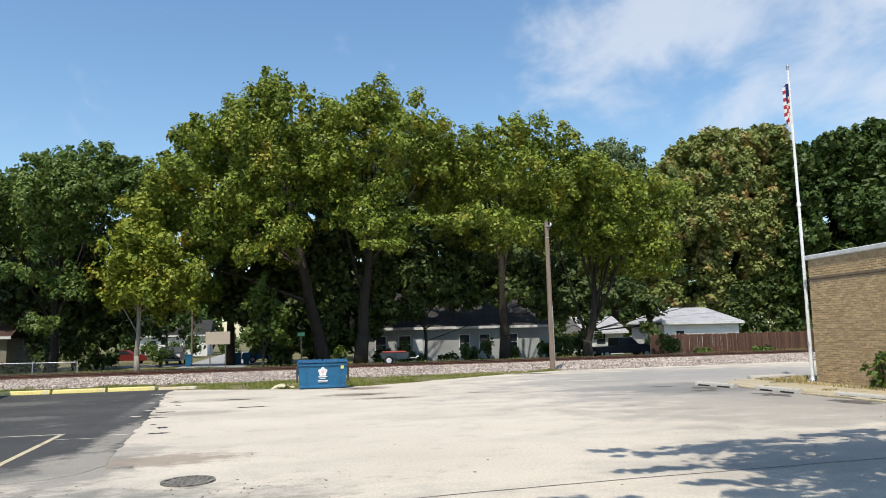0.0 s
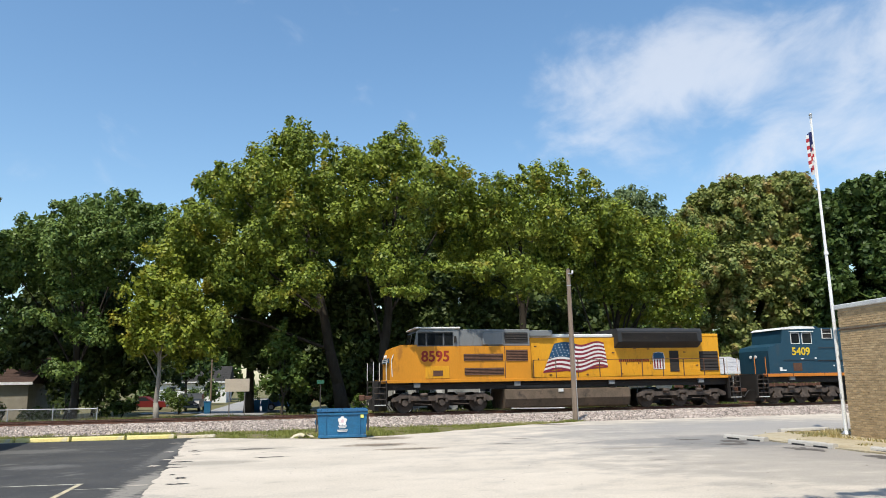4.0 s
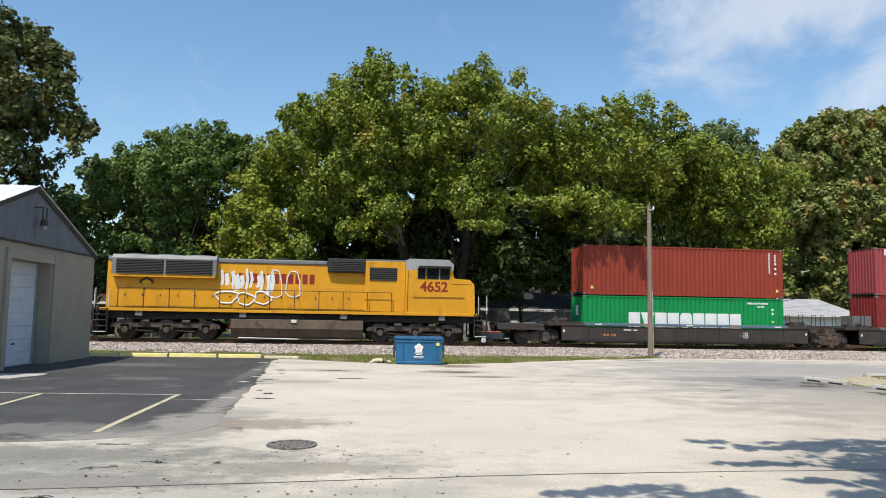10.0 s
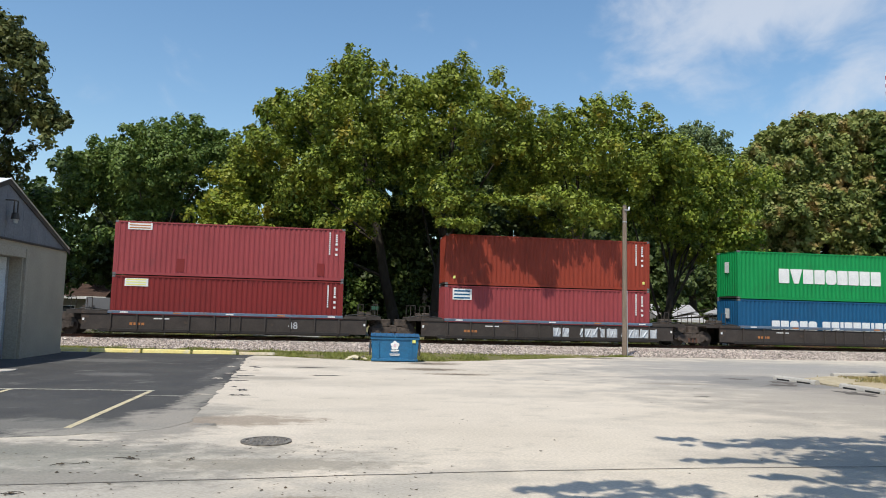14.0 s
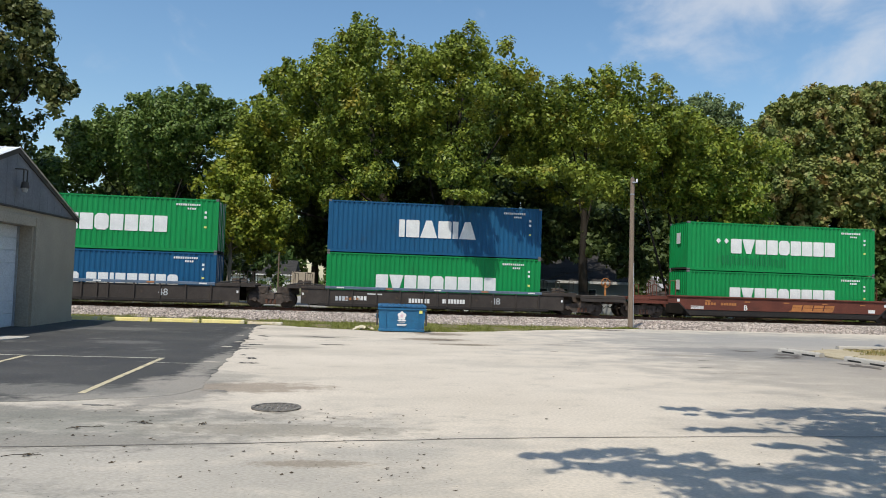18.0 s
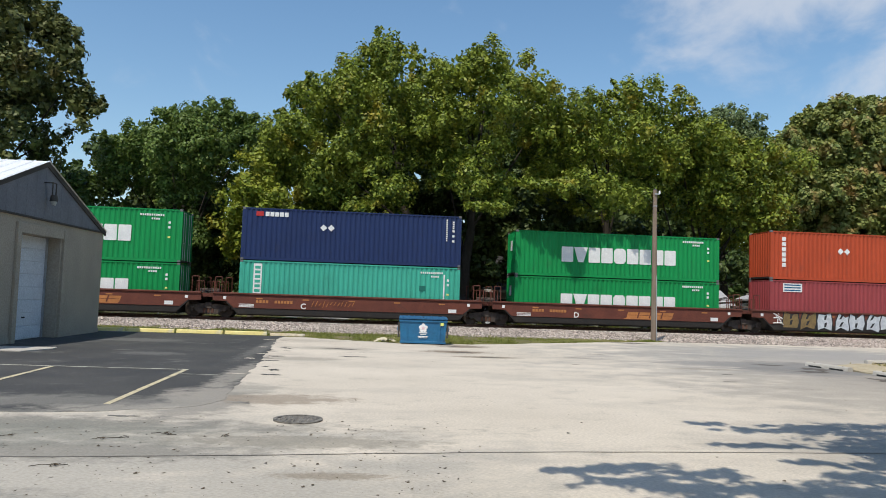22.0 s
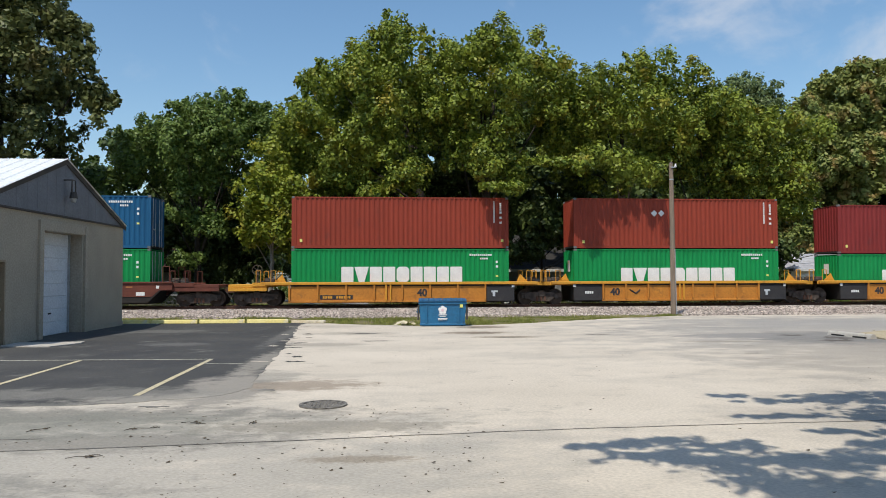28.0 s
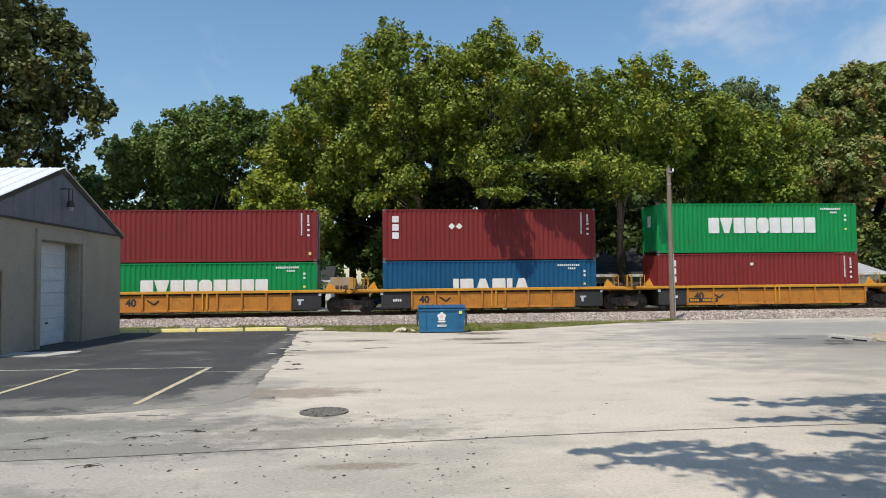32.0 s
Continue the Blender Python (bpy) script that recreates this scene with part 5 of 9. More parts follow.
def foliage(lobes, per_m2, length, seed, fill=0.16, up=0.35, clumps=0.62, tall=0.80):
    """Leaf blades in clumps over the lobes (x, y, z, rx, ry, rz): vertices and quads."""
    r = np.random.default_rng(seed)
    vs, total = [], 0
    for x, y, z, rx, ry, rz in lobes:
        area = 4 * np.pi * ((rx * ry) ** 1.6 / 3 + (rx * rz) ** 1.6 / 3 + (ry * rz) ** 1.6 / 3) ** (1 / 1.6)
        n = int(area * per_m2)
        nc = max(6, int(area * clumps))
        d = r.normal(size=(nc, 3))
        d /= np.linalg.norm(d, axis=1)[:, None]
        c = d * (r.uniform(0.72, 1.12, nc) ** 1.0)[:, None]
        pick = r.integers(0, nc, n)
        # rounded tufts at the twig ends, a little taller than wide
        rc = r.uniform(0.5, 1.0, nc) * min(1.0, rx / 1.3, ry / 0.75)
        u = r.normal(size=(n, 3))
        u /= np.linalg.norm(u, axis=1)[:, None]
        o = u * (r.random((n, 1)) ** 0.6) * (rc[pick][:, None] * [0.74, 0.74, tall])
        o[:, 2] -= 0.18 * (o[:, 0] * d[pick, 0] + o[:, 1] * d[pick, 1])
        p = c[pick] * [rx, ry, rz] + o
        inner = r.random(n) < fill
        q = r.normal(size=(n, 3))
        q /= np.linalg.norm(q, axis=1)[:, None]
        p[inner] = (q * (r.random((n, 1)) ** 0.5) * 0.8 * [rx, ry, rz])[inner]
        nrm = u * 0.75 + d[pick] * 0.35 + [0, 0, up] + r.normal(size=(n, 3)) * 0.40
        nrm /= np.linalg.norm(nrm, axis=1)[:, None]
        a = np.cross(nrm, r.normal(size=(n, 3)))
        a /= np.linalg.norm(a, axis=1)[:, None]
        b = np.cross(nrm, a)
        s = length * r.uniform(0.6, 1.25, n)[:, None] * np.where(inner, 1.5, 1.0)[:, None]
        p = p + [x, y, z]
        q4 = np.stack([p + a * s * 0.55, p + b * s * 0.34 + a * s * 0.08 - nrm * s * 0.08, p - a * s * 0.5, p - b * s * 0.34 + a * s * 0.08 - nrm * s * 0.08], 1)
        vs.append(q4.reshape(-1, 3))
        total += n
    return np.concatenate(vs), np.arange(4 * total).reshape(total, 4)


def limbs(base, top, r0, lobes, seed, fork=0.4):
    """A trunk with tapered limbs that reach into the lobes."""
    r = random.Random(seed)
    trunk, arms = Geo(), []
    n = 7
    pts = [Vector(base).lerp(Vector(top), k / n) + Vector((r.uniform(-0.12, 0.12), r.uniform(-0.12, 0.12), 0)) * (k > 0) for k in range(n + 1)]
    rad = [r0 * (1.25 if k == 0 else 1) * (1 - 0.8 * k / n) for k in range(n + 1)]
    for k in range(n):
        trunk.cyl(pts[k], pts[k + 1], rad[k], rad[k + 1], 10, k == 0)
    for x, y, z, rx, ry, rz in lobes:
        k = min(n - 1, max(1, int(n * (fork + 0.5 * r.random() * max(0, z - base[2]) / (top[2] - base[2] + 0.1)))))
        k = min(k, n - 1)
        a, b = pts[k], Vector((x, y, z))
        if b.z < a.z - 2:
            a = pts[max(1, k - 2)]
        mid = a.lerp(b, 0.5) + Vector((r.uniform(-0.4, 0.4), r.uniform(-0.4, 0.4), 0.5))
        rr = max(0.04, rad[k] * 0.34)
        arms.append(Geo().cyl(a, mid, rr, rr * 0.65, 7, False).cyl(mid, b, rr * 0.65, rr * 0.2, 6, False))
    return trunk, arms


# gaps in the crowns through which the sun reaches the house front, its roof and the street: (x, y, z, radius)
FLECKS = np.array([(6.7, 58.2, 1.6, 0.35), (6.6, 58.2, 0.9, 0.3), (8.45, 58.2, 1.6, 0.25), (11.0, 58.2, 1.3, 0.3), (11.9, 58.2, 1.0, 0.4), (12.6, 58.2, 0.8, 0.45), (13.2, 58.2, 0.9, 0.3), (14.0, 58.2, 1.0, 0.28), (16.4, 58.2, 1.0, 0.28), (17.4, 58.2, 0.7, 0.4),
                   (19.2, 58.2, 1.3, 0.3), (19.9, 58.2, 0.9, 0.4), (20.5, 58.2, 1.1, 0.3), (17.6, 62.0, 5.3, 0.5), (18.5, 62.0, 5.3, 0.5), (19.4, 62.0, 5.3, 0.5), (20.1, 62.0, 5.3, 0.4), (10.8, 60.0, 3.8, 0.3), (12.0, 59.5, 3.5, 0.3), (12.9, 60.5, 4.1, 0.35), (16.3, 60.5, 3.9, 0.2),
                   (-5.5, 76.0, -0.3, 3.2), (-3.0, 73.0, 0.2, 1.6)])


def thinned(v, f, base):
    """The leaves less those that stand in a gap."""
    c = v.reshape(-1, 4, 3).mean(1) + np.array(base)
    keep = np.ones(len(c), bool)
    d = np.array(SUN)
    for x, y, z, rad in FLECKS:
        rad = 1.5 * rad + 0.15
        o = c - (x, y, z)
        s = o @ d
        keep &= ~((s > 0) & (((o - s[:, None] * d) ** 2).sum(1) < rad * rad))
    n = int(keep.sum())
    return v.reshape(-1, 4, 3)[keep].reshape(-1, 3), np.arange(4 * n).reshape(n, 4)


def tree(label, base, top, r0, lobes, leaf, per_m2, length, seed, bark=None, name="tree", group="", fork=0.35, most_limbs=9, fill=0.14, clumps=0.48):
    e = empty(name, pose(*base), label, "tree", group)
    loc = [(x - base[0], y - base[1], z - base[2], a, b, c) for x, y, z, a, b, c in lobes]
    held_up = [l for l in loc if l[1] > -3.5] or loc
    trunk, arms = limbs((0, 0, -0.15), (top[0] - base[0], top[1] - base[1], top[2] - base[2]), r0, held_up[::max(1, len(held_up) // most_limbs)], seed, fork)
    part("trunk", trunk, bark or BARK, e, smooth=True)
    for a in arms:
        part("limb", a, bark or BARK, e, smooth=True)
    part("crown", array_mesh("crown", *thinned(*foliage(loc, per_m2, length, seed, fill, 0.35, clumps), base), leaf), leaf, e)
    return e


def crown(xc, yc, hw, depth, tops, z0, seed, gap=2.6, back=True, low=None, tuck=0.45):
    """Lobes for a crown whose skyline runs through tops (x, z): filled down to z0, rounded towards the sides."""
    r = random.Random(seed)
    out = []
    tx, tz = [t[0] for t in tops], [t[1] for t in tops]
    # upright leading shoots along the skyline
    for x, z in tops:
        q = r.uniform(0.85, 1.15)
        out.append((x, yc + r.uniform(-1.2, 0.8), z - q * 1.3 - 0.45, q * 0.9, q, q * 1.2))
        for k in range(2):
            q = r.uniform(0.32, 0.55)
            xx = x + r.uniform(-0.8, 0.8)
            out.append((xx, yc + r.uniform(-1.2, 0.8), float(np.interp(xx, tx, tz)) - q * 1.6 - 0.2 + r.uniform(-0.35, 0.15), q, q, q * 1.6))
    x = xc - hw
    while x <= xc + hw:
        zsky = float(np.interp(x, tx, tz))
        ztop = zsky - 2.6
        side = math.sqrt(max(0.0, 1 - ((x - xc) / (hw * 1.08)) ** 2))
        zlow = (float(np.interp(x, [p[0] for p in low], [p[1] for p in low])) if low else z0 + 1.6 * (1 - side))
        z = ztop
        while z > zlow + 0.6:
            fr = (z - zlow) / max(1.0, zsky - zlow)
            bulge = side * math.sqrt(max(0.0, 1 - (max(fr - 0.45, 0) / 0.65) ** 2)) * (tuck + (1 - tuck) * min(1, fr / 0.45))
            q = r.uniform(1.15, 1.75)
            jx, jy, jz = r.uniform(-0.8, 0.8), r.uniform(-0.9, 0.7), r.uniform(-0.6, 0.6)
            out.append((x + jx, yc - depth * bulge + jy, z + jz, q * 1.05, q * 1.05, q * 1.05))
            if depth * bulge > 1.2 and fr > 0.3:
                out.append((x - jx, yc - jy, z - jz, 1.5, 1.2, 1.5))
            if back and r.random() < 0.55:
                out.append((x + jx, yc + depth * bulge * 0.8 + jy, z + jz, q * 1.1, q, q))
            z -= gap * r.uniform(0.75, 1.1)
        x += gap * r.uniform(0.8, 1.05)
    return out


# boughs that hang over the near side of the track: rows of sprays whose shade falls on the passing cars
boughs = []
for zs, xa, xb, lift in ((6.2, 4.7, 6.8, 7.0), (5.5, 4.8, 6.9, 7.0), (4.8, 4.9, 7.2, 6.9), (4.1, 5.3, 7.2, 6.8), (3.4, 6.0, 7.3, 6.8), (2.8, 6.5, 7.3, 6.7), (6.2, 7.2, 11.3, 8.4), (5.6, 7.9, 11.2, 8.3), (5.0, 9.4, 11.1, 8.2), (4.4, 10.0, 11.1, 8.1), (3.9, 10.5, 11.1, 8.0)):
    up = lift - zs
    n = max(2, int((xb - xa) / 0.5))
    for k in range(n):
        x = xa + 0.2 + (xb - xa - 0.4) * k / (n - 1)
        boughs += [(x - LEAN_X * up, 40.85 - LEAN_Y * up, zs + up, 0.40, 0.36, 0.2)]


# the row of maples beyond the track
tree("tall green maple with dark inner crown", (-15.0, 53, -0.2), (-14.6, 53, 11), 0.30, crown(-14.4, 52.5, 5.0, 4.0, [(-19.6, 13.0), (-18.4, 12.7), (-16.9, 14.4), (-15.9, 15.3), (-14.3, 14.9), (-13.2, 15.6), (-12.2, 15.9), (-11.3, 14.8), (-10.2, 14.9), (-9.2, 13.9)], 6.4, 1) + [(-14.3, 48.8, 3.1, 1.1, 0.8, 0.6), (-16.0, 48.6, 6.3, 1.5, 1.1, 0.8), (-13.6, 48.6, 6.0, 1.3, 1.0, 0.8), (-12.6, 48.4, 5.0, 1.1, 0.9, 0.6)], MAPLE_COOL, 58, 0.235, 101)
tree("slender yellow-green maple with pale straight trunk", (-8.45, 46.6, -0.05), (-8.5, 46.6, 8.5), 0.16,
     [(-8.6, 46.6, 9.6, 1.2, 1.2, 1.3), (-9.4, 46.2, 8.0, 1.4, 1.3, 1.2), (-7.5, 46.3, 7.7, 1.4, 1.3, 1.3), (-8.4, 45.6, 6.4, 1.7, 1.4, 1.2), (-9.8, 46.4, 5.8, 1.2, 1.2, 0.9), (-6.7, 46.2, 5.6, 1.4, 1.2, 1.1), (-7.8, 45.6, 4.6, 1.5, 1.3, 0.9), (-9.6, 46.2, 4.3, 1.1, 1.0, 0.8), (-6.3, 46.4, 4.2, 1.1, 1, 0.7)],
     MAPLE_BRIGHT, 46, 0.26, 102, PALE_BARK)
tree("large spreading maple overhanging the track", (2.9, 52.5, -0.2), (-0.6, 51.5, 16), 0.48,
     crown(-2.2, 51.5, 5.6, 5.2, [(-7.5, 15.2), (-6.9, 16.9), (-5.8, 17.7), (-4.8, 17.3), (-4.0, 17.4), (-3.3, 18.7), (-2.5, 19.1), (-1.5, 20.5), (-0.8, 21.1), (-0.1, 20.2), (1.6, 19.8), (2.4, 18.6)], 4.6, 2, low=[(-9, 4.4), (-3.8, 5.0), (-1.5, 7.6), (6, 8.8)]) + [(-1.9, 46.4, 7.4, 1.2, 1.1, 0.8), (0.4, 45.8, 8.6, 1.4, 1.2, 0.9), (-5.2, 46.6, 5.8, 1.2, 1.1, 0.9)],
     MAPLE, 58, 0.235, 103)
tree("large spreading maple overhanging the track", (5.3, 52.0, -0.2), (6.6, 51.5, 16), 0.46,
     crown(7.0, 51.2, 5.0, 5.4, [(3.3, 18.8), (5.2, 19.6), (6.0, 20.5), (7.1, 19.6), (8.1, 18.4), (9.1, 18.0), (10.4, 18.3), (11.1, 16.9)], 4.6, 3, low=[(1, 9.4), (7.5, 9.2), (8.5, 11.5), (14, 11.5)])
     + [(5.0, 43.6, 9.0, 1.3, 1.2, 1.0), (6.2, 47.2, 9.0, 1.1, 1.0, 0.8), (7.3, 47.4, 8.0, 1.1, 0.9, 0.8), (3.6, 47.6, 9.6, 1.1, 1.0, 0.9)]
     + boughs,
     MAPLE, 58, 0.235, 104)
tree("broad green maple over the house", (16.5, 53.5, -0.25), (16.0, 52, 14), 0.42,
     crown(16.0, 51.5, 5.2, 5.2, [(11.7, 16.6), (13.8, 17.3), (15.2, 17.6), (16.3, 18.5), (17.6, 17.7), (18.9, 16.9), (20.1, 16.0), (20.8, 14.9)], 4.6, 4, low=[(10, 10.2), (12.6, 10.0), (13.4, 7.6), (18.4, 7.6), (19.2, 9.6), (22, 9.6)])
     + [(14.2, 41.6, 8.1, 1.0, 0.9, 0.7), (13.0, 41.0, 7.8, 1.0, 0.9, 0.6), (11.4, 39.8, 8.6, 1.0, 0.9, 0.7), (13.9, 39.9, 7.8, 0.9, 0.8, 0.6)],
     MAPLE, 58, 0.235, 105)
tree("rounded green maple with low forked trunk", (21.8, 50.3, -0.15), (23.3, 50.2, 10), 0.34,
     crown(23.6, 50.0, 4.6, 4.4, [(20.6, 15.0), (22.1, 14.8), (23.7, 14.8), (25.4, 14.3), (26.6, 13.5), (27.7, 12.0)], 2.6, 5, low=[(18, 9), (21.6, 7.5), (23.0, 4.4), (28.5, 3.2)]), MAPLE, 58, 0.235, 106, fork=0.18)
tree("pale green distant tree behind the maples", (36.5, 76, -0.42), (36.2, 76, 20), 0.5,
     [(34.4, 76, 21.3, 2.0, 2.0, 1.8), (36.8, 76, 22.4, 2.1, 2.0, 1.6), (39, 76, 21.4, 2.2, 2, 1.7), (40.6, 76, 19.4, 2, 2, 2), (37.0, 75.5, 19.2, 3.4, 2.5, 2.4), (33.4, 76, 18.6, 2.4, 2.4, 2.4), (36, 76, 15.8, 4.5, 3, 2.6), (40, 76, 16, 3, 2.6, 2.6), (36, 76, 12, 5, 3, 2.6)], PALE_LEAF, 30, 0.34, 107)
tree("large chestnut tree with browning leaves", (46.8, 71.5, -0.42), (46.5, 71, 19), 0.55,
     crown(46.8, 70.5, 8.6, 5.0, [(39.4, 18.6), (40.6, 21.2), (41.7, 22.5), (44.0, 23.3), (46.1, 23.2), (48.6, 24.2), (51.1, 24.5), (53.2, 23.8), (54.8, 22.2)], 3.0, 7, 2.3), CHESTNUT, 52, 0.40, 108, fill=0.3)
tree("dark dense tree behind the brick building", (60.5, 65, -0.42), (60.5, 65, 17), 0.5,
     crown(60.5, 64, 9.0, 5.5, [(51.6, 20.3), (53.0, 21.2), (55.0, 22.1), (57.0, 22.4), (59.2, 23.2), (61.4, 23.3), (65.0, 23.6), (68.5, 23.0)], 3.5, 8, 2.6), MAPLE_DARK, 28, 0.52, 109, fill=0.3)
tree("tall olive-green tree behind the garage", (-25.5, 46.5, -0.1), (-25.2, 46.5, 17), 0.42,
     crown(-25.2, 46.0, 5.6, 4.6, [(-30.5, 19.5), (-27.5, 22.4), (-25, 21.6), (-23.6, 20.6), (-22.2, 19.8), (-21.1, 18.8), (-20.2, 17.6), (-19.6, 16.2), (-19.0, 14.2)], 5.0, 9, low=[(-32, 6), (-23, 6.5), (-21.2, 10.5), (-19, 12.0)]), OLIVE, 38, 0.31, 110)
tree("small dark tree behind the garage", (-20.6, 49, -0.1), (-20.5, 49, 7), 0.18,
     [(-20.6, 49, 8.0, 1.3, 1.2, 1.2), (-19.8, 48.6, 6.4, 1.5, 1.3, 1.3), (-21.6, 48.8, 6.0, 1.6, 1.4, 1.4), (-20.4, 48.4, 4.6, 1.8, 1.4, 1.3), (-18.6, 48.8, 5.0, 1.2, 1.2, 1.2), (-19.4, 48.8, 3.2, 1.6, 1.3, 1.0)], MAPLE_DARK, 30, 0.30, 111)
tree("small bushy tree beside the track", (-1.3, 48.4, -0.06), (-1.2, 48.4, 4.6), 0.09,
     [(-1.2, 48.3, 5.2, 0.8, 0.8, 0.9), (-1.7, 48.2, 4.1, 0.9, 0.9, 0.9), (-0.6, 48.2, 3.7, 1.0, 0.9, 0.9), (-1.3, 48.0, 2.7, 1.2, 1.0, 0.9), (-2.1, 48.3, 2.3, 0.8, 0.8, 0.7), (-0.3, 48.2, 2.0, 0.8, 0.8, 0.7)], SHRUB, 36, 0.26, 112)
tree("tall green tree down the side street", (-22, 66, -0.42), (-22, 66, 12), 0.35,
     crown(-21.5, 66, 6.0, 4, [(-28, 13), (-25, 15.5), (-22, 16.5), (-19, 16.2), (-16, 15)], 3.6, 13, 3.0), MAPLE_DARK, 18, 0.42, 113)
# the next three trees take the leaf colour darkened for shade
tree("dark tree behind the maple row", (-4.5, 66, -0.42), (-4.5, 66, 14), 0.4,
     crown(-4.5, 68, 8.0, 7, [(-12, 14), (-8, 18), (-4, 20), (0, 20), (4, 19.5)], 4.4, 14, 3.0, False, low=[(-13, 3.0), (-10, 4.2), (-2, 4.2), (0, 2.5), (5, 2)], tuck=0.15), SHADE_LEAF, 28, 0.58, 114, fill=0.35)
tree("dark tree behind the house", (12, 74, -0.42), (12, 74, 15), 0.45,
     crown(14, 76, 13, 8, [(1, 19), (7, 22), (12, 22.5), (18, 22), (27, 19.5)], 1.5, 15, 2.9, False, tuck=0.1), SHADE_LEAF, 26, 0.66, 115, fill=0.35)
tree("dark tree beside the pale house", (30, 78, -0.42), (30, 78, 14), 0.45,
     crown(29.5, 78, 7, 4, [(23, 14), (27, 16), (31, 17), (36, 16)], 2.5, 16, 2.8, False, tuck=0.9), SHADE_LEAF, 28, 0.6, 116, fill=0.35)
# unseen tree behind the camera, added to hold back sky light
tree("unseen broad tree behind the parking lot, added to block sky light", (6.0, -12.0, 0.0), (6.0, -11, 15), 0.5,
     [(x, y, z, 3.4, 3.0, 2.4) for x, y, z in ((0.0, -9.5, 11.0), (5.0, -8.5, 13.0), (10.0, -9.0, 12.5), (3.0, -12.5, 16.5), (8.5, -12.5, 17.0), (13.0, -11.5, 14.0), (-2.0, -13.0, 12.0), (6.0, -10.0, 9.0), (1.0, -6.5, 11.5))], MAPLE_DARK, 22, 0.32, 123)
# shadow patches on the lot, and the tree behind the camera that casts them
cast = [(8.6, 10.3, 1.2, 0.55), (7.3, 9.9, 1.2, 0.5), (9.6, 9.4, 1.6, 0.9), (6.7, 11.0, 0.7, 0.25), (7.8, 11.2, 1.0, 0.3), (5.8, 10.75, 0.7, 0.16), (5.1, 11.25, 0.35, 0.1), (9.4, 11.5, 0.5, 0.14), (10.6, 11.3, 1.2, 0.45), (10.2, 11.7, 0.5, 0.1),
        (5.3, 9.55, 0.9, 0.13), (6.6, 9.35, 0.8, 0.2), (7.8, 8.9, 1.4, 0.6), (9.6, 8.2, 1.8, 0.9), (6.9, 8.0, 1.0, 0.45), (6.0, 8.45, 0.8, 0.14), (5.3, 8.6, 0.35, 0.1), (5.6, 7.8, 0.7, 0.25), (7.8, 7.2, 1.8, 0.7), (11.6, 10.2, 1.5, 0.9), (7.6, 9.3, 1.8, 0.6), (9.4, 10.3, 1.6, 0.5), (8.4, 8.0, 1.8, 0.7),
        (2.3, 8.0, 0.5, 0.12), (3.0, 8.2, 0.5, 0.18), (3.7, 7.9, 0.6, 0.2), (3.6, 7.3, 1.0, 0.4), (5.0, 7.1, 1.3, 0.45), (2.6, 7.5, 0.6, 0.2), (6.4, 6.3, 1.6, 0.7), (4.2, 6.2, 1.6, 0.6), (8.8, 6.0, 1.8, 0.8),
        (8.8, 9.0, 2.0, 0.6), (10.6, 9.2, 1.9, 0.9), (9.2, 7.4, 2.2, 0.8), (7.4, 10.6, 1.0, 0.25), (10.4, 7.8, 2.0, 0.9), (6.6, 7.3, 1.3, 0.4)]
over = [(x - LEAN_X * z, y - LEAN_Y * z, z, a, b, 0.3) for x, y, a, b in cast for z in (7.6, 8.2)]
tree("tall leafy tree standing over the parking lot", (9.5, -5.5, 0.0), (6.5, -1.5, 12), 0.40,
     over + [(6.2, 0.0, 12.0, 2.4, 1.6, 1.4), (9.6, -1.0, 12.4, 2.6, 2.0, 1.8), (0.8, -0.6, 11.0, 1.8, 1.0, 0.8), (4.6, -3.0, 13.0, 2.4, 2.0, 1.8), (8.4, -4.6, 14.2, 2.6, 2.4, 2.2), (12.0, -4.0, 13.0, 2.6, 2.4, 2.0), (12.6, 0.6, 11.8, 2.4, 1.8, 1.4)], MAPLE, 68, 0.16, 117, fill=0.25)


# understorey crowns: their shade is put into the darker leaf colour
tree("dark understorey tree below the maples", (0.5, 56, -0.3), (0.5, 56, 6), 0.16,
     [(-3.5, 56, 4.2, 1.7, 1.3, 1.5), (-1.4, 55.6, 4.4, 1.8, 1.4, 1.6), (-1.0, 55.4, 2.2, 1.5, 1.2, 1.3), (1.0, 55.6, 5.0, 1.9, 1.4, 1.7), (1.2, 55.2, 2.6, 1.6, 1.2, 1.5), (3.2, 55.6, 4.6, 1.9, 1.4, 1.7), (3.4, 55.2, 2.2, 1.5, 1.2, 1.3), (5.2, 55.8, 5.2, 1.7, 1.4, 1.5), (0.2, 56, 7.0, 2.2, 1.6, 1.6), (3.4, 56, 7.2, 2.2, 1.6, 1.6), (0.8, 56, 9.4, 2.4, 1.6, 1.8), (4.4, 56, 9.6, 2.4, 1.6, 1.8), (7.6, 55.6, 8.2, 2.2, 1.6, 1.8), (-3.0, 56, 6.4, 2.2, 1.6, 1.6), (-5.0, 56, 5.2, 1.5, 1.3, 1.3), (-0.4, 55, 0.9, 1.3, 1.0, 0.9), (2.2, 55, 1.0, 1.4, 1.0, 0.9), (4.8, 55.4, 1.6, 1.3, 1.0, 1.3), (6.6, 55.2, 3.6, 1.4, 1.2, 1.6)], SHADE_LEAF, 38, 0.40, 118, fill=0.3)
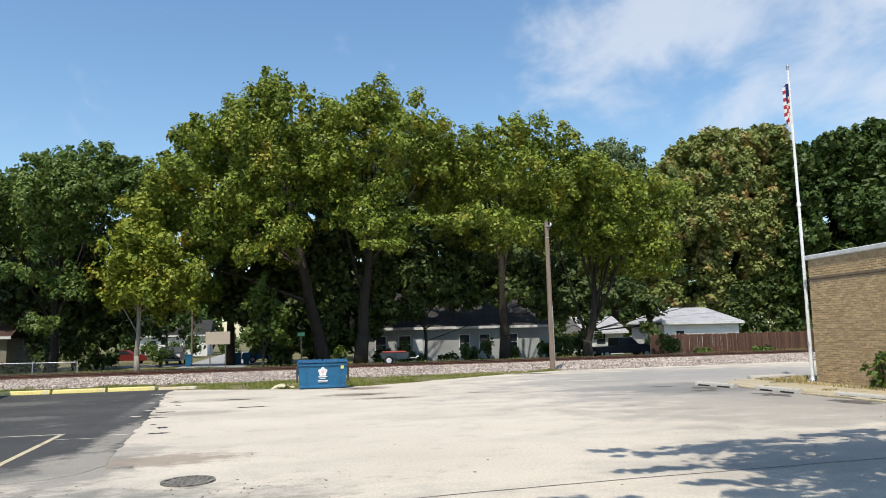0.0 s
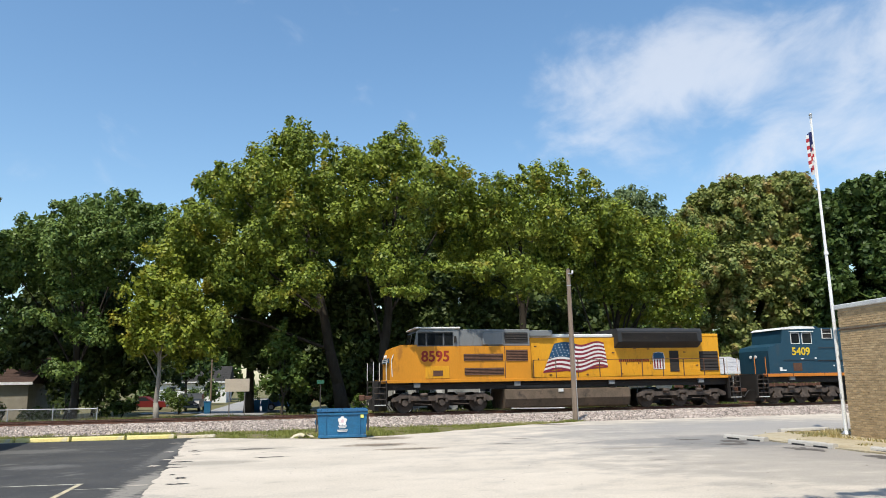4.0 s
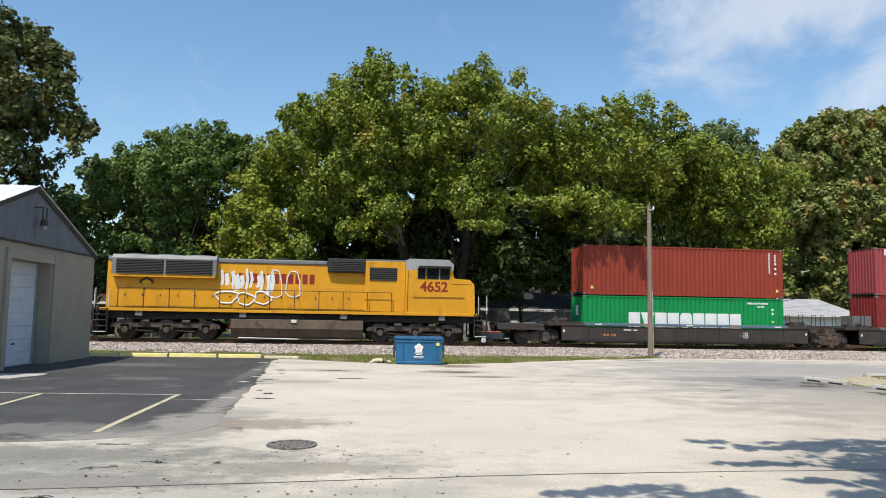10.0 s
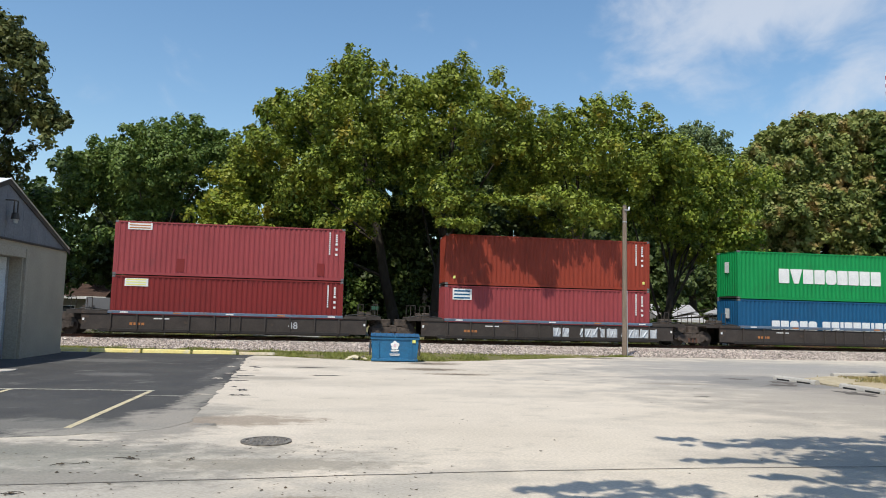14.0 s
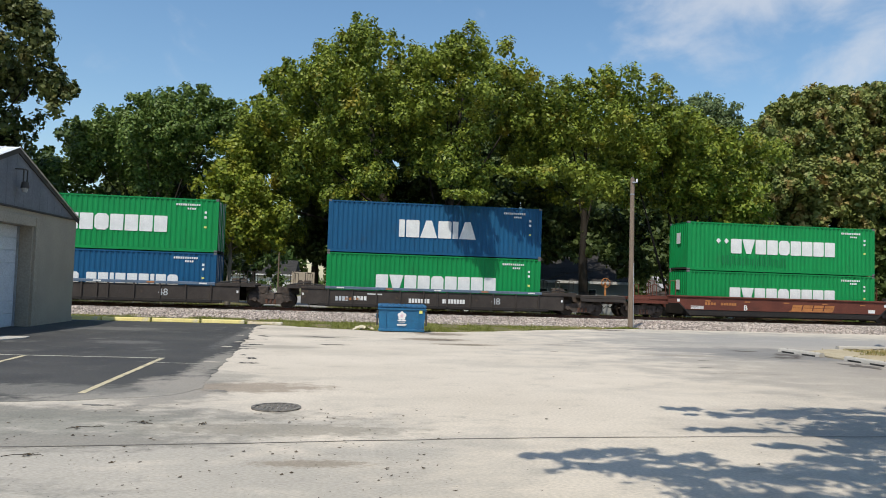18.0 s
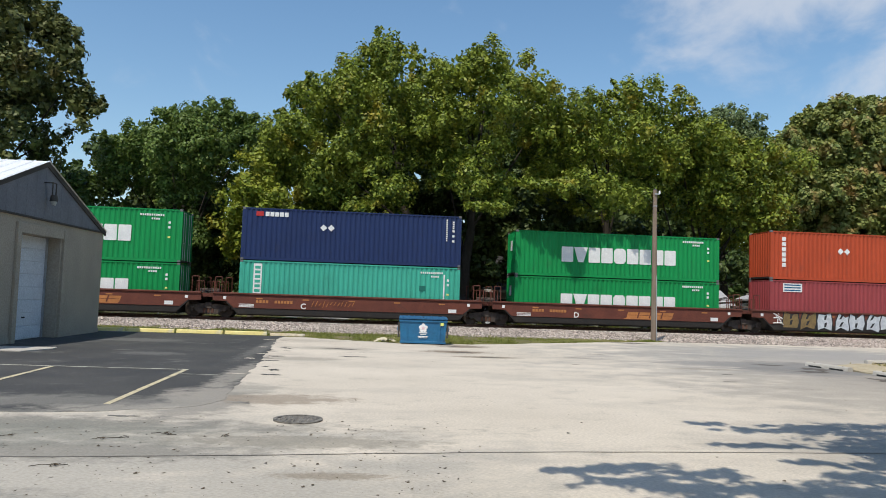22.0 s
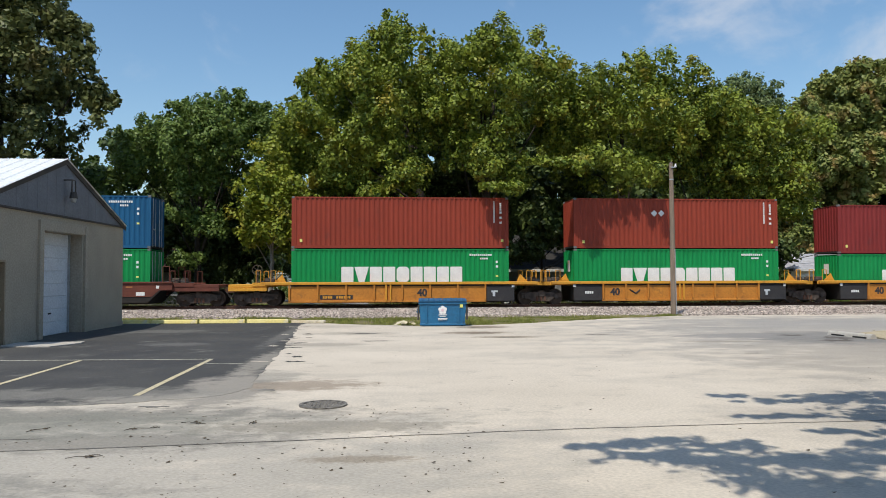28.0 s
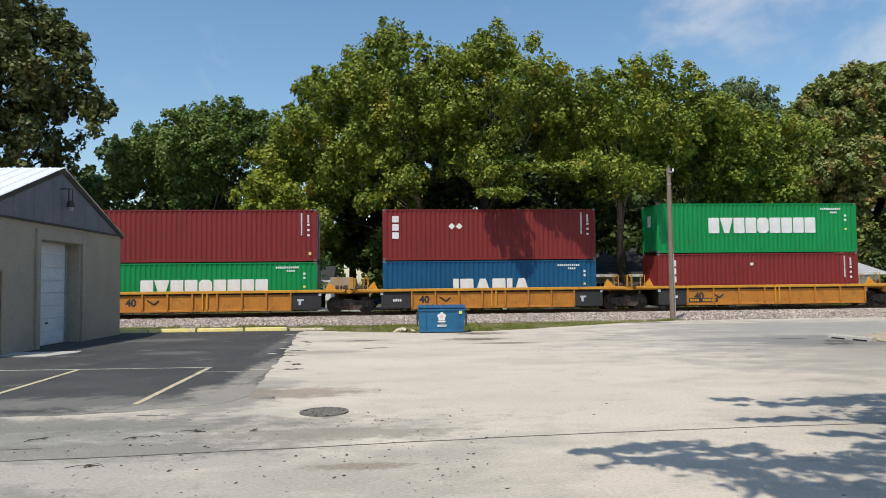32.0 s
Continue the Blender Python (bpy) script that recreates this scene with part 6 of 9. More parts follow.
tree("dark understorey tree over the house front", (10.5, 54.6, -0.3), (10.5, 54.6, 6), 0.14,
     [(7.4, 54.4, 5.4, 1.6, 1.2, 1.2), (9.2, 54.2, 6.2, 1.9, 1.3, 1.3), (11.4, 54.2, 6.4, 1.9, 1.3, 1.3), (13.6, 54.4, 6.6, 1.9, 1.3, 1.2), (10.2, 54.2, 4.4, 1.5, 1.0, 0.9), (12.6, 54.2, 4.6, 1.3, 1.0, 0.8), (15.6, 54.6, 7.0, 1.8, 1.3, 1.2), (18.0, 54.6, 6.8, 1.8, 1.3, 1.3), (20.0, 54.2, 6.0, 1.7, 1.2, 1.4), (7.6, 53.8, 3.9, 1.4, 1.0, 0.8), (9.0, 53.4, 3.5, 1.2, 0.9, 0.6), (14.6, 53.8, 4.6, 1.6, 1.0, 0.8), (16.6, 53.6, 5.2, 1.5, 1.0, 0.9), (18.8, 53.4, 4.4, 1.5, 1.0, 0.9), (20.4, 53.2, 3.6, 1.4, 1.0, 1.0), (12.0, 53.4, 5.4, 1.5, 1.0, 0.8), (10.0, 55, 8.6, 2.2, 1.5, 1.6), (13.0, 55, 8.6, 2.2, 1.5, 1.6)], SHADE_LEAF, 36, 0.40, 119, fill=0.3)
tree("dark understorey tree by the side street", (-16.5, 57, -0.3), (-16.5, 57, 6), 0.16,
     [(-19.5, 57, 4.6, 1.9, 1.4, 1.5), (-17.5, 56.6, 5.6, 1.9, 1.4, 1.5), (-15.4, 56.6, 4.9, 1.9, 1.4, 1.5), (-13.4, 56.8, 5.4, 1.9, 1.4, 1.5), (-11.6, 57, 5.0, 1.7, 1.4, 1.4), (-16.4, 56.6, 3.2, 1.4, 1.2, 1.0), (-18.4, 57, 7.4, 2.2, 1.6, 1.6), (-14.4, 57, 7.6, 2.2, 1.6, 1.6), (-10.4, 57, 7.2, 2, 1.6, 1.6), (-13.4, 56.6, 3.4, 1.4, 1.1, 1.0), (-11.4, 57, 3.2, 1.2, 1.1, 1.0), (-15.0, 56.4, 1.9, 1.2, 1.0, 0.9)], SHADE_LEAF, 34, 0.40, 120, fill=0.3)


def bush(x, y, r, h, seed, leaf=None, label="low green shrub beyond the track"):
    z = ground_z(y)
    e = empty("shrub", pose(x, y, z), label, "shrub", "shrubs beyond the track")
    rr = random.Random(seed)
    part("stems", Geo().tube([(0, 0, 0), (0.1, 0, h * 0.5)], 0.03, 5).tube([(0, 0, 0), (-0.2, 0.1, h * 0.6)], 0.03, 5).tube([(0, 0, 0), (0.25, -0.1, h * 0.5)], 0.025, 5), BARK, e)
    lob = [(rr.uniform(-r, r) * 0.6, rr.uniform(-0.3, 0.3), h * rr.uniform(0.35, 0.7), r * 0.6, r * 0.5, h * 0.32) for _ in range(5)]
    part("leaves", array_mesh("leaves", *foliage(lob, 40, 0.2, seed), leaf or SHRUB), leaf or SHRUB, e)


# those by the house are dark shapes added for shade between sun patches
for k, (x, y, rad, h) in enumerate(((-21.0, 58, 1.4, 1.7), (-12.6, 92, 1.6, 2.4), (-15.6, 92, 1.5, 2.2), (-18.6, 58, 1.3, 0.9), (-13.6, 61, 1.2, 1.5), (3.4, 47.6, 0.6, 1.3), (-10.2, 66, 1.0, 1.8), (9.5, 55.5, 0.9, 1.0), (12.4, 55.6, 0.8, 0.9), (14.5, 55.4, 1.0, 1.1),
                                    (17.8, 55.5, 0.9, 1.2), (20.2, 54.5, 1.1, 1.5), (32.6, 51.9, 0.9, 0.5), (37.4, 51.9, 1.2, 0.45), (29.0, 51.2, 1.1, 1.6), (-1.9, 77, 1.4, 2.2), (-5.9, 84, 1.4, 2.6), (7.4, 55.0, 0.8, 1.6), (8.9, 53.6, 0.6, 2.0), (10.1, 53.8, 0.4, 1.0), (13.4, 53.8, 0.5, 1.5), (15.2, 53.6, 0.5, 2.0), (17.1, 53.8, 0.5, 1.2), (19.4, 53.7, 0.4, 1.6), (21.2, 53.5, 0.8, 2.4), (24.2, 57.8, 1.0, 2.2), (30.6, 57, 1.0, 2.0))):
    bush(x, y, rad, h, 200 + k, MAPLE_DARK if 53 < y < 58 else SHRUB, "dark shrub under the maples, coloured and placed for shade" if 53 < y < 58 else "low green shrub beyond the track")
bush(17.3, 18.3, 0.55, 1.5, 241, SHRUB, "green shrub against the brick wall")
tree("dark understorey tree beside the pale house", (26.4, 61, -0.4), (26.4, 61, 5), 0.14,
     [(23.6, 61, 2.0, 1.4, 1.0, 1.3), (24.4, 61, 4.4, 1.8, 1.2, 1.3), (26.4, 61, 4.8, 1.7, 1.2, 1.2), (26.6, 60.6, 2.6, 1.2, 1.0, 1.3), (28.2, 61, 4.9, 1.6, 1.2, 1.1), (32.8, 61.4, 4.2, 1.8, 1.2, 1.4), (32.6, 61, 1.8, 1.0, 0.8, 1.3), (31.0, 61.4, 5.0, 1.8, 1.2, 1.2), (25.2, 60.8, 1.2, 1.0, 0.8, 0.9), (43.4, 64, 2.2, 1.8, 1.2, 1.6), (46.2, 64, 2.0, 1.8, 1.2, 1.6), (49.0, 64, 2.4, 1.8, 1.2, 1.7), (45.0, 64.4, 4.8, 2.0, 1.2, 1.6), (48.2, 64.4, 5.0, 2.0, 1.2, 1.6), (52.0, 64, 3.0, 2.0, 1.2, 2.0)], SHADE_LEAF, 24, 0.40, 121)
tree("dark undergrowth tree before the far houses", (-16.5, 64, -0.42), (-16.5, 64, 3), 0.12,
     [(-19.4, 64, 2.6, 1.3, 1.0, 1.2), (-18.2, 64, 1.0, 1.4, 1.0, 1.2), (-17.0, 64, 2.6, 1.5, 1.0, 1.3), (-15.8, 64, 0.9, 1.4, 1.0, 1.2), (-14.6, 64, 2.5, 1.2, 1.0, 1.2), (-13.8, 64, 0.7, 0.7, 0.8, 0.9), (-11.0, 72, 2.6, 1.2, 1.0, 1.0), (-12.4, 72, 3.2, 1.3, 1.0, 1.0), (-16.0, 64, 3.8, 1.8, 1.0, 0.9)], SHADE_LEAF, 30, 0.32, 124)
tree("dark tree before the white house", (-14.5, 98, -0.45), (-14.5, 98, 6), 0.2,
     [(-18.6, 98, 3.4, 2.2, 1.4, 1.6), (-15.4, 98, 4.2, 2.2, 1.4, 1.6), (-12.2, 98, 4.0, 2.2, 1.4, 1.7), (-18.4, 98, 1.0, 1.2, 1.0, 1.0), (-10.8, 98, 1.4, 1.4, 1.0, 1.3), (-14.0, 98, 6.2, 3.0, 1.6, 1.6), (-17.6, 98, 6.0, 3.0, 1.6, 1.6)], MAPLE_DARK, 14, 0.5, 122)
bush(18.3, 21.0, 0.5, 0.9, 240, WEED, "dry brown weeds against the brick wall")
# a woodland belt that closes the distance
rr = random.Random(77)
belt = []
for k in range(150):
    x = -150 + k * 2.4
    if not -10 < x < -3:
        belt += [(x, 128 + rr.uniform(-5, 5), rr.uniform(3, 5), 3.0, 2.5, 3.4), (x + 1, 131 + rr.uniform(-4, 4), rr.uniform(8, 11), 3.0, 2.5, 3.2)]
# unseen second belt behind the camera, added to block low sky light
for k in range(60):
    x = -90 + k * 3.2
    belt += [(x, -42 + rr.uniform(-4, 4), rr.uniform(3, 5), 3.4, 2.5, 3.6), (x + 1, -44 + rr.uniform(-4, 4), rr.uniform(8, 14), 3.4, 2.5, 3.6)]
tagged(new("far_woods", array_mesh("far_woods", *foliage(belt, 1.1, 1.7, 301), MAPLE_DARK)), "dark green woodland in the distance and, unseen, behind the camera", "woods", kind="stuff")


# ---- train: materials ----
def paint(name, c, rough=0.45, dirt=0.35, rand=0.0, grime=None):
    return surf(name, c, tuple(v * 0.86 for v in c), rough=rough, spec=0.28, scale=0.7, fine=14, bump=0.02, speckle=0.045, dirt=tuple(0.55 * v + 0.02 for v in c), dirt_at=0.60 - 0.1 * dirt + 0.05, dirt_scale=0.9, rand=rand, stretch=(1, 1, 0.45), dirt_soft=0.3, scuff=(1.8, 0.55, grime or tuple(0.6 * v + 0.012 for v in c)))


UP_YELLOW, UP_ORANGE = paint("armour_yellow", (0.74, 0.35, 0.020), dirt=0.8, grime=(0.36, 0.16, 0.025)), paint("faded_orange_yellow", (0.66, 0.27, 0.022), dirt=0.9, grime=(0.28, 0.11, 0.02))
LOCO_GREY, ROOF_DARK = paint("loco_grey", (0.20, 0.21, 0.21)), paint("dark_roof", (0.035, 0.037, 0.04), 0.6)
CSX_BLUE, CSX_YELLOW = paint("dark_blue", (0.018, 0.062, 0.096), grime=(0.035, 0.06, 0.078)), paint("gold_yellow", (0.75, 0.50, 0.03))
PALE_GREY = paint("faded_grey", (0.36, 0.36, 0.35))
LOUVRE = surf("brown_louvre", (0.12, 0.055, 0.03), (0.08, 0.04, 0.025), rough=0.8, scale=3)
FRAME_BLACK = surf("grimy_black", (0.018, 0.016, 0.015), (0.032, 0.027, 0.023), rough=0.8, scale=2, fine=20, dirt=(0.09, 0.07, 0.055), dirt_at=0.62, dirt_scale=2)
TRUCK_GREY = surf("dusty_truck", (0.125, 0.095, 0.075), (0.05, 0.04, 0.033), rough=0.85, scale=2.5, fine=20, dirt=(0.03, 0.026, 0.022), dirt_at=0.52, dirt_scale=3)
TANK_BROWN = surf("dusty_tank", (0.15, 0.105, 0.07), (0.10, 0.075, 0.05), rough=0.75, scale=1.2, fine=14, dirt=(0.04, 0.03, 0.022), dirt_at=0.56, dirt_scale=1.5)
TANK_GREY = surf("grey_tank", (0.07, 0.066, 0.06), (0.05, 0.047, 0.043), rough=0.75, scale=1.2, fine=14)
WHEEL_STEEL = surf("wheel_steel", (0.10, 0.075, 0.06), (0.06, 0.05, 0.042), rough=0.6, scale=4, metal=0.5)
SAFETY = paint("safety_white", (0.75, 0.74, 0.70), dirt=0.5)
CAB_GLASS = glassy("cab_glass", (0.012, 0.014, 0.016), 0.05)
NUM_RED = paint("number_red", (0.30, 0.03, 0.02), 0.6)
FLAG_RED, FLAG_WHITE, FLAG_BLUE = paint("decal_red", (0.22, 0.03, 0.045), 0.5), paint("decal_white", (0.74, 0.71, 0.68), 0.5), paint("decal_blue", (0.018, 0.075, 0.15), 0.5)
ORANGE_STRIPE = paint("orange_stripe", (0.62, 0.21, 0.03))
GREEN_BOX = paint("container_green", (0.005, 0.265, 0.068), 0.55, 0.5)
TEAL_BOX = paint("container_teal", (0.06, 0.42, 0.30), 0.5, 0.5)
MAROON_BOX = paint("container_maroon", (0.225, 0.028, 0.026), 0.55, 0.5)
PINK_MAROON_BOX = paint("container_faded_maroon", (0.33, 0.062, 0.066), 0.55, 0.6)
BROWN_BOX = paint("container_red_brown", (0.29, 0.046, 0.024), 0.55, 0.5)
RED_BOX = paint("container_orange_red", (0.46, 0.072, 0.026), 0.55, 0.5)
BLUE_BOX = paint("container_blue", (0.010, 0.095, 0.21), 0.55, 0.5)
NAVY_BOX = paint("container_navy", (0.018, 0.035, 0.11), 0.5, 0.4)
BOX_FRAME_GREY = paint("container_door_grey", (0.16, 0.16, 0.16))
CAR_GREY = surf("car_grey_brown", (0.058, 0.047, 0.040), (0.042, 0.035, 0.030), rough=0.8, scale=1.2, fine=16, dirt=(0.11, 0.075, 0.055), dirt_at=0.60, dirt_scale=1.2)
CAR_BROWN = surf("car_oxide_brown", (0.155, 0.045, 0.027), (0.115, 0.036, 0.024), rough=0.75, scale=1.2, fine=16, dirt=(0.065, 0.035, 0.025), dirt_at=0.60, dirt_scale=1.5)
CAR_YELLOW = surf("car_yellow", (0.68, 0.33, 0.035), (0.58, 0.27, 0.03), rough=0.65, scale=1.2, fine=16, dirt=(0.33, 0.17, 0.04), dirt_at=0.60, dirt_scale=1.2)
CAR_ORANGE = surf("car_orange_panel", (0.56, 0.225, 0.03), (0.46, 0.18, 0.028), rough=0.7, scale=1.2, fine=16, dirt=(0.26, 0.11, 0.03), dirt_at=0.56, dirt_scale=1.4, scuff=(2.2, 0.5, (0.22, 0.10, 0.035)))
CAR_BLACK = surf("car_black", (0.028, 0.027, 0.03), (0.045, 0.042, 0.042), rough=0.75, scale=1.5, fine=16)
CHORD_BLUE = surf("chord_blue_grey", (0.13, 0.19, 0.27), (0.10, 0.14, 0.19), rough=0.6, scale=1.5, dirt=(0.24, 0.13, 0.07), dirt_at=0.60, dirt_scale=1.3)
SPRAY_GREY, SPRAY_DARK, SPRAY_GOLD = surf("spray_silver", (0.60, 0.63, 0.65), (0.44, 0.47, 0.50), rough=0.6, scale=4), surf("spray_black", (0.03, 0.03, 0.032), rough=0.7), surf("spray_gold", (0.25, 0.17, 0.06), (0.16, 0.11, 0.05), rough=0.6, scale=4)
MARK_WHITE = surf("marking_white", (0.80, 0.80, 0.77), (0.70, 0.70, 0.68), rough=0.6, scale=3)
MARK_ORANGE = surf("marking_orange", (0.50, 0.20, 0.06), (0.38, 0.15, 0.05), rough=0.7, scale=3)
HOSE = surf("air_hose", (0.05, 0.05, 0.05), rough=0.7)


def slab(x0, x1, z0, z1, y0, y1, bev=0.0):
    return Geo().box(x0, x1, min(y0, y1), max(y0, y1), z0, z1, bev)


# ---- running gear ----
SPINNERS = []


def wheel_mesh(r, dish):
    g = Geo()
    for s in (-1, 1):
        g.cyl((0, s * 0.68, 0), (0, s * 0.71, 0), r + 0.025, r + 0.025, 26)
        g.cyl((0, s * 0.71, 0), (0, s * 0.80, 0), r, r - 0.006, 26)
        g.cyl((0, s * 0.80, 0), (0, s * 0.83, 0), r * 0.36, r * 0.26, 14)
        for k in range(5):
            a = 2 * math.pi * k / 5
            g.box(r * 0.6 * math.cos(a) - 0.05, r * 0.6 * math.cos(a) + 0.05, min(s * 0.79, s * 0.815), max(s * 0.79, s * 0.815), r * 0.6 * math.sin(a) - 0.05, r * 0.6 * math.sin(a) + 0.05)
    g.cyl((0, -0.9, 0), (0, 0.9, 0), 0.085, 0.085, 10)
    return g.mesh("wheelset", WHEEL_STEEL)


WHEEL_BIG, WHEEL_SMALL = wheel_mesh(0.52, 0.1), wheel_mesh(0.44, 0.1)


def wheelset(parent, x, r):
    w = part("wheelset", WHEEL_BIG if r > 0.5 else WHEEL_SMALL, WHEEL_STEEL, parent)
    w.location = (x, 0, r)
    SPINNERS.append((w, x, r))
    return w


def car_truck(parent, x):
    """A two-axle truck under a well car, at x along the car."""
    f = Geo()
    for s in (-1, 1):
        y0, y1 = s * 0.86, s * 1.04
        f.prism([(-1.15, 0.62), (-0.75, 0.66), (-0.42, 0.72), (0.42, 0.72), (0.75, 0.66), (1.15, 0.62), (1.15, 0.40), (0.78, 0.38), (0.48, 0.18), (-0.48, 0.18), (-0.78, 0.38), (-1.15, 0.40)], 1, min(y0, y1), max(y0, y1))
    fr = part("truck", Geo().box(x - 0.18, x + 0.18, -1.1, 1.1, 0.46, 0.80, 0.02), TRUCK_GREY, parent, "cast steel two-axle truck")
    for vs, fs in (f.v[:24], f.f[:14]), (f.v[24:], f.f[:14]):
        part("side_frame", Geo().put([(vx + x, vy, vz) for vx, vy, vz in vs], fs), TRUCK_GREY, fr)
    for s in (-1, 1):
        for dx in (-0.22, 0.0, 0.22):
            part("spring", Geo().cyl((x + dx, s * 1.0, 0.22), (x + dx, s * 1.0, 0.46), 0.085, 0.085, 9), RUST, fr)
        for dx in (-0.87, 0.87):
            part("axle_box", Geo().cyl((x + dx, s * 0.9, 0.44), (x + dx, s * 1.1, 0.44), 0.13, 0.12, 12), TRUCK_GREY, fr)
    for dx in (-0.87, 0.87):
        wheelset(fr, x + dx, 0.44)


def loco_truck(parent, xs, style):
    """A three-axle locomotive truck: side frames, axle boxes, springs, wheelsets."""
    a, b = xs[0] - 0.75, xs[-1] + 0.75
    m = (a + b) / 2
    f = Geo()
    for s in (-1, 1):
        y0, y1 = min(s * 1.02, s * 1.2), max(s * 1.02, s * 1.2)
        top, bot = [(a, 0.78), (a + 0.35, 0.95)], [(b, 0.62), (b - 0.3, 0.58)]
        for x in xs:
            top += [(x - 0.42, 0.92), (x - 0.25, 1.04), (x + 0.25, 1.04), (x + 0.42, 0.92)]
        for x in reversed(xs):
            bot += [(x + 0.36, 0.66), (x + 0.3, 0.80), (x - 0.3, 0.80), (x - 0.36, 0.66)]
        f.prism(top + [(b - 0.35, 0.95), (b, 0.78)] + bot + [(a, 0.62)], 1, y0, y1)
    t = part("truck", Geo().box(xs[0] - 0.2, xs[-1] + 0.2, -0.6, 0.6, 0.35, 1.0), FRAME_BLACK, parent, "dusty cast three-axle truck")
    half = len(f.v) // 2
    for vs, fs in (f.v[:half], f.f[:half // 2 + 2]), (f.v[half:], f.f[:half // 2 + 2]):
        part("side_frame", Geo().put(vs, fs), TRUCK_GREY, t)
    for s in (-1, 1):
        for x in xs:
            part("axle_box", Geo().cyl((x, s * 0.95, 0.54), (x, s * 1.26, 0.54), 0.19, 0.16, 14), TRUCK_GREY, t)
            if style == "pedestal":
                part("pedestal", Geo().prism([(x - 0.26, 0.98), (x + 0.26, 0.98), (x + 0.2, 0.66), (x + 0.33, 0.48), (x + 0.33, 0.38), (x - 0.33, 0.38), (x - 0.33, 0.48), (x - 0.2, 0.66)], 1, min(s * 1.1, s * 1.24), max(s * 1.1, s * 1.24)), TRUCK_GREY, t)
            else:
                for dx in (-0.28, 0.28):
                    part("spring", Geo().cyl((x + dx, s * 1.12, 0.56), (x + dx, s * 1.12, 0.86), 0.09, 0.09, 9), TRUCK_GREY, t)
        for x in ((xs[0] + xs[1]) / 2, (xs[1] + xs[2]) / 2):
            part("brake_cylinder", Geo().cyl((x - 0.2, s * 1.24, 0.98), (x + 0.2, s * 1.24, 0.98), 0.1, 0.1, 10), TRUCK_GREY, t)
            part("brake_rod", Geo().tube([(x - 0.5, s * 1.22, 0.5), (x + 0.45, s * 1.22, 0.44)], 0.025, 6), TRUCK_GREY, t)
        part("sand_pipe", Geo().tube([(a + 0.1, s * 1.15, 1.2), (a + 0.05, s * 1.05, 0.5), (a + 0.25, s * 0.8, 0.12)], 0.025, 6), HOSE, t)
    for x in xs:
        wheelset(t, x, 0.52)


def coupler(parent, x, out, z=0.86):
    part("coupler", Geo().box(min(x, x + out * 0.55), max(x, x + out * 0.55), -0.09, 0.09, z - 0.1, z + 0.1, 0.02).box(min(x + out * 0.4, x + out * 0.7), max(x + out * 0.4, x + out * 0.7), -0.17, 0.17, z - 0.16, z + 0.16, 0.03), RUST, parent, "rusty knuckle coupler")
    for y in (-0.35, 0.3):
        part("air_hose", Geo().tube([(x, y, z), (x + out * 0.2, y, z - 0.15), (x + out * 0.4, y, z - 0.42), (x + out * 0.55, y, z - 0.3)], 0.025, 6), HOSE, parent)


def ladder(parent, x0, x1, s, z0, z1, material, n=5):
    """End steps: stringers with treads between, and a bent grab rail above."""
    y = s * 1.45
    lad = part("end_steps", Geo().box(x0, x0 + 0.05, y - 0.12, y + 0.12, z0, z1).box(x1 - 0.05, x1, y - 0.12, y + 0.12, z0, z1), FRAME_BLACK, parent)
    for k in range(n):
        z = z0 + 0.04 + (z1 - z0 - 0.1) * k / (n - 1)
        part("tread", Geo().box(x0 + 0.05, x1 - 0.05, y - 0.14, y + 0.14, z, z + 0.035), SAFETY if k == 0 else TRUCK_GREY, lad)
    for x in (x0 + 0.02, x1 - 0.02):
        part("grab_rail", Geo().tube([(x, y - 0.06 * s, z0 + 0.35), (x, y, z1 + 0.2), (x, y, z1 + 1.05)], 0.022, 6), material, parent)
    return lad


def handrail(parent, xs, z0, z1, s, material):
    y = s * 1.5
    for x in xs:
        part("rail_post", Geo().box(x - 0.022, x + 0.022, y - 0.02, y + 0.02, z0, z1), material, parent)
    part("handrail", Geo().cyl((xs[0], y, z1), (xs[-1], y, z1), 0.02, 0.02, 6), material, parent)


def grille(parent, name, x0, x1, z0, z1, y, s, material, n=7):
    """A recessed opening with louvre slats, in a side face at y."""
    b = part(name, slab(x0, x1, z0, z1, s * y, s * (y + 0.012)), FRAME_BLACK, parent)
    h = (z1 - z0) / n
    for k in range(n):
        part("slat", Geo().put([(x0 + 0.02, s * (y + 0.013), z0 + k * h), (x1 - 0.02, s * (y + 0.013), z0 + k * h), (x1 - 0.02, s * (y + 0.05), z0 + k * h + 0.01), (x0 + 0.02, s * (y + 0.05), z0 + k * h + 0.01),
                                (x0 + 0.02, s * (y + 0.02), z0 + (k + 0.8) * h), (x1 - 0.02, s * (y + 0.02), z0 + (k + 0.8) * h)], [(0, 1, 2, 3), (3, 2, 5, 4), (0, 4, 5, 1), (0, 3, 4), (1, 5, 2)]), material, b)
    return b


def glass(parent, pts, y, s, rim=LOCO_GREY):
    w = part("cab_window", Geo().prism(pts, 1, s * y, s * (y + 0.02)), rim, parent)
    cx, cz = sum(p[0] for p in pts) / len(pts), sum(p[1] for p in pts) / len(pts)
    part("pane", Geo().prism([(cx + (x - cx) * 0.88, cz + (z - cz) * 0.88) for x, z in pts], 1, s * (y + 0.021), s * (y + 0.026)), CAB_GLASS, w)


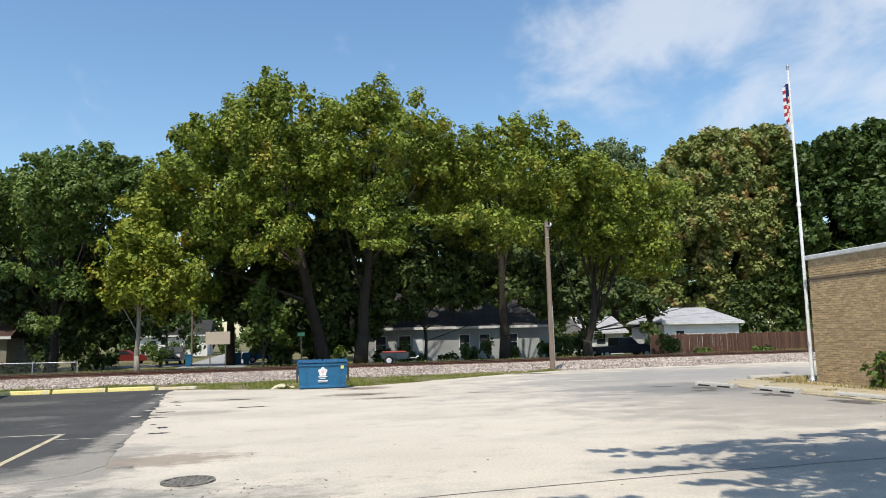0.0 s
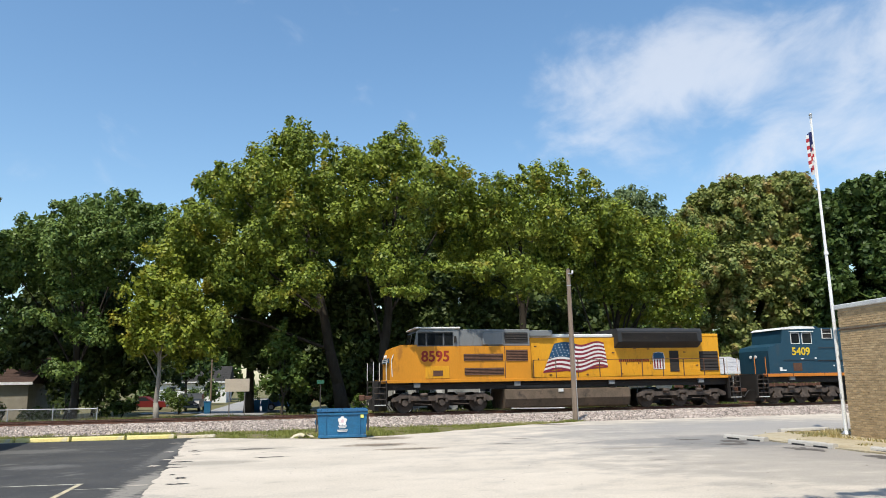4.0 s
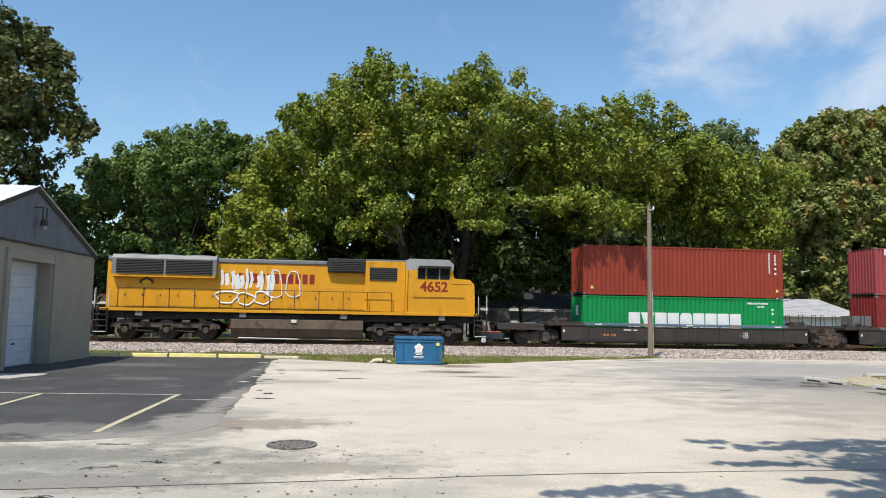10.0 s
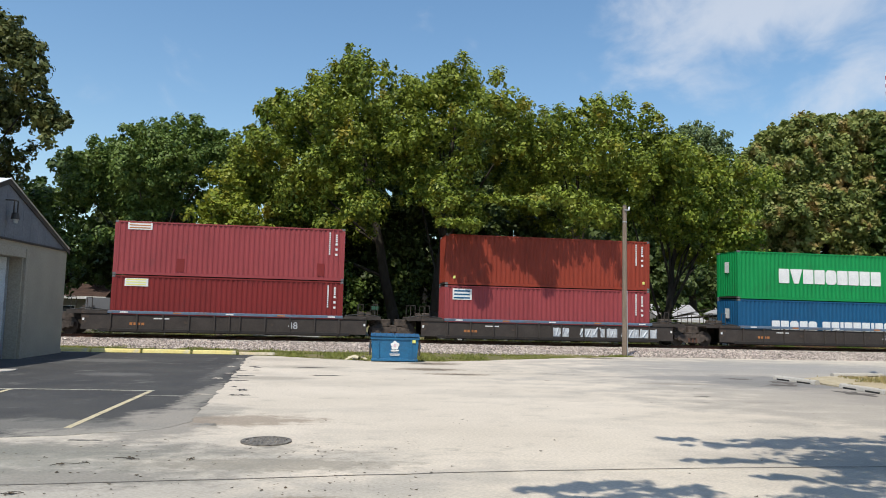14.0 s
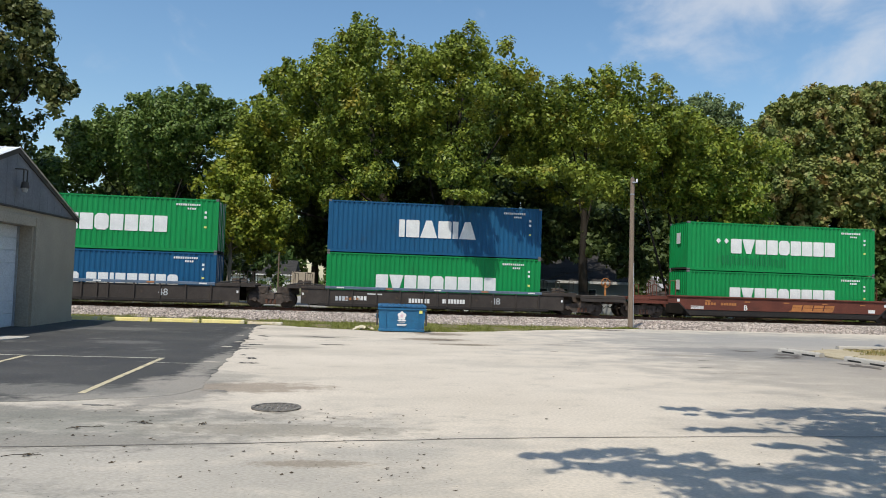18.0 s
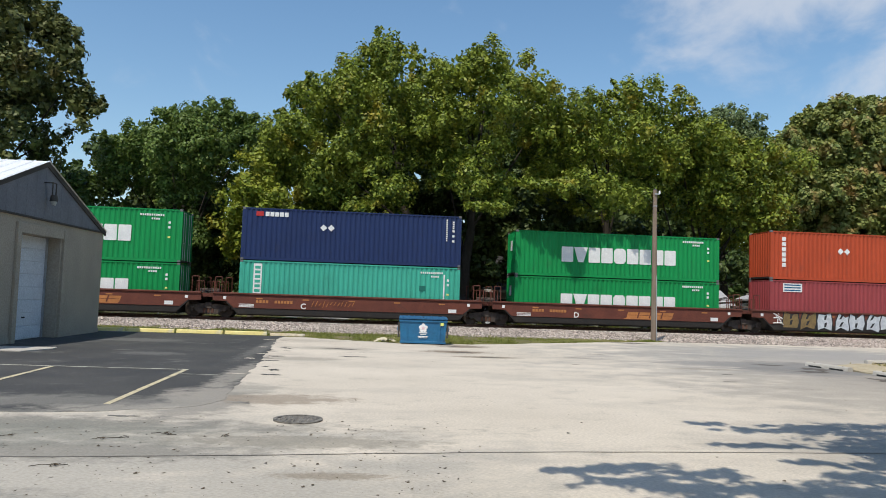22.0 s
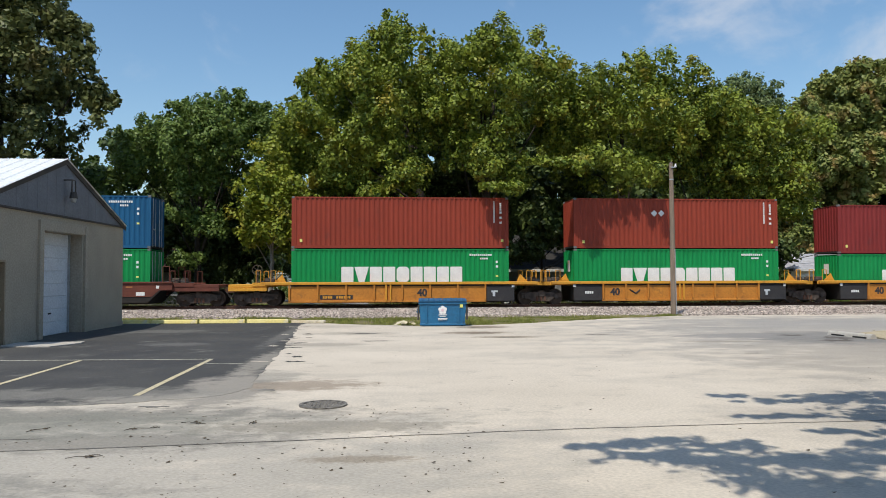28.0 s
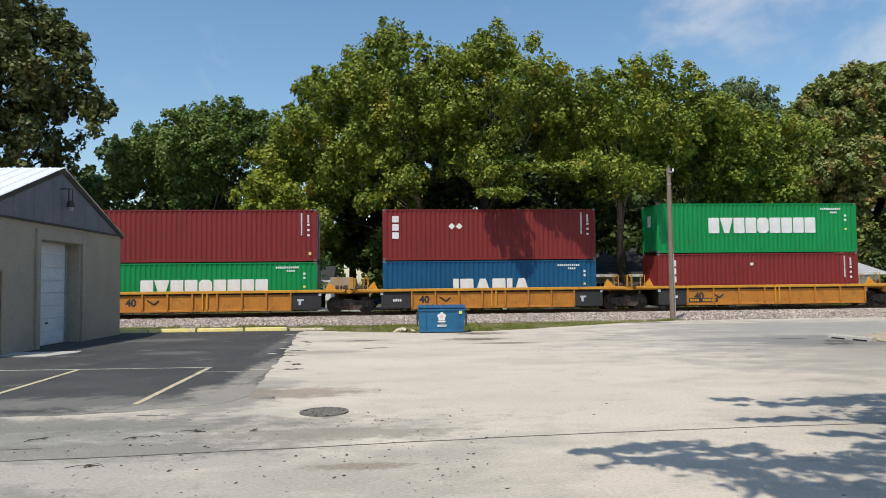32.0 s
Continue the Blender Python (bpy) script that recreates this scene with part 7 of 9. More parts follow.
def fuel_tank(parent, x0, x1, z0, z1, material):
    t = part("fuel_tank", Geo().prism([(-1.42, z1 - 0.05), (-1.46, z0 + 0.55), (-1.25, z0 + 0.12), (-0.9, z0), (0.9, z0), (1.25, z0 + 0.12), (1.46, z0 + 0.55), (1.42, z1 - 0.05), (1.3, z1), (-1.3, z1)], 0, x0, x1), material, parent, "long dusty fuel tank")
    for s in (-1, 1):
        part("air_reservoir", Geo().cyl((x0 + 0.15, s * 1.15, z1 + 0.13), (x0 + (x1 - x0) * 0.55, s * 1.15, z1 + 0.13), 0.14, 0.14, 12), TANK_GREY, t)
        part("filler", Geo().box(x0 + 3.2, x0 + 3.5, min(s * 1.42, s * 1.5), max(s * 1.42, s * 1.5), z1 - 0.2, z1 - 0.02, 0.02), SAFETY, t)
        part("drain_pipe", Geo().tube([(x0 + 0.4, s * 1.3, z0 + 0.03), (x0 + 3.6, s * 1.3, z0 - 0.02)], 0.03, 6), SAFETY, t)


def bars(parent, name, x0, x1, z0, z1, n, material, y, s=-1, gap=0.16, split=True, lean=0.0, label=""):
    """A word as plain blocks: n upright blocks in a row, each cut by a slot."""
    g = Geo()
    w = (x1 - x0) / n
    hz = (z1 - z0) * 0.46
    for k in range(n):
        a, b = x0 + k * w, x0 + (k + 1) * w - gap * w
        for z, zz in (((z0, z0 + hz), (z1 - hz, z1)) if split else ((z0, z1),)):
            la, lb = lean * (z - z0), lean * (zz - z0)
            g.prism([(a + la, z), (b + la, z), (b + lb, zz), (a + lb, zz)], 1, min(s * y, s * (y + 0.006)), max(s * y, s * (y + 0.006)))
    return tagged(part(name, g, material, parent, label), kind="stuff")


def waving_flag(parent, x0, x1, z0, z1, y):
    """A painted waving flag: thirteen stripes and a canton with pale dots."""
    n, cols = 13, 22

    def at(u, v):
        x = x0 + (x1 - x0) * u + 0.75 * v * (1 - u) - 0.22 * v * u
        z = z0 + (z1 - z0) * (0.04 + v * 0.86 + 0.075 * math.sin(u * 9.6 - 0.4) * (0.6 + u * 0.5) * (1.1 - 0.35 * v) + 0.10 * u * (1 - v))
        return x, z
    base = part("flag_decal", Geo().put([(*at(0, 0), y)[:1] + (y + 0.004,) + at(0, 0)[1:], at(1, 0)[:1] + (y + 0.004,) + at(1, 0)[1:], at(1, 0.05)[:1] + (y + 0.004,) + at(1, 0.05)[1:], at(0, 0.05)[:1] + (y + 0.004,) + at(0, 0.05)[1:]], [(0, 1, 2, 3)]), FLAG_RED, parent, "painted waving striped flag")
    for k in range(n):
        g = Geo()
        for c in range(cols):
            u0, u1 = c / cols, (c + 1) / cols
            if k >= 6 and u1 <= 0.42:
                continue
            q = [at(u0, k / n), at(u1, k / n), at(u1, (k + 1) / n), at(u0, (k + 1) / n)]
            g.put([(x, y - 0.002 * (k % 2), z) for x, z in q], [(0, 1, 2, 3)])
        part("stripe", g, FLAG_RED if k % 2 == 0 else FLAG_WHITE, base)
    g = Geo()
    for c in range(10):
        u0, u1 = c / 10 * 0.43, (c + 1) / 10 * 0.43
        q = [at(u0, 6 / n), at(u1, 6 / n), at(u1, 1), at(u0, 1)]
        g.put([(x, y - 0.005, z) for x, z in q], [(0, 1, 2, 3)])
    ct = part("canton", g, FLAG_BLUE, base)
    d = Geo()
    for i in range(6):
        for j in range(5):
            x, z = at(0.035 + i * 0.067 + 0.03 * (j % 2), 6 / n + 0.05 + j * 0.1)
            d.put([(x - 0.035, y - 0.008, z), (x, y - 0.008, z - 0.035), (x + 0.035, y - 0.008, z), (x, y - 0.008, z + 0.035)], [(0, 1, 2, 3)])
    part("dots", d, FLAG_WHITE, ct)


def sill(parent, x0, x1, edge, z=1.8):
    part("underframe", Geo().box(x0, x1, -1.25, 1.25, z - 0.55, z - 0.12), FRAME_BLACK, parent)
    for s in (-1, 1):
        part("walkway_edge", slab(x0, x1, z - 0.16, z, s * 1.38, s * 1.53, 0.01), edge, parent)
        for k in range(4):
            x = x0 + 2 + k * (x1 - x0 - 4) / 3
            part("jack_pad", slab(x - 0.18, x + 0.18, z - 0.42, z - 0.16, s * 1.3, s * 1.46, 0.01), LOCO_GREY, parent)
        part("pipe", Geo().tube([(x0 + 1, s * 1.33, z - 0.3), (x1 - 1, s * 1.33, z - 0.3)], 0.03, 6), FRAME_BLACK, parent)
    part("walkway", Geo().box(x0, x1, -1.38, 1.38, z - 0.12, z - 0.01), FRAME_BLACK, parent)


def pilot(parent, x, out):
    part("pilot_plate", Geo().box(min(x, x - out * 0.08), max(x, x - out * 0.08), -1.5, 1.5, 0.55, 1.78), FRAME_BLACK, parent)
    part("snow_plough", Geo().prism([(-1.45, 0.18), (1.45, 0.18), (1.45, 0.85), (-1.45, 0.85)], 0, min(x, x + out * 0.2), max(x, x + out * 0.2)), FRAME_BLACK, parent)


def roof_fans(parent, xs, z, material):
    for x in xs:
        f = part("roof_fan", Geo().cyl((x, 0, z), (x, 0, z + 0.09), 0.68, 0.66, 20), material, parent)
        part("fan_guard", Geo().cyl((x, 0, z + 0.09), (x, 0, z + 0.11), 0.5, 0.5, 16), FRAME_BLACK, f)


def doors_on(parent, xs, z0, z1, y, material):
    for s in (-1, 1):
        for a, b in zip(xs, xs[1:]):
            d = part("hood_door", slab(a + 0.03, b - 0.03, z0, z1, s * y, s * (y + 0.018), 0.006), material, parent)
            part("latch", slab(b - 0.14, b - 0.09, (z0 + z1) / 2 - 0.06, (z0 + z1) / 2 + 0.06, s * (y + 0.018), s * (y + 0.04)), FRAME_BLACK, d)


def yellow_flag_loco(x0):
    e = empty("locomotive", pose(x0, TRACK_Y, RAIL_Z), "dirty yellow six-axle diesel locomotive with a painted waving flag", "locomotive", "locomotives at the head of the train")
    sill(e, 0.95, 22.4, UP_ORANGE)
    pilot(e, 0.8, -1), pilot(e, 22.5, 1)
    part("nose_and_cab_base", Geo().prism([(1.43, 1.8), (1.43, 3.0), (1.62, 3.55), (2.0, 3.72), (2.95, 3.74), (2.95, 3.64), (9.6, 3.64), (9.6, 1.8)], 1, -1.5, 1.5), UP_ORANGE, e, "faded orange-yellow nose and cab side")
    cab = part("cab", Geo().prism([(2.78, 3.62), (2.95, 4.5), (3.2, 4.63), (5.36, 4.66), (5.36, 3.645)], 1, -1.48, 1.48), LOCO_GREY, e, "grey cab top with roof visor")
    part("cab_roof", Geo().box(2.85, 5.45, -1.56, 1.56, 4.62, 4.72, 0.03), SAFETY, cab, "pale grey cab roof")
    for s in (-1, 1):
        for a, b in ((3.0, 3.46), (3.5, 4.46), (4.5, 5.02)):
            glass(cab, [(a, 3.68), (b, 3.68), (b, 4.40), (a, 4.40)], 1.48, s, ROOF_DARK)
        part("cab_visor", slab(3.0, 5.0, 4.43, 4.48, s * 1.48, s * 1.60), LOCO_GREY, cab)
        part("windscreen", Geo().put([(2.79 - 0.012, s * 0.12, 3.72), (2.79 - 0.012, s * 1.36, 3.72), (2.92 - 0.012, s * 1.36, 4.42), (2.92 - 0.012, s * 0.12, 4.42), (2.80, s * 0.12, 3.72), (2.80, s * 1.36, 3.72), (2.93, s * 1.36, 4.42), (2.93, s * 0.12, 4.42)],
             [(0, 1, 2, 3), (4, 7, 6, 5), (0, 4, 5, 1), (1, 5, 6, 2), (2, 6, 7, 3), (3, 7, 4, 0)]), CAB_GLASS, cab)
        for x in (10.6, 11.7, 12.8, 13.9):
            part("roof_grab", Geo().tube([(x, s * 0.9, 4.34), (x, s * 0.9, 4.44), (x + 0.3, s * 0.9, 4.44), (x + 0.3, s * 0.9, 4.34)], 0.014, 5), FRAME_BLACK, e)
        part("mirror", slab(5.08, 5.2, 3.85, 4.2, s * 1.50, s * 1.62, 0.01), FRAME_BLACK, cab)
        for x, z in ((10.0, 3.6), (14.9, 3.2), (16.3, 3.42), (17.2, 3.4), (19.6, 3.2), (20.4, 2.4), (10.9, 1.95), (13.2, 1.95), (15.4, 1.95)):
            part("hinge", slab(x, x + 0.14, z, z + 0.06, s * 0.98, s * 1.02), LOUVRE, e)
        part("grab_iron", Geo().tube([(1.55, s * 1.52, 2.0), (1.50, s * 1.56, 2.9), (1.62, s * 1.52, 3.2)], 0.025, 6), SAFETY, e)
        letters("8595", 0.82, NUM_RED, e, pose(4.0, s * 1.505, 3.06, 90, 0, 0 if s < 0 else 180), "road_number", bold=0.02, label="dark red road number")
        bp = part("battery_box_door", slab(3.41, 4.78, 1.86, 2.55, s * 1.5, s * 1.525, 0.01), UP_YELLOW, e)
        part("small_louvre", slab(3.85, 4.4, 2.0, 2.3, s * 1.525, s * 1.54), LOUVRE, bp)
        grille(e, "louvre", 5.62, 7.94, 2.82, 3.21, 1.5, s, LOUVRE, 5)
        grille(e, "louvre", 5.66, 7.98, 2.02, 2.42, 1.5, s, LOUVRE, 5)
        grille(e, "louvre", 8.12, 9.42, 2.79, 3.42, 1.5, s, LOUVRE, 7)
        grille(e, "air_intake", 8.1, 9.5, 3.84, 4.42, 1.36, s, FRAME_BLACK, 6)
        part("grey_box", slab(6.75, 7.98, 3.72, 4.42, s * 1.36, s * 1.46, 0.02), LOCO_GREY, e)
        part("panel_line", slab(5.4, 5.43, 1.82, 3.62, s * 1.5, s * 1.512), UP_ORANGE, e)
        part("panel_line", slab(8.03, 8.07, 1.82, 3.62, s * 1.5, s * 1.512), LOUVRE, e)
    part("equipment_cabinet", Geo().box(5.37, 9.62, -1.36, 1.36, 3.645, 4.6, 0.03), LOCO_GREY, e, "grey equipment cabinet")
    part("engine_hood", Geo().box(9.61, 22.06, -0.98, 0.98, 1.8, 4.14, 0.03), UP_YELLOW, e, "yellow engine hood")
    part("hood_roof", Geo().box(9.63, 15.0, -1.02, 1.02, 4.14, 4.34, 0.04), SAFETY, e, "pale grey hood roof")
    part("dynamic_brake_hatch", Geo().box(9.63, 11.1, -1.2, 1.2, 4.2, 4.56, 0.04), LOCO_GREY, e)
    part("exhaust", Geo().box(12.4, 13.2, -0.35, 0.35, 4.34, 4.5, 0.02), FRAME_BLACK, e)
    rad = part("radiator", Geo().prism([(-1.02, 3.5), (-1.56, 3.85), (-1.56, 4.5), (-1.4, 4.64), (1.4, 4.64), (1.56, 4.5), (1.56, 3.85), (1.02, 3.5)], 0, 15.06, 20.6), ROOF_DARK, e, "black flared radiator section")
    for s in (-1, 1):
        grille(rad, "radiator_screen", 15.3, 20.3, 3.9, 4.4, 1.56, s, FRAME_BLACK, 8)
    roof_fans(rad, (16.4, 18.0, 19.6), 4.64, ROOF_DARK)
    part("rear_hood_top", Geo().box(20.6, 22.06, -1.0, 1.0, 4.14, 4.35, 0.04), UP_YELLOW, e)
    doors_on(e, (9.7, 10.35), 1.86, 3.9, 0.98, UP_YELLOW)
    doors_on(e, (15.1, 15.9, 16.7, 17.5), 1.86, 3.3, 0.98, UP_YELLOW)
    for s in (-1, 1):
        part("dark_doorway", slab(18.66, 19.27, 2.06, 3.32, s * 0.98, s * 1.0), FRAME_BLACK, e)
        grille(e, "rear_grille", 20.68, 21.95, 2.1, 3.27, 0.98, s, FRAME_BLACK, 6)
        sh = part("shield_decal", Geo().prism([(17.55, 2.22), (18.3, 2.22), (18.32, 2.95), (18.25, 3.2), (17.92, 3.26), (17.6, 3.2), (17.52, 2.95)], 1, s * 0.998, s * 1.006), FLAG_WHITE, e, "shield emblem with stripes")
        part("shield_top", Geo().prism([(17.56, 2.82), (18.28, 2.82), (18.24, 3.18), (17.92, 3.23), (17.6, 3.18)], 1, s * 1.006, s * 1.01), FLAG_BLUE, sh)
        for k in range(4):
            part("shield_stripe", slab(17.6 + k * 0.18, 17.69 + k * 0.18, 2.26, 2.8, s * 1.006, s * 1.01), FLAG_RED, sh)
        bars(e, "slogan_bars", 15.3, 17.3, 2.68, 2.84, 15, NUM_RED, 1.0, s, 0.3, False)
        handrail(e, [9.75 + k * 1.36 for k in range(10)], 1.8, 2.82, s, LOUVRE)
        ladder(e, 0.5, 1.25, s, 0.42, 1.78, SAFETY)
        ladder(e, 22.2, 22.98, s, 0.42, 1.78, SAFETY)
    waving_flag(e, 10.5, 14.6, 2.05, 4.0, -1.0)
    wing = part("nose_emblem", Geo().prism([(1.36, -1.3), (1.44, -1.3), (1.44, 1.3), (1.36, 1.3)], 2, 2.75, 3.0), FLAG_BLUE, e, "blue and white wing emblem on the nose")
    part("wing_bars", Geo().box(1.34, 1.36, -1.2, 1.2, 2.8, 2.85).box(1.34, 1.36, -1.2, 1.2, 2.9, 2.95), FLAG_WHITE, wing)
    part("horn", Geo().cyl((5.9, 0, 4.6), (5.5, 0, 4.72), 0.05, 0.1, 8), LOCO_GREY, e)
    part("antenna_dome", Geo().ball((4.2, 0.3, 4.74), 0.3, 0.3, 0.1), SAFETY, e)
    for y in (-0.3, 0.3):
        part("headlight", Geo().cyl((1.4, y, 3.1), (1.34, y, 3.1), 0.11, 0.11, 12), MARK_WHITE, e)
    fuel_tank(e, 8.02, 15.7, 0.1, 1.2, TANK_BROWN)
    loco_truck(e, (2.3, 4.4, 6.6), "coil")
    loco_truck(e, (17.0, 19.25, 21.4), "coil")
    coupler(e, 0.6, -1), coupler(e, 22.6, 1)
    return e


def blue_loco(x0):
    e = empty("locomotive", pose(x0, TRACK_Y, RAIL_Z), "dark blue six-axle diesel locomotive with gold lettering blocks", "locomotive", "locomotives at the head of the train")
    sill(e, 0.9, 21.0, ORANGE_STRIPE, 1.84)
    pilot(e, 0.75, -1), pilot(e, 21.1, 1)
    for s in (-1, 1):
        part("worn_stripe", slab(0.95, 21.0, 1.66, 1.81, s * 1.53, s * 1.537), ORANGE_STRIPE, e, "worn orange sill stripe")
    part("nose_and_cab", Geo().prism([(1.3, 1.84), (1.3, 3.25), (1.42, 3.5), (2.3, 3.72), (2.42, 4.5), (2.6, 4.6), (4.76, 4.62), (4.76, 1.84)], 1, -1.5, 1.5), CSX_BLUE, e, "dark blue nose and cab")
    part("cab_roof", Geo().prism([(2.3, 4.56), (2.55, 4.70), (3.4, 4.78), (4.7, 4.74), (4.8, 4.62)], 1, -1.53, 1.53), MARK_WHITE, e, "white cab roof")
    for s in (-1, 1):
        for a, b in ((2.98, 3.62), (3.78, 4.5)):
            glass(e, [(a, 3.66), (b, 3.66), (b, 4.36), (a, 4.36)], 1.5, s, MARK_WHITE)
        part("cab_visor", slab(2.9, 4.6, 4.40, 4.45, s * 1.5, s * 1.62), MARK_WHITE, e)
        part("step_recess", slab(3.0, 3.62, 1.98, 2.48, s * 1.5, s * 1.508), LOUVRE, e, "rusty step recess")
        for x0_, x1_, z_ in ((2.3, 4.6, 2.66), (4.9, 7.3, 2.62), (5.0, 9.3, 3.42), (9.6, 10.3, 3.2)):
            part("grab_bar", Geo().tube([(x0_, s * (1.53 if x1_ < 4.7 else 1.40), z_), (x1_, s * (1.53 if x1_ < 4.7 else 1.40), z_)], 0.016, 5), ROOF_DARK, e)
        # a black vertical stain, modelled as a shallow cylinder
        part("air_filter_pipe", Geo().cyl((8.95, s * 1.38, 2.0), (8.95, s * 1.38, 2.9), 0.11, 0.09, 10), ROOF_DARK, e, "black upright stain, built as a raised cylinder")
        part("brace", Geo().tube([(9.15, s * 1.37, 3.1), (9.75, s * 1.37, 2.2)], 0.02, 5), ROOF_DARK, e)
        for k in range(8):
            part("walkway_seam", slab(2.9 + k * 2.25, 2.93 + k * 2.25, 1.68, 1.84, s * 1.53, s * 1.545), FRAME_BLACK, e)
        part("access_hatch", slab(18.5, 19.2, 2.2, 3.2, s * 1.0, s * 1.012), ROOF_DARK, e)
        letters("5409", 0.66, CSX_YELLOW, e, pose(3.64, s * 1.506, 3.17, 90, 0, 0 if s < 0 else 180), "road_number", bold=0.015, label="gold road number")
        for a in (5.41, 7.32):
            gr = grille(e, "intake_grille", a, a + 0.67, 4.03, 4.6, 1.36, s, FRAME_BLACK, 4)
            for x0, x1, z0, z1 in ((a - 0.04, a, 4.0, 4.63), (a + 0.67, a + 0.71, 4.0, 4.63), (a, a + 0.67, 4.0, 4.03), (a, a + 0.67, 4.3, 4.325)):
                part("grille_frame", slab(x0, x1, z0, z1, s * 1.36, s * 1.42), SAFETY, gr)
        part("step_line", slab(2.5, 9.0, 2.60, 2.64, s * 1.36, s * 1.40), CSX_BLUE, e)
        for x, z in ((3.6, 2.7), (4.6, 2.72), (6.0, 2.25), (6.7, 2.25), (8.0, 2.0), (8.5, 3.1), (8.55, 2.6), (14.3, 3.4), (14.2, 2.35), (2.2, 2.0), (19.3, 3.1), (18.5, 3.0)):
            part("stencil_mark", slab(x, x + random.uniform(0.1, 0.28), z, z + random.uniform(0.06, 0.14), s * 1.0 if x > 9 else s * (1.37 if x > 4.76 else 1.5), s * (1.02 if x > 9 else (1.385 if x > 4.76 else 1.515))), MARK_WHITE, e)
        part("white_plate", slab(2.02, 2.2, 2.0, 2.22, s * 1.5, s * 1.515), MARK_WHITE, e)
        for ring in ([(10.62, 2.51), (11.55, 2.51), (11.72, 2.70), (11.72, 3.75), (11.55, 3.93), (10.62, 3.93), (10.39, 3.66), (10.39, 2.78)],
                     [(11.80, 2.51), (12.62, 2.51), (12.80, 2.72), (12.72, 3.22), (12.76, 3.93), (11.98, 3.93), (11.78, 3.72), (11.86, 3.22)],
                     [(12.80, 2.51), (14.16, 2.51), (13.90, 3.22), (14.16, 3.93), (12.84, 3.93), (13.02, 3.22)]):
            part("gold_letter_block", Geo().prism(ring, 1, s * 1.018, s * 1.03), CSX_YELLOW, e, "large gold lettering block")
        grille(e, "rear_grille", 16.17, 18.35, 2.26, 2.85, 1.0, s, FRAME_BLACK, 5)
        grille(e, "dark_intake", 8.95, 9.35, 4.0, 4.35, 1.36, s, FRAME_BLACK, 4)
        handrail(e, [9.6 + k * 1.42 for k in range(8)], 1.84, 2.85, s, CSX_BLUE)
        ladder(e, 0.3, 1.1, s, 0.4, 1.82, ORANGE_STRIPE, 6)
        ladder(e, 20.6, 21.3, s, 0.4, 1.82, SAFETY, 6)
    part("auxiliary_cab", Geo().prism([(4.77, 1.84), (4.77, 4.62), (5.2, 4.68), (8.3, 4.70), (9.5, 4.55), (9.5, 1.84)], 1, -1.36, 1.36), CSX_BLUE, e, "dark blue equipment cab")
    part("engine_hood", Geo().box(9.51, 20.05, -1.0, 1.0, 1.84, 4.5, 0.04), CSX_BLUE, e, "dark blue engine hood")
    doors_on(e, (14.6, 15.3, 16.0), 1.95, 3.6, 1.0, CSX_BLUE)
    rad = part("radiator", Geo().prism([(-1.02, 4.0), (-1.62, 4.18), (-1.62, 4.5), (-1.48, 4.68), (1.48, 4.68), (1.62, 4.5), (1.62, 4.18), (1.02, 4.0)], 0, 14.75, 20.8), CSX_BLUE, e, "flared radiator wings")
    part("radiator_screen", Geo().box(14.9, 20.6, -1.3, 1.3, 4.68, 4.72), FRAME_BLACK, rad)
    part("exhaust", Geo().box(12.6, 13.4, -0.3, 0.3, 4.5, 4.62, 0.02), MARK_WHITE, e)
    part("end_face", Geo().box(20.05, 20.1, -0.95, 0.95, 1.84, 4.1), ORANGE_STRIPE, e)
    for y in (-0.25, 0.25):
        part("headlight", Geo().cyl((1.3, y, 2.9), (1.24, y, 2.9), 0.1, 0.1, 12), MARK_WHITE, e)
    part("horn", Geo().cyl((6.4, 0, 4.7), (6.0, 0, 4.82), 0.05, 0.1, 8), CSX_BLUE, e)
    fuel_tank(e, 7.2, 14.65, 0.12, 1.25, TANK_GREY)
    loco_truck(e, (1.9, 3.85, 5.85), "pedestal")
    loco_truck(e, (15.6, 17.75, 19.7), "pedestal")
    coupler(e, 0.55, -1), coupler(e, 21.2, 1)
    return e


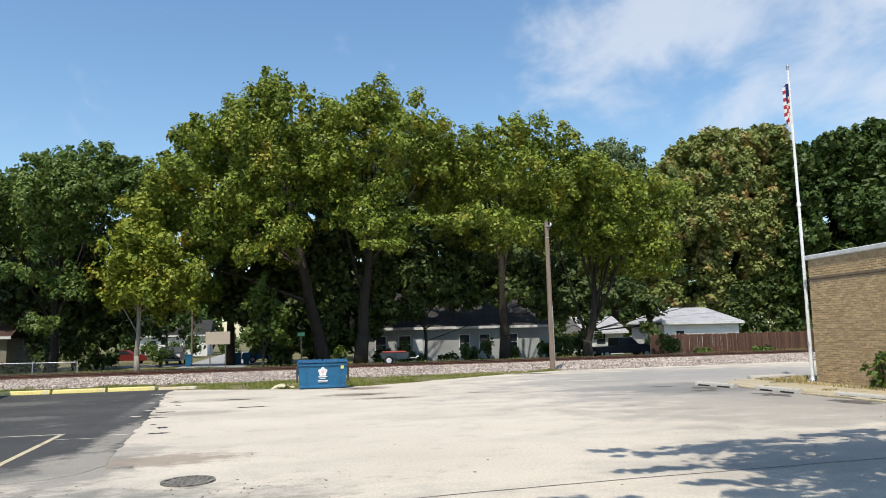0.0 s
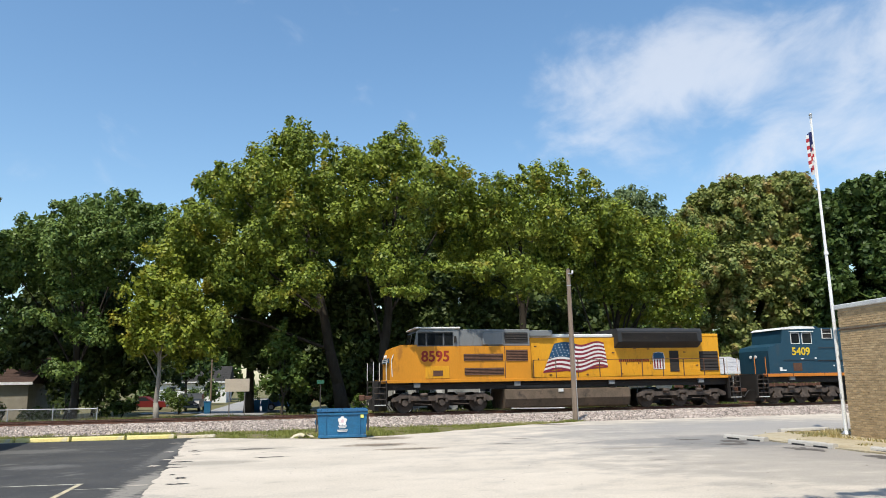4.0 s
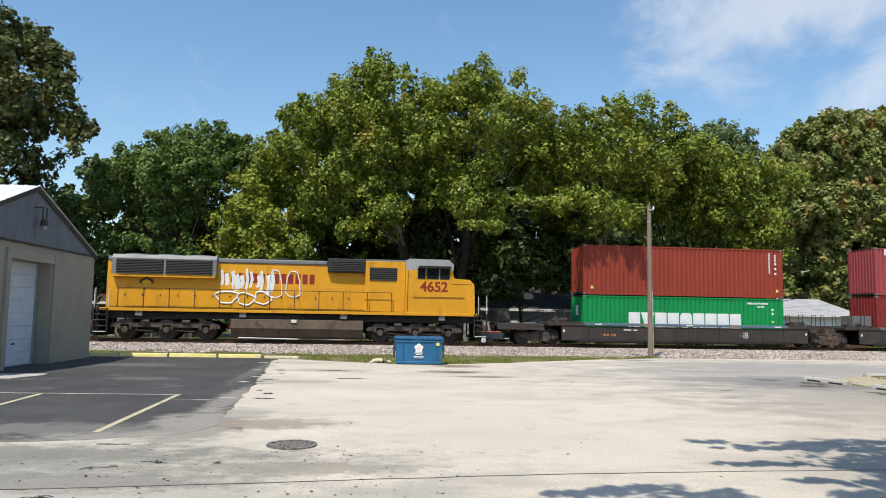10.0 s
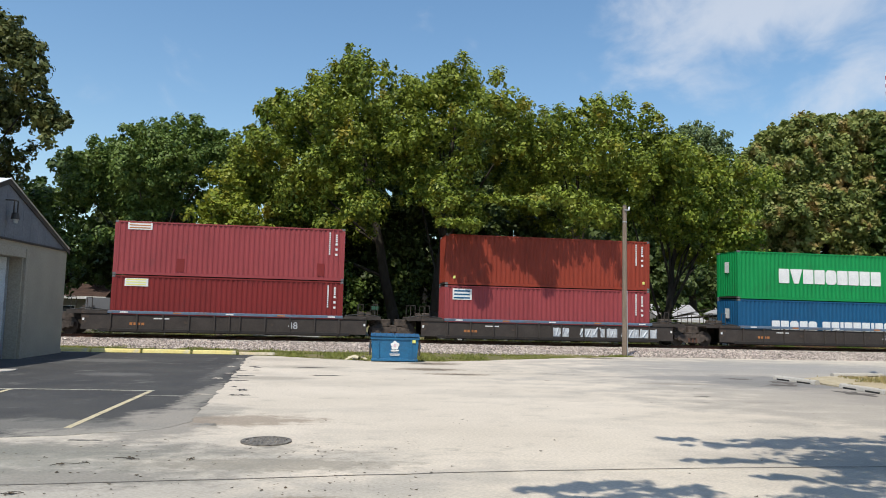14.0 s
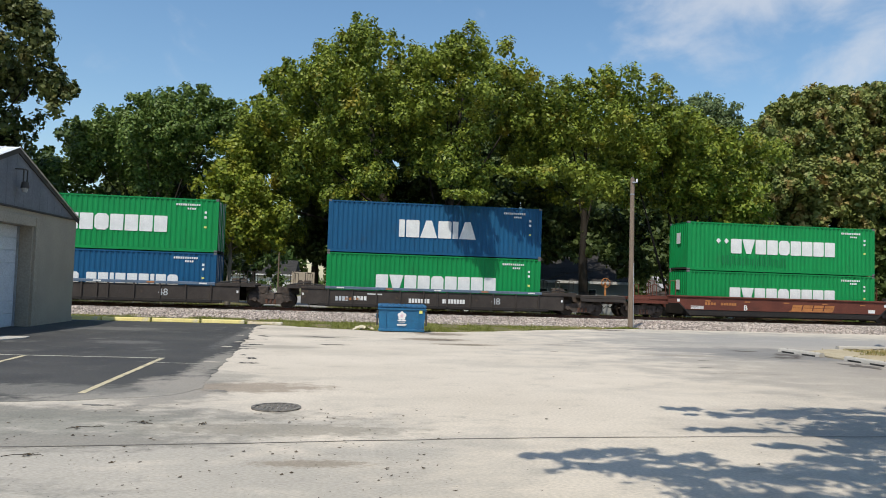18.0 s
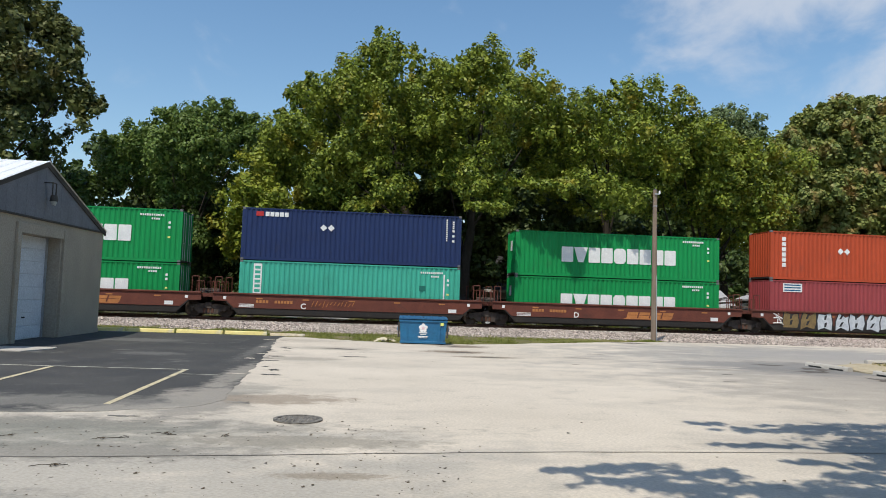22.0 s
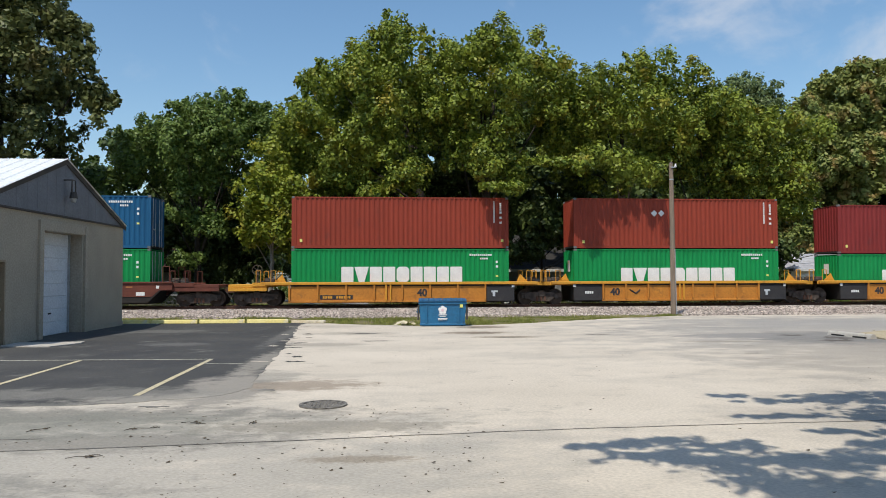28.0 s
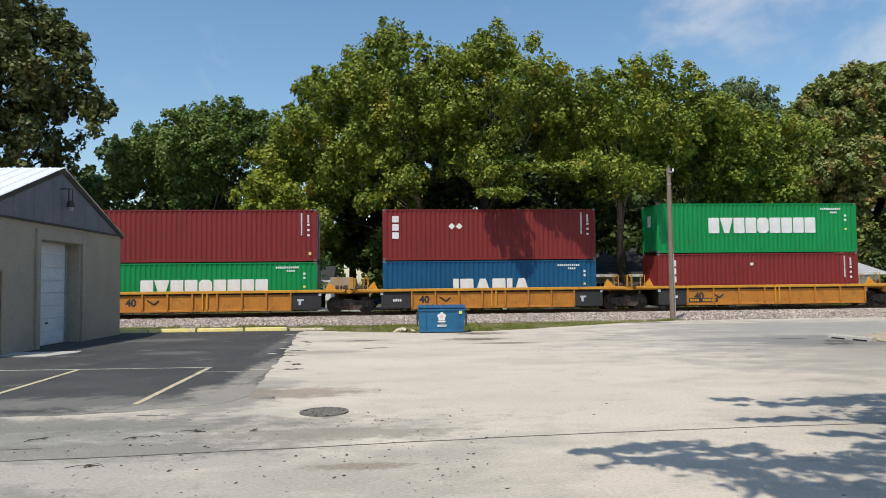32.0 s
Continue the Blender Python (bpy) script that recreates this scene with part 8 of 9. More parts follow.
def yellow_trailing_loco(x0):
    e = empty("locomotive", pose(x0, TRACK_Y, RAIL_Z), "yellow six-axle diesel locomotive running backwards, sprayed with white graffiti", "locomotive", "locomotives at the head of the train")
    sill(e, 0.7, 20.95, UP_YELLOW, 1.68)
    pilot(e, 0.6, -1), pilot(e, 21.0, 1)
    part("engine_hood", Geo().box(0.83, 16.9, -1.0, 1.0, 1.68, 4.22, 0.03), UP_YELLOW, e, "yellow engine hood")
    part("hood_roof", Geo().box(0.85, 12.55, -1.06, 1.06, 4.22, 4.46, 0.05), LOCO_GREY, e, "grey hood roof")
    part("radiator_housing", Geo().prism([(-1.02, 3.35), (-1.35, 3.5), (-1.35, 4.35), (-1.2, 4.55), (1.2, 4.55), (1.35, 4.35), (1.35, 3.5), (1.02, 3.35)], 0, 1.15, 6.6), LOCO_GREY, e)
    roof_fans(e, (2.1, 3.8, 5.5), 4.55, LOCO_GREY)
    for s in (-1, 1):
        grille(e, "radiator_screen", 1.38, 3.83, 3.52, 4.3, 1.35, s, FRAME_BLACK, 9)
        grille(e, "radiator_screen", 3.95, 6.39, 3.52, 4.3, 1.35, s, FRAME_BLACK, 9)
        part("radiator_frame", slab(1.2, 6.55, 3.35, 3.5, s * 1.0, s * 1.345), UP_YELLOW, e)
        grille(e, "intake", 14.89, 16.42, 3.43, 4.15, 1.3, s, FRAME_BLACK, 6)
        sh = part("shield_decal", Geo().prism([(2.55, 2.66), (3.25, 2.66), (3.27, 3.2), (2.9, 3.36), (2.52, 3.2)], 1, s * 1.0, s * 1.01), LOUVRE, e, "worn shield emblem")
        part("shield_face", Geo().prism([(2.68, 2.8), (3.12, 2.8), (3.14, 3.1), (2.9, 3.24), (2.66, 3.1)], 1, s * 1.01, s * 1.016), CSX_YELLOW, sh)
        bars(e, "lettering", 6.95, 11.97, 3.14, 3.68, 13, NUM_RED, 1.0, s, 0.3, False, 0.0, "dark red lettering bars")
        letters("4652", 0.78, NUM_RED, e, pose(18.48, s * 1.505, 3.11, 90, 0, 0 if s < 0 else 180), "road_number", bold=0.02, label="dark red road number")
        for a, b in ((17.55, 18.0), (18.05, 18.75), (18.8, 19.35)):
            glass(e, [(a, 3.56), (b, 3.56), (b, 4.18), (a, 4.18)], 1.5, s, ROOF_DARK)
        grille(e, "brake_grille", 12.8, 14.5, 3.9, 4.5, 1.3, s, FRAME_BLACK, 6)
        part("roof_stripe", slab(6.65, 12.56, 4.16, 4.21, s * 1.0, s * 1.008), ORANGE_STRIPE, e, "thin orange-red stripe")
        part("cab_seam", slab(17.0, 17.04, 1.75, 4.0, s * 1.5, s * 1.508), LOUVRE, e)
        part("cab_grab_bar", Geo().tube([(17.3, s * 1.53, 2.55), (20.2, s * 1.53, 2.55)], 0.016, 5), LOUVRE, e)
        part("nose_seam", slab(19.5, 20.6, 3.28, 3.31, s * 1.5, s * 1.508), LOUVRE, e)
        part("cab_visor", slab(17.6, 19.4, 4.22, 4.28, s * 1.5, s * 1.75), FRAME_BLACK, e)
        handrail(e, [1.6 + k * 1.32 for k in range(12)], 1.68, 2.75, s, LOUVRE)
        ladder(e, 0.4, 1.15, s, 0.35, 1.66, SAFETY)
        ladder(e, 20.75, 21.5, s, 0.35, 1.66, SAFETY)
    doors_on(e, [1.0 + k * 0.92 for k in range(16)], 1.76, 3.0, 1.0, UP_YELLOW)
    part("grey_hatch", Geo().box(12.57, 14.65, -1.3, 1.3, 3.83, 4.6, 0.04), ROOF_DARK, e, "dark grey brake hatch")
    part("rear_cabinet", Geo().box(14.66, 16.9, -1.3, 1.3, 1.68, 4.5, 0.03), UP_YELLOW, e)
    part("cabinet_roof", Geo().box(14.66, 16.9, -1.28, 1.28, 4.5, 4.6), LOCO_GREY, e)
    part("cab_and_nose", Geo().prism([(16.9, 1.68), (16.9, 4.05), (19.52, 4.05), (19.6, 3.62), (20.5, 3.56), (20.75, 3.3), (20.8, 1.68)], 1, -1.5, 1.5), UP_YELLOW, e, "yellow cab side and nose")
    part("cab_top", Geo().prism([(16.9, 4.055), (16.9, 4.58), (17.1, 4.68), (19.3, 4.66), (19.58, 4.4), (19.56, 4.055)], 1, -1.49, 1.49), PALE_GREY, e, "pale grey cab roof")
    # spray-painted white loops and filled strokes over the hood side
    rg = random.Random(12)
    for k in range(11):
        x = 6.75 + k * 0.27 + rg.uniform(-0.06, 0.06)
        z0, z1, w = 2.55 + rg.uniform(-0.1, 0.35), 3.95 + rg.uniform(-0.4, 0.1), rg.uniform(0.13, 0.24)
        part("graffiti_stroke", Geo().prism([(x, z0), (x + w, z0 + 0.06), (x + w + 0.1, (z0 + z1) / 2), (x + w, z1), (x + 0.02, z1 - 0.08), (x + 0.08, (z0 + z1) / 2)], 1, -1.016 - 0.0007 * k, -0.99), MARK_WHITE, e, "white spray-paint stroke")
    for k, (x, z, w, h) in enumerate(((6.6, 1.95, 1.1, 0.75), (7.7, 1.9, 0.9, 0.7), (8.6, 2.0, 0.9, 0.65))):
        g = Geo()
        pts = [(x + w * 0.5 + w * 0.5 * math.cos(t) * (1 + 0.25 * math.sin(3 * t + k)), z + h * 0.5 + h * 0.5 * math.sin(t) * (1 + 0.15 * math.cos(2 * t + k))) for t in [i * 0.33 for i in range(20)]]
        for (a, b), (c, d) in zip(pts, pts[1:]):
            g.tube([(a, -1.022, b), (c, -1.022, d)], 0.05, 4)
        part("graffiti_loop", g, MARK_WHITE, e, "white spray-paint loops")
    for k, (x, w, z0, z1) in enumerate(((9.35, 0.75, 2.35, 3.9), (10.3, 0.8, 2.4, 3.85))):
        part("graffiti_outline", Geo().tube([(x + a * w, -1.02, z0 + b * (z1 - z0)) for a, b in ((0, 0.2), (0.1, 0.75), (0.3, 1.0), (0.75, 0.95), (0.95, 0.6), (1.0, 0.1), (0.6, 0.0), (0.2, 0.05), (0, 0.2))], 0.035, 5), MARK_WHITE, e, "white spray-paint outline")
    part("exhaust", Geo().box(9.6, 10.4, -0.3, 0.3, 4.46, 4.6, 0.02), FRAME_BLACK, e)
    for y in (-0.3, 0.3):
        part("headlight", Geo().cyl((20.78, y, 3.0), (20.84, y, 3.0), 0.1, 0.1, 12), MARK_WHITE, e)
    fuel_tank(e, 7.5, 14.6, 0.14, 1.2, TANK_BROWN)
    loco_truck(e, (1.95, 4.1, 6.15), "coil")
    loco_truck(e, (15.55, 17.5, 19.35), "coil")
    coupler(e, 0.5, -1), coupler(e, 21.1, 1)
    return e


# ---- containers ----
LC, WC = 12.19, 2.44
MESHES = {}


def shared(key, build, material):
    k = (key, material.name)
    if k not in MESHES:
        MESHES[k] = build().mesh(key if isinstance(key, str) else key[0], material)
    return MESHES[k]


def corrugated(h, long=True):
    """A side wall with pressed vertical ribs between the rails, or the plain end wall."""
    g = Geo()
    n, d = (44, 0.036) if long else (8, 0.04)
    L = LC - 0.32 if long else WC - 0.3
    prof = []
    for k in range(n):
        a = k * L / n
        w = L / n
        prof += [(a, 0), (a + 0.28 * w, 0), (a + 0.5 * w, d), (a + 0.78 * w, d)]
    prof.append((L, 0))
    vs = [(x, y, z) for z in (0.16, h - 0.09) for x, y in prof]
    m = len(prof)
    g.put(vs, [(k, k + 1, m + k + 1, m + k) for k in range(m - 1)])
    return g


def container(x, z, h, material, label, deco, end_mark=None):
    e = empty("shipping_container", pose(x, TRACK_Y, z), label, "container", "containers on the train")
    hw = WC / 2
    for s in (-1, 1):
        w = part("side_wall", shared(("side_wall", h), lambda: corrugated(h), material), material, e)
        w.matrix_basis = pose(0.16, -hw + 0.012, 0) if s < 0 else pose(LC - 0.16, hw - 0.012, 0, 0, 0, 180)
        part("bottom_rail", shared(("bottom_rail", s), lambda: slab(0.16, LC - 0.16, 0.01, 0.16, s * (hw - 0.06), s * hw), material), material, e)
        part("top_rail", shared(("top_rail", s, h), lambda: slab(0.16, LC - 0.16, h - 0.09, h - 0.02, s * (hw - 0.06), s * (hw + 0.004)), material), material, e)
        for xa in (0.0, LC - 0.16):
            part("corner_post", shared(("corner_post", s, h, xa), lambda: slab(xa, xa + 0.16, 0.118, h - 0.118, s * (hw - 0.15), s * (hw - 0.002)), material), material, e)
            for za in (0.0, h - 0.118):
                xx = 0.0 if xa == 0 else LC - 0.178
                part("corner_casting", shared(("corner_casting", s, h, xa, za), lambda: slab(xx, xx + 0.178, za, za + 0.118, s * (hw - 0.16), s * hw, 0.012), BOX_FRAME_GREY), BOX_FRAME_GREY, e)
    ew = part("end_wall", shared(("end_wall", h), lambda: corrugated(h, False), material), material, e)
    ew.matrix_basis = pose(0.04, hw - 0.15, 0, 0, 0, -90)
    part("roof", shared(("roof", h), lambda: Geo().box(0.05, LC - 0.05, -hw + 0.061, hw - 0.061, h - 0.06, h - 0.03), material), material, e)
    part("floor", shared(("floor", 1), lambda: Geo().box(0.05, LC - 0.05, -hw + 0.061, hw - 0.061, 0.05, 0.15), FRAME_BLACK), FRAME_BLACK, e)
    for s in (-1, 1):
        dr = part("door", shared(("door", h, s), lambda: slab(LC - 0.08, LC - 0.03, 0.14, h - 0.13, s * 0.012, s * (hw - 0.15)), material), material, e)
        for y in (0.35, 0.8):
            part("lock_rod", shared(("lock_rod", h, s, y), lambda: Geo().cyl((LC - 0.01, s * y, 0.1), (LC - 0.01, s * y, h - 0.12), 0.017, 0.017, 6), GALV), GALV, dr)
        part("door_handle", shared(("door_handle", s), lambda: slab(LC - 0.03, LC + 0.005, 1.05, 1.09, s * 0.35, s * 0.75), GALV), GALV, dr)
    deco(e, h)
    if end_mark:
        part("end_mark", Geo().box(-0.004, 0.003, -0.25, 0.25, h * 0.55, h * 0.78), end_mark, e)
    return e


YF = -WC / 2 + 0.008  # outer face of the ribs on the near side


def tag(e, name, x0, x1, z0, z1, material, label=""):
    return part(name, Geo().box(x0, x1, YF - 0.006, YF + 0.012, z0, z1), material, e, label)


def code_marks(e, h, material=MARK_WHITE):
    """Small illegible code rows near the right-hand end, as plain bars."""
    g = Geo()
    for k in range(11):
        g.box(9.95 + k * 0.118, 10.03 + k * 0.118, YF - 0.006, YF + 0.01, h * 0.86, h * 0.86 + 0.11)
    for k in range(4):
        g.box(10.55 + k * 0.118, 10.63 + k * 0.118, YF - 0.006, YF + 0.01, h * 0.79, h * 0.79 + 0.10)
    tagged(part("code_marking", g, material, e, "small white code bars"), kind="stuff")
    for z in (0.72, 0.63):
        tag(e, "code_spot", 11.45, 11.57, h * z, h * z + 0.13, material)
    tag(e, "yellow_spot", 11.45, 11.58, h * 0.45, h * 0.45 + 0.1, DECAL_YELLOW)


def column_marks(e, h, material=MARK_WHITE, small=True):
    g, r = Geo(), random.Random(int(e.location.x * 10))
    for k in range(11):
        g.box(11.32, 11.40, YF - 0.006, YF + 0.01, h * 0.50 + k * 0.115, h * 0.50 + k * 0.115 + 0.085)
    for k in range(4):
        g.box(11.68, 11.78, YF - 0.006, YF + 0.01, h * 0.86 - k * 0.115, h * 0.86 - k * 0.115 + 0.085)
    for z in (0.68, 0.58, 0.48):
        g.box(11.67, 11.80, YF - 0.006, YF + 0.01, h * z, h * z + 0.12)
    tagged(part("code_marking", g, material, e, "small vertical code bars"), kind="stuff")


# the word's plain shapes in order, with their widths: b block, v and a wedges, i narrow bar
NINE, SIX, FIFTEEN = "bvbbobbbb", "ibabia", "bbobo-bbibbbibo"
WIDTH = {"b": 1.0, "v": 1.12, "a": 1.2, "i": 0.48, "o": 1.05, "-": 0.5}


def word(x0, x1, zc, zh, shapes, material=MARK_WHITE, codes=True, gap=0.10):
    def deco(e, h):
        unit = (x1 - x0) / sum(WIDTH[c] for c in shapes)
        x = x0
        for c in shapes:
            w = unit * WIDTH[c]
            if c != "-":
                b = part("letter_block", shared(("letter_block", c, round(w, 3), zh), lambda: _block(w - gap * unit, zh, c), material), material, e)
                b.location = (x, 0, h * zc - zh / 2)
            x += w
        if codes:
            code_marks(e, h)
    return deco


def _block(w, H, kind):
    """One plain shape of a word."""
    y0, y1 = YF - 0.006, YF + 0.03
    c = {"b": 0.05, "o": 0.2, "i": 0.02}.get(kind, 0.0) * w
    if kind == "v":
        ring = [(0.30 * w, 0), (0.70 * w, 0), (1.03 * w, H), (-0.03 * w, H)]
    elif kind == "a":
        ring = [(-0.03 * w, 0), (1.03 * w, 0), (0.68 * w, H), (0.32 * w, H)]
    else:
        ring = [(c, 0), (w - c, 0), (w, c), (w, H - c), (w - c, H), (c, H), (0, H - c), (0, c)]
    return Geo().prism(ring, 1, y0, y1)


def diamonds(e, x, z):
    for dx in (0, 0.42):
        part("diamond_mark", Geo().prism([(x + dx - 0.19, z), (x + dx, z - 0.19), (x + dx + 0.19, z), (x + dx, z + 0.19)], 1, YF - 0.006, YF + 0.03), MARK_WHITE, e, "white diamond placard")


def upright_word(e, x, ztop, n, size, material=MARK_WHITE):
    for k in range(n):
        tag(e, "letter_block", x - size * 0.4, x + size * 0.4, ztop - (k + 1) * size, ztop - (k + 1) * size + size * 0.78, material)


EVER, EVER_LOW = word(2.7, 9.6, 0.50, 0.87, NINE), word(2.7, 9.6, 0.47, 0.87, NINE)
ITAL = word(3.95, 8.4, 0.50, 0.98, SIX)


def plain_spots(e, h):
    column_marks(e, h)
    for x in (0.45, 11.75):
        tag(e, "yellow_spot", x, x + 0.14, h * 0.12, h * 0.12 + 0.16, DECAL_YELLOW)


def sign_marks(x, z, w, hh, second=None):
    def deco(e, h):
        column_marks(e, h)
        p = tag(e, "company_plate", x, x + w, h * z, h * z + hh, MARK_WHITE, "white company plate with bars")
        for k in range(3):
            part("plate_bar", Geo().box(x + 0.08, x + w - 0.1, YF - 0.009, YF - 0.006, h * z + 0.06 + k * hh / 3.2, h * z + 0.06 + k * hh / 3.2 + hh * 0.14), second or BLUE_BOX, p)
        if second is MARK_ORANGE:
            for xx in (3.25, 10.7):
                tag(e, "patch", xx, xx + 0.4, h * 0.08, h * 0.08 + 0.7, MAROON_BOX)
    return deco


def triton(e, h):
    column_marks(e, h)
    upright_word(e, 0.85, h * 0.9, 6, 0.31)
    diamonds(e, 4.45, h * 0.62)


def tex(e, h):
    column_marks(e, h)
    upright_word(e, 0.72, h * 0.90, 3, 0.46)
    diamonds(e, 3.9, h * 0.66)


def tex_low(e, h):
    column_marks(e, h)
    upright_word(e, 0.9, h * 0.9, 3, 0.46)
    tag(e, "small_plate", 5.55, 5.75, h * 0.75, h * 0.75 + 0.16, MARK_WHITE)


def red_diamonds(e, h):
    column_marks(e, h)
    diamonds(e, 4.75, h * 0.7)
    for x in (0.5, 11.75):
        tag(e, "yellow_spot", x, x + 0.14, h * 0.1, h * 0.1 + 0.16, DECAL_YELLOW)


def seaco(e, h):
    column_marks(e, h)
    tag(e, "red_emblem", 0.75, 1.15, h * 0.84, h * 0.84 + 0.26, paint("emblem_red", (0.5, 0.04, 0.04)))
    for k in range(5):
        tag(e, "letter_block", 1.25 + k * 0.26, 1.46 + k * 0.26, h * 0.84, h * 0.84 + 0.24, MARK_WHITE)
    diamonds(e, 4.45, h * 0.66)


def teal_marks(e, h):
    p = tag(e, "white_panel", 0.75, 1.2, h * 0.36, h * 0.94, MARK_WHITE, "white upright name panel")
    for k in range(6):
        part("panel_bar", Geo().box(0.83, 1.12, YF - 0.009, YF - 0.006, h * (0.4 + k * 0.088), h * (0.4 + k * 0.088) + 0.16), TEAL_BOX, p)
    tag(e, "dark_patch", 9.9, 10.25, h * 0.52, h * 0.52 + 0.3, paint("patch_green", (0.02, 0.17, 0.13)))
    tag(e, "white_strip", 11.25, 11.33, h * 0.36, h * 0.85, MARK_WHITE)
    code_marks(e, h)


def ever_diamonds(e, h):
    word(2.75, 9.6, 0.52, 0.87, NINE)(e, h)
    for x in (1.95, 2.45):
        part("diamond_mark", Geo().prism([(x - 0.16, h * 0.62), (x, h * 0.62 - 0.16), (x + 0.16, h * 0.62), (x, h * 0.62 + 0.16)], 1, YF - 0.006, YF + 0.03), MARK_WHITE, e)
    g, r = Geo(), random.Random(5)
    for k in range(26):
        x = 2.2 + k * 0.16
        g.box(x, x + 0.09, YF - 0.005, YF + 0.03, h * 0.12 + r.uniform(0, 0.1), h * 0.30 + r.uniform(-0.1, 0.1))
    tagged(part("scuffing", g, paint("scuffed_green", (0.01, 0.19, 0.06)), e), kind="stuff")


S1, SH = 2.591, 2.896
Z0 = 0.585
LOADS = [
    # body x, lower (height, paint, label, marks), upper
    (119.90, (S1, GREEN_BOX, "green steel container with white lettering blocks", EVER_LOW), (SH, BROWN_BOX, "red-brown steel shipping container", plain_spots)),
    (138.02, (SH, MAROON_BOX, "maroon container with small company plate", sign_marks(0.65, 0.80, 1.2, 0.42, DECAL_YELLOW)), (SH, PINK_MAROON_BOX, "faded maroon container with small company plate", sign_marks(0.65, 0.84, 1.25, 0.45, MARK_ORANGE))),
    (155.90, (SH, PINK_MAROON_BOX, "faded maroon container with white plate", sign_marks(0.45, 0.72, 1.1, 0.62)), (SH, BROWN_BOX, "red-brown steel shipping container", plain_spots)),
    (173.67, (S1, BLUE_BOX, "blue container with white lettering blocks", word(2.2, 10.3, 0.36, 0.85, FIFTEEN, gap=0.14)), (SH, GREEN_BOX, "green steel container with white lettering blocks", EVER)),
    (191.77, (SH, GREEN_BOX, "green steel container with white lettering blocks", word(2.75, 9.65, 0.45, 0.87, NINE)), (SH, BLUE_BOX, "blue container with white lettering blocks", ITAL)),
    (212.90, (S1, GREEN_BOX, "green steel container with white lettering blocks", EVER_LOW), (SH, GREEN_BOX, "green container with white lettering blocks and two diamonds", ever_diamonds)),
    (228.26, (SH, TEAL_BOX, "bright teal steel container", teal_marks), (SH, NAVY_BOX, "dark navy container with small diamond placards", seaco)),
    (243.60, (S1, GREEN_BOX, "green steel container with white lettering blocks", EVER_LOW), (S1, GREEN_BOX, "green steel container with white lettering blocks", EVER)),
    (258.97, (SH, PINK_MAROON_BOX, "faded maroon container with company plate", sign_marks(0.8, 0.76, 1.2, 0.5)), (SH, RED_BOX, "orange-red container with upright white letter blocks", triton)),
    (274.68, (SH, GREEN_BOX, "green steel container with white lettering blocks", word(2.75, 9.7, 0.47, 0.87, NINE)), (SH, BLUE_BOX, "blue container with white lettering blocks", ITAL)),
    (294.47, (SH, GREEN_BOX, "green steel container with white lettering blocks", word(2.75, 9.6, 0.5, 0.87, NINE)), (SH, BROWN_BOX, "red-brown steel shipping container", plain_spots)),
    (310.44, (SH, GREEN_BOX, "green steel container with white lettering blocks", word(2.75, 9.6, 0.47, 0.87, NINE)), (SH, BROWN_BOX, "red-brown container with white diamond placards", red_diamonds)),
    (326.34, (S1, GREEN_BOX, "green steel container with white lettering blocks", EVER_LOW), (SH, MAROON_BOX, "maroon steel shipping container", plain_spots)),
    (342.18, (S1, BLUE_BOX, "blue container with white lettering blocks", word(3.95, 8.4, 0.42, 0.95, SIX)), (SH, MAROON_BOX, "maroon container with upright white letter blocks", tex)),
    (358.02, (SH, MAROON_BOX, "maroon container with upright white letter blocks", tex_low), (SH, GREEN_BOX, "green steel container with white lettering blocks", word(3.1, 9.7, 0.55, 0.9, NINE))),
]


# ---- well cars: x = 0 is the left end of the container well ----
def deck_clutter(e, x, out, material):
    """End platform above a truck: grating, brake gear, stanchions, hoses."""
    a, b = min(x, x + out * 2.0), max(x, x + out * 2.0)
    pf = part("end_platform", Geo().box(a, b, -1.3, 1.3, 1.12, 1.24, 0.01), material, e)
    for s in (-1, 1):
        part("platform_edge", slab(a, b, 1.10, 1.30, s * 1.3, s * 1.36), material, pf)
        for k in range(2):
            xx = x + out * (0.75 + 0.8 * k)
            part("grab_post", Geo().tube([(xx, s * 1.32, 1.2), (xx, s * 1.32, 1.95), (xx + out * 0.25, s * 1.32, 1.95), (xx + out * 0.25, s * 1.32, 1.2)], 0.02, 6), material, pf)
    part("brake_gear", Geo().box(x + out * 0.9 - 0.2, x + out * 0.9 + 0.2, -0.9, -0.5, 1.24, 1.55, 0.03).cyl((x + out * 1.3, -0.8, 1.4), (x + out * 1.3, -0.2, 1.4), 0.16, 0.16, 10), TRUCK_GREY, pf)
    part("pipe", Geo().tube([(x, -1.0, 1.3), (x + out * 1.0, -1.05, 1.42), (x + out * 1.9, -0.9, 1.3)], 0.03, 6), HOSE, pf)
    part("connector", Geo().box(min(x + out * 1.4, x + out * 2.6), max(x + out * 1.4, x + out * 2.6), -0.35, 0.35, 0.75, 1.15, 0.03), TRUCK_GREY, e)


def ribs(e, xs, z0, z1, material):
    for x in xs:
        for s in (-1, 1):
            part("rib", shared(("rib", s, round(z0, 2), round(z1, 2)), lambda: slab(-0.045, 0.045, z0, z1, s * 1.49, s * 1.57, 0.012), material), material, e).location.x = x


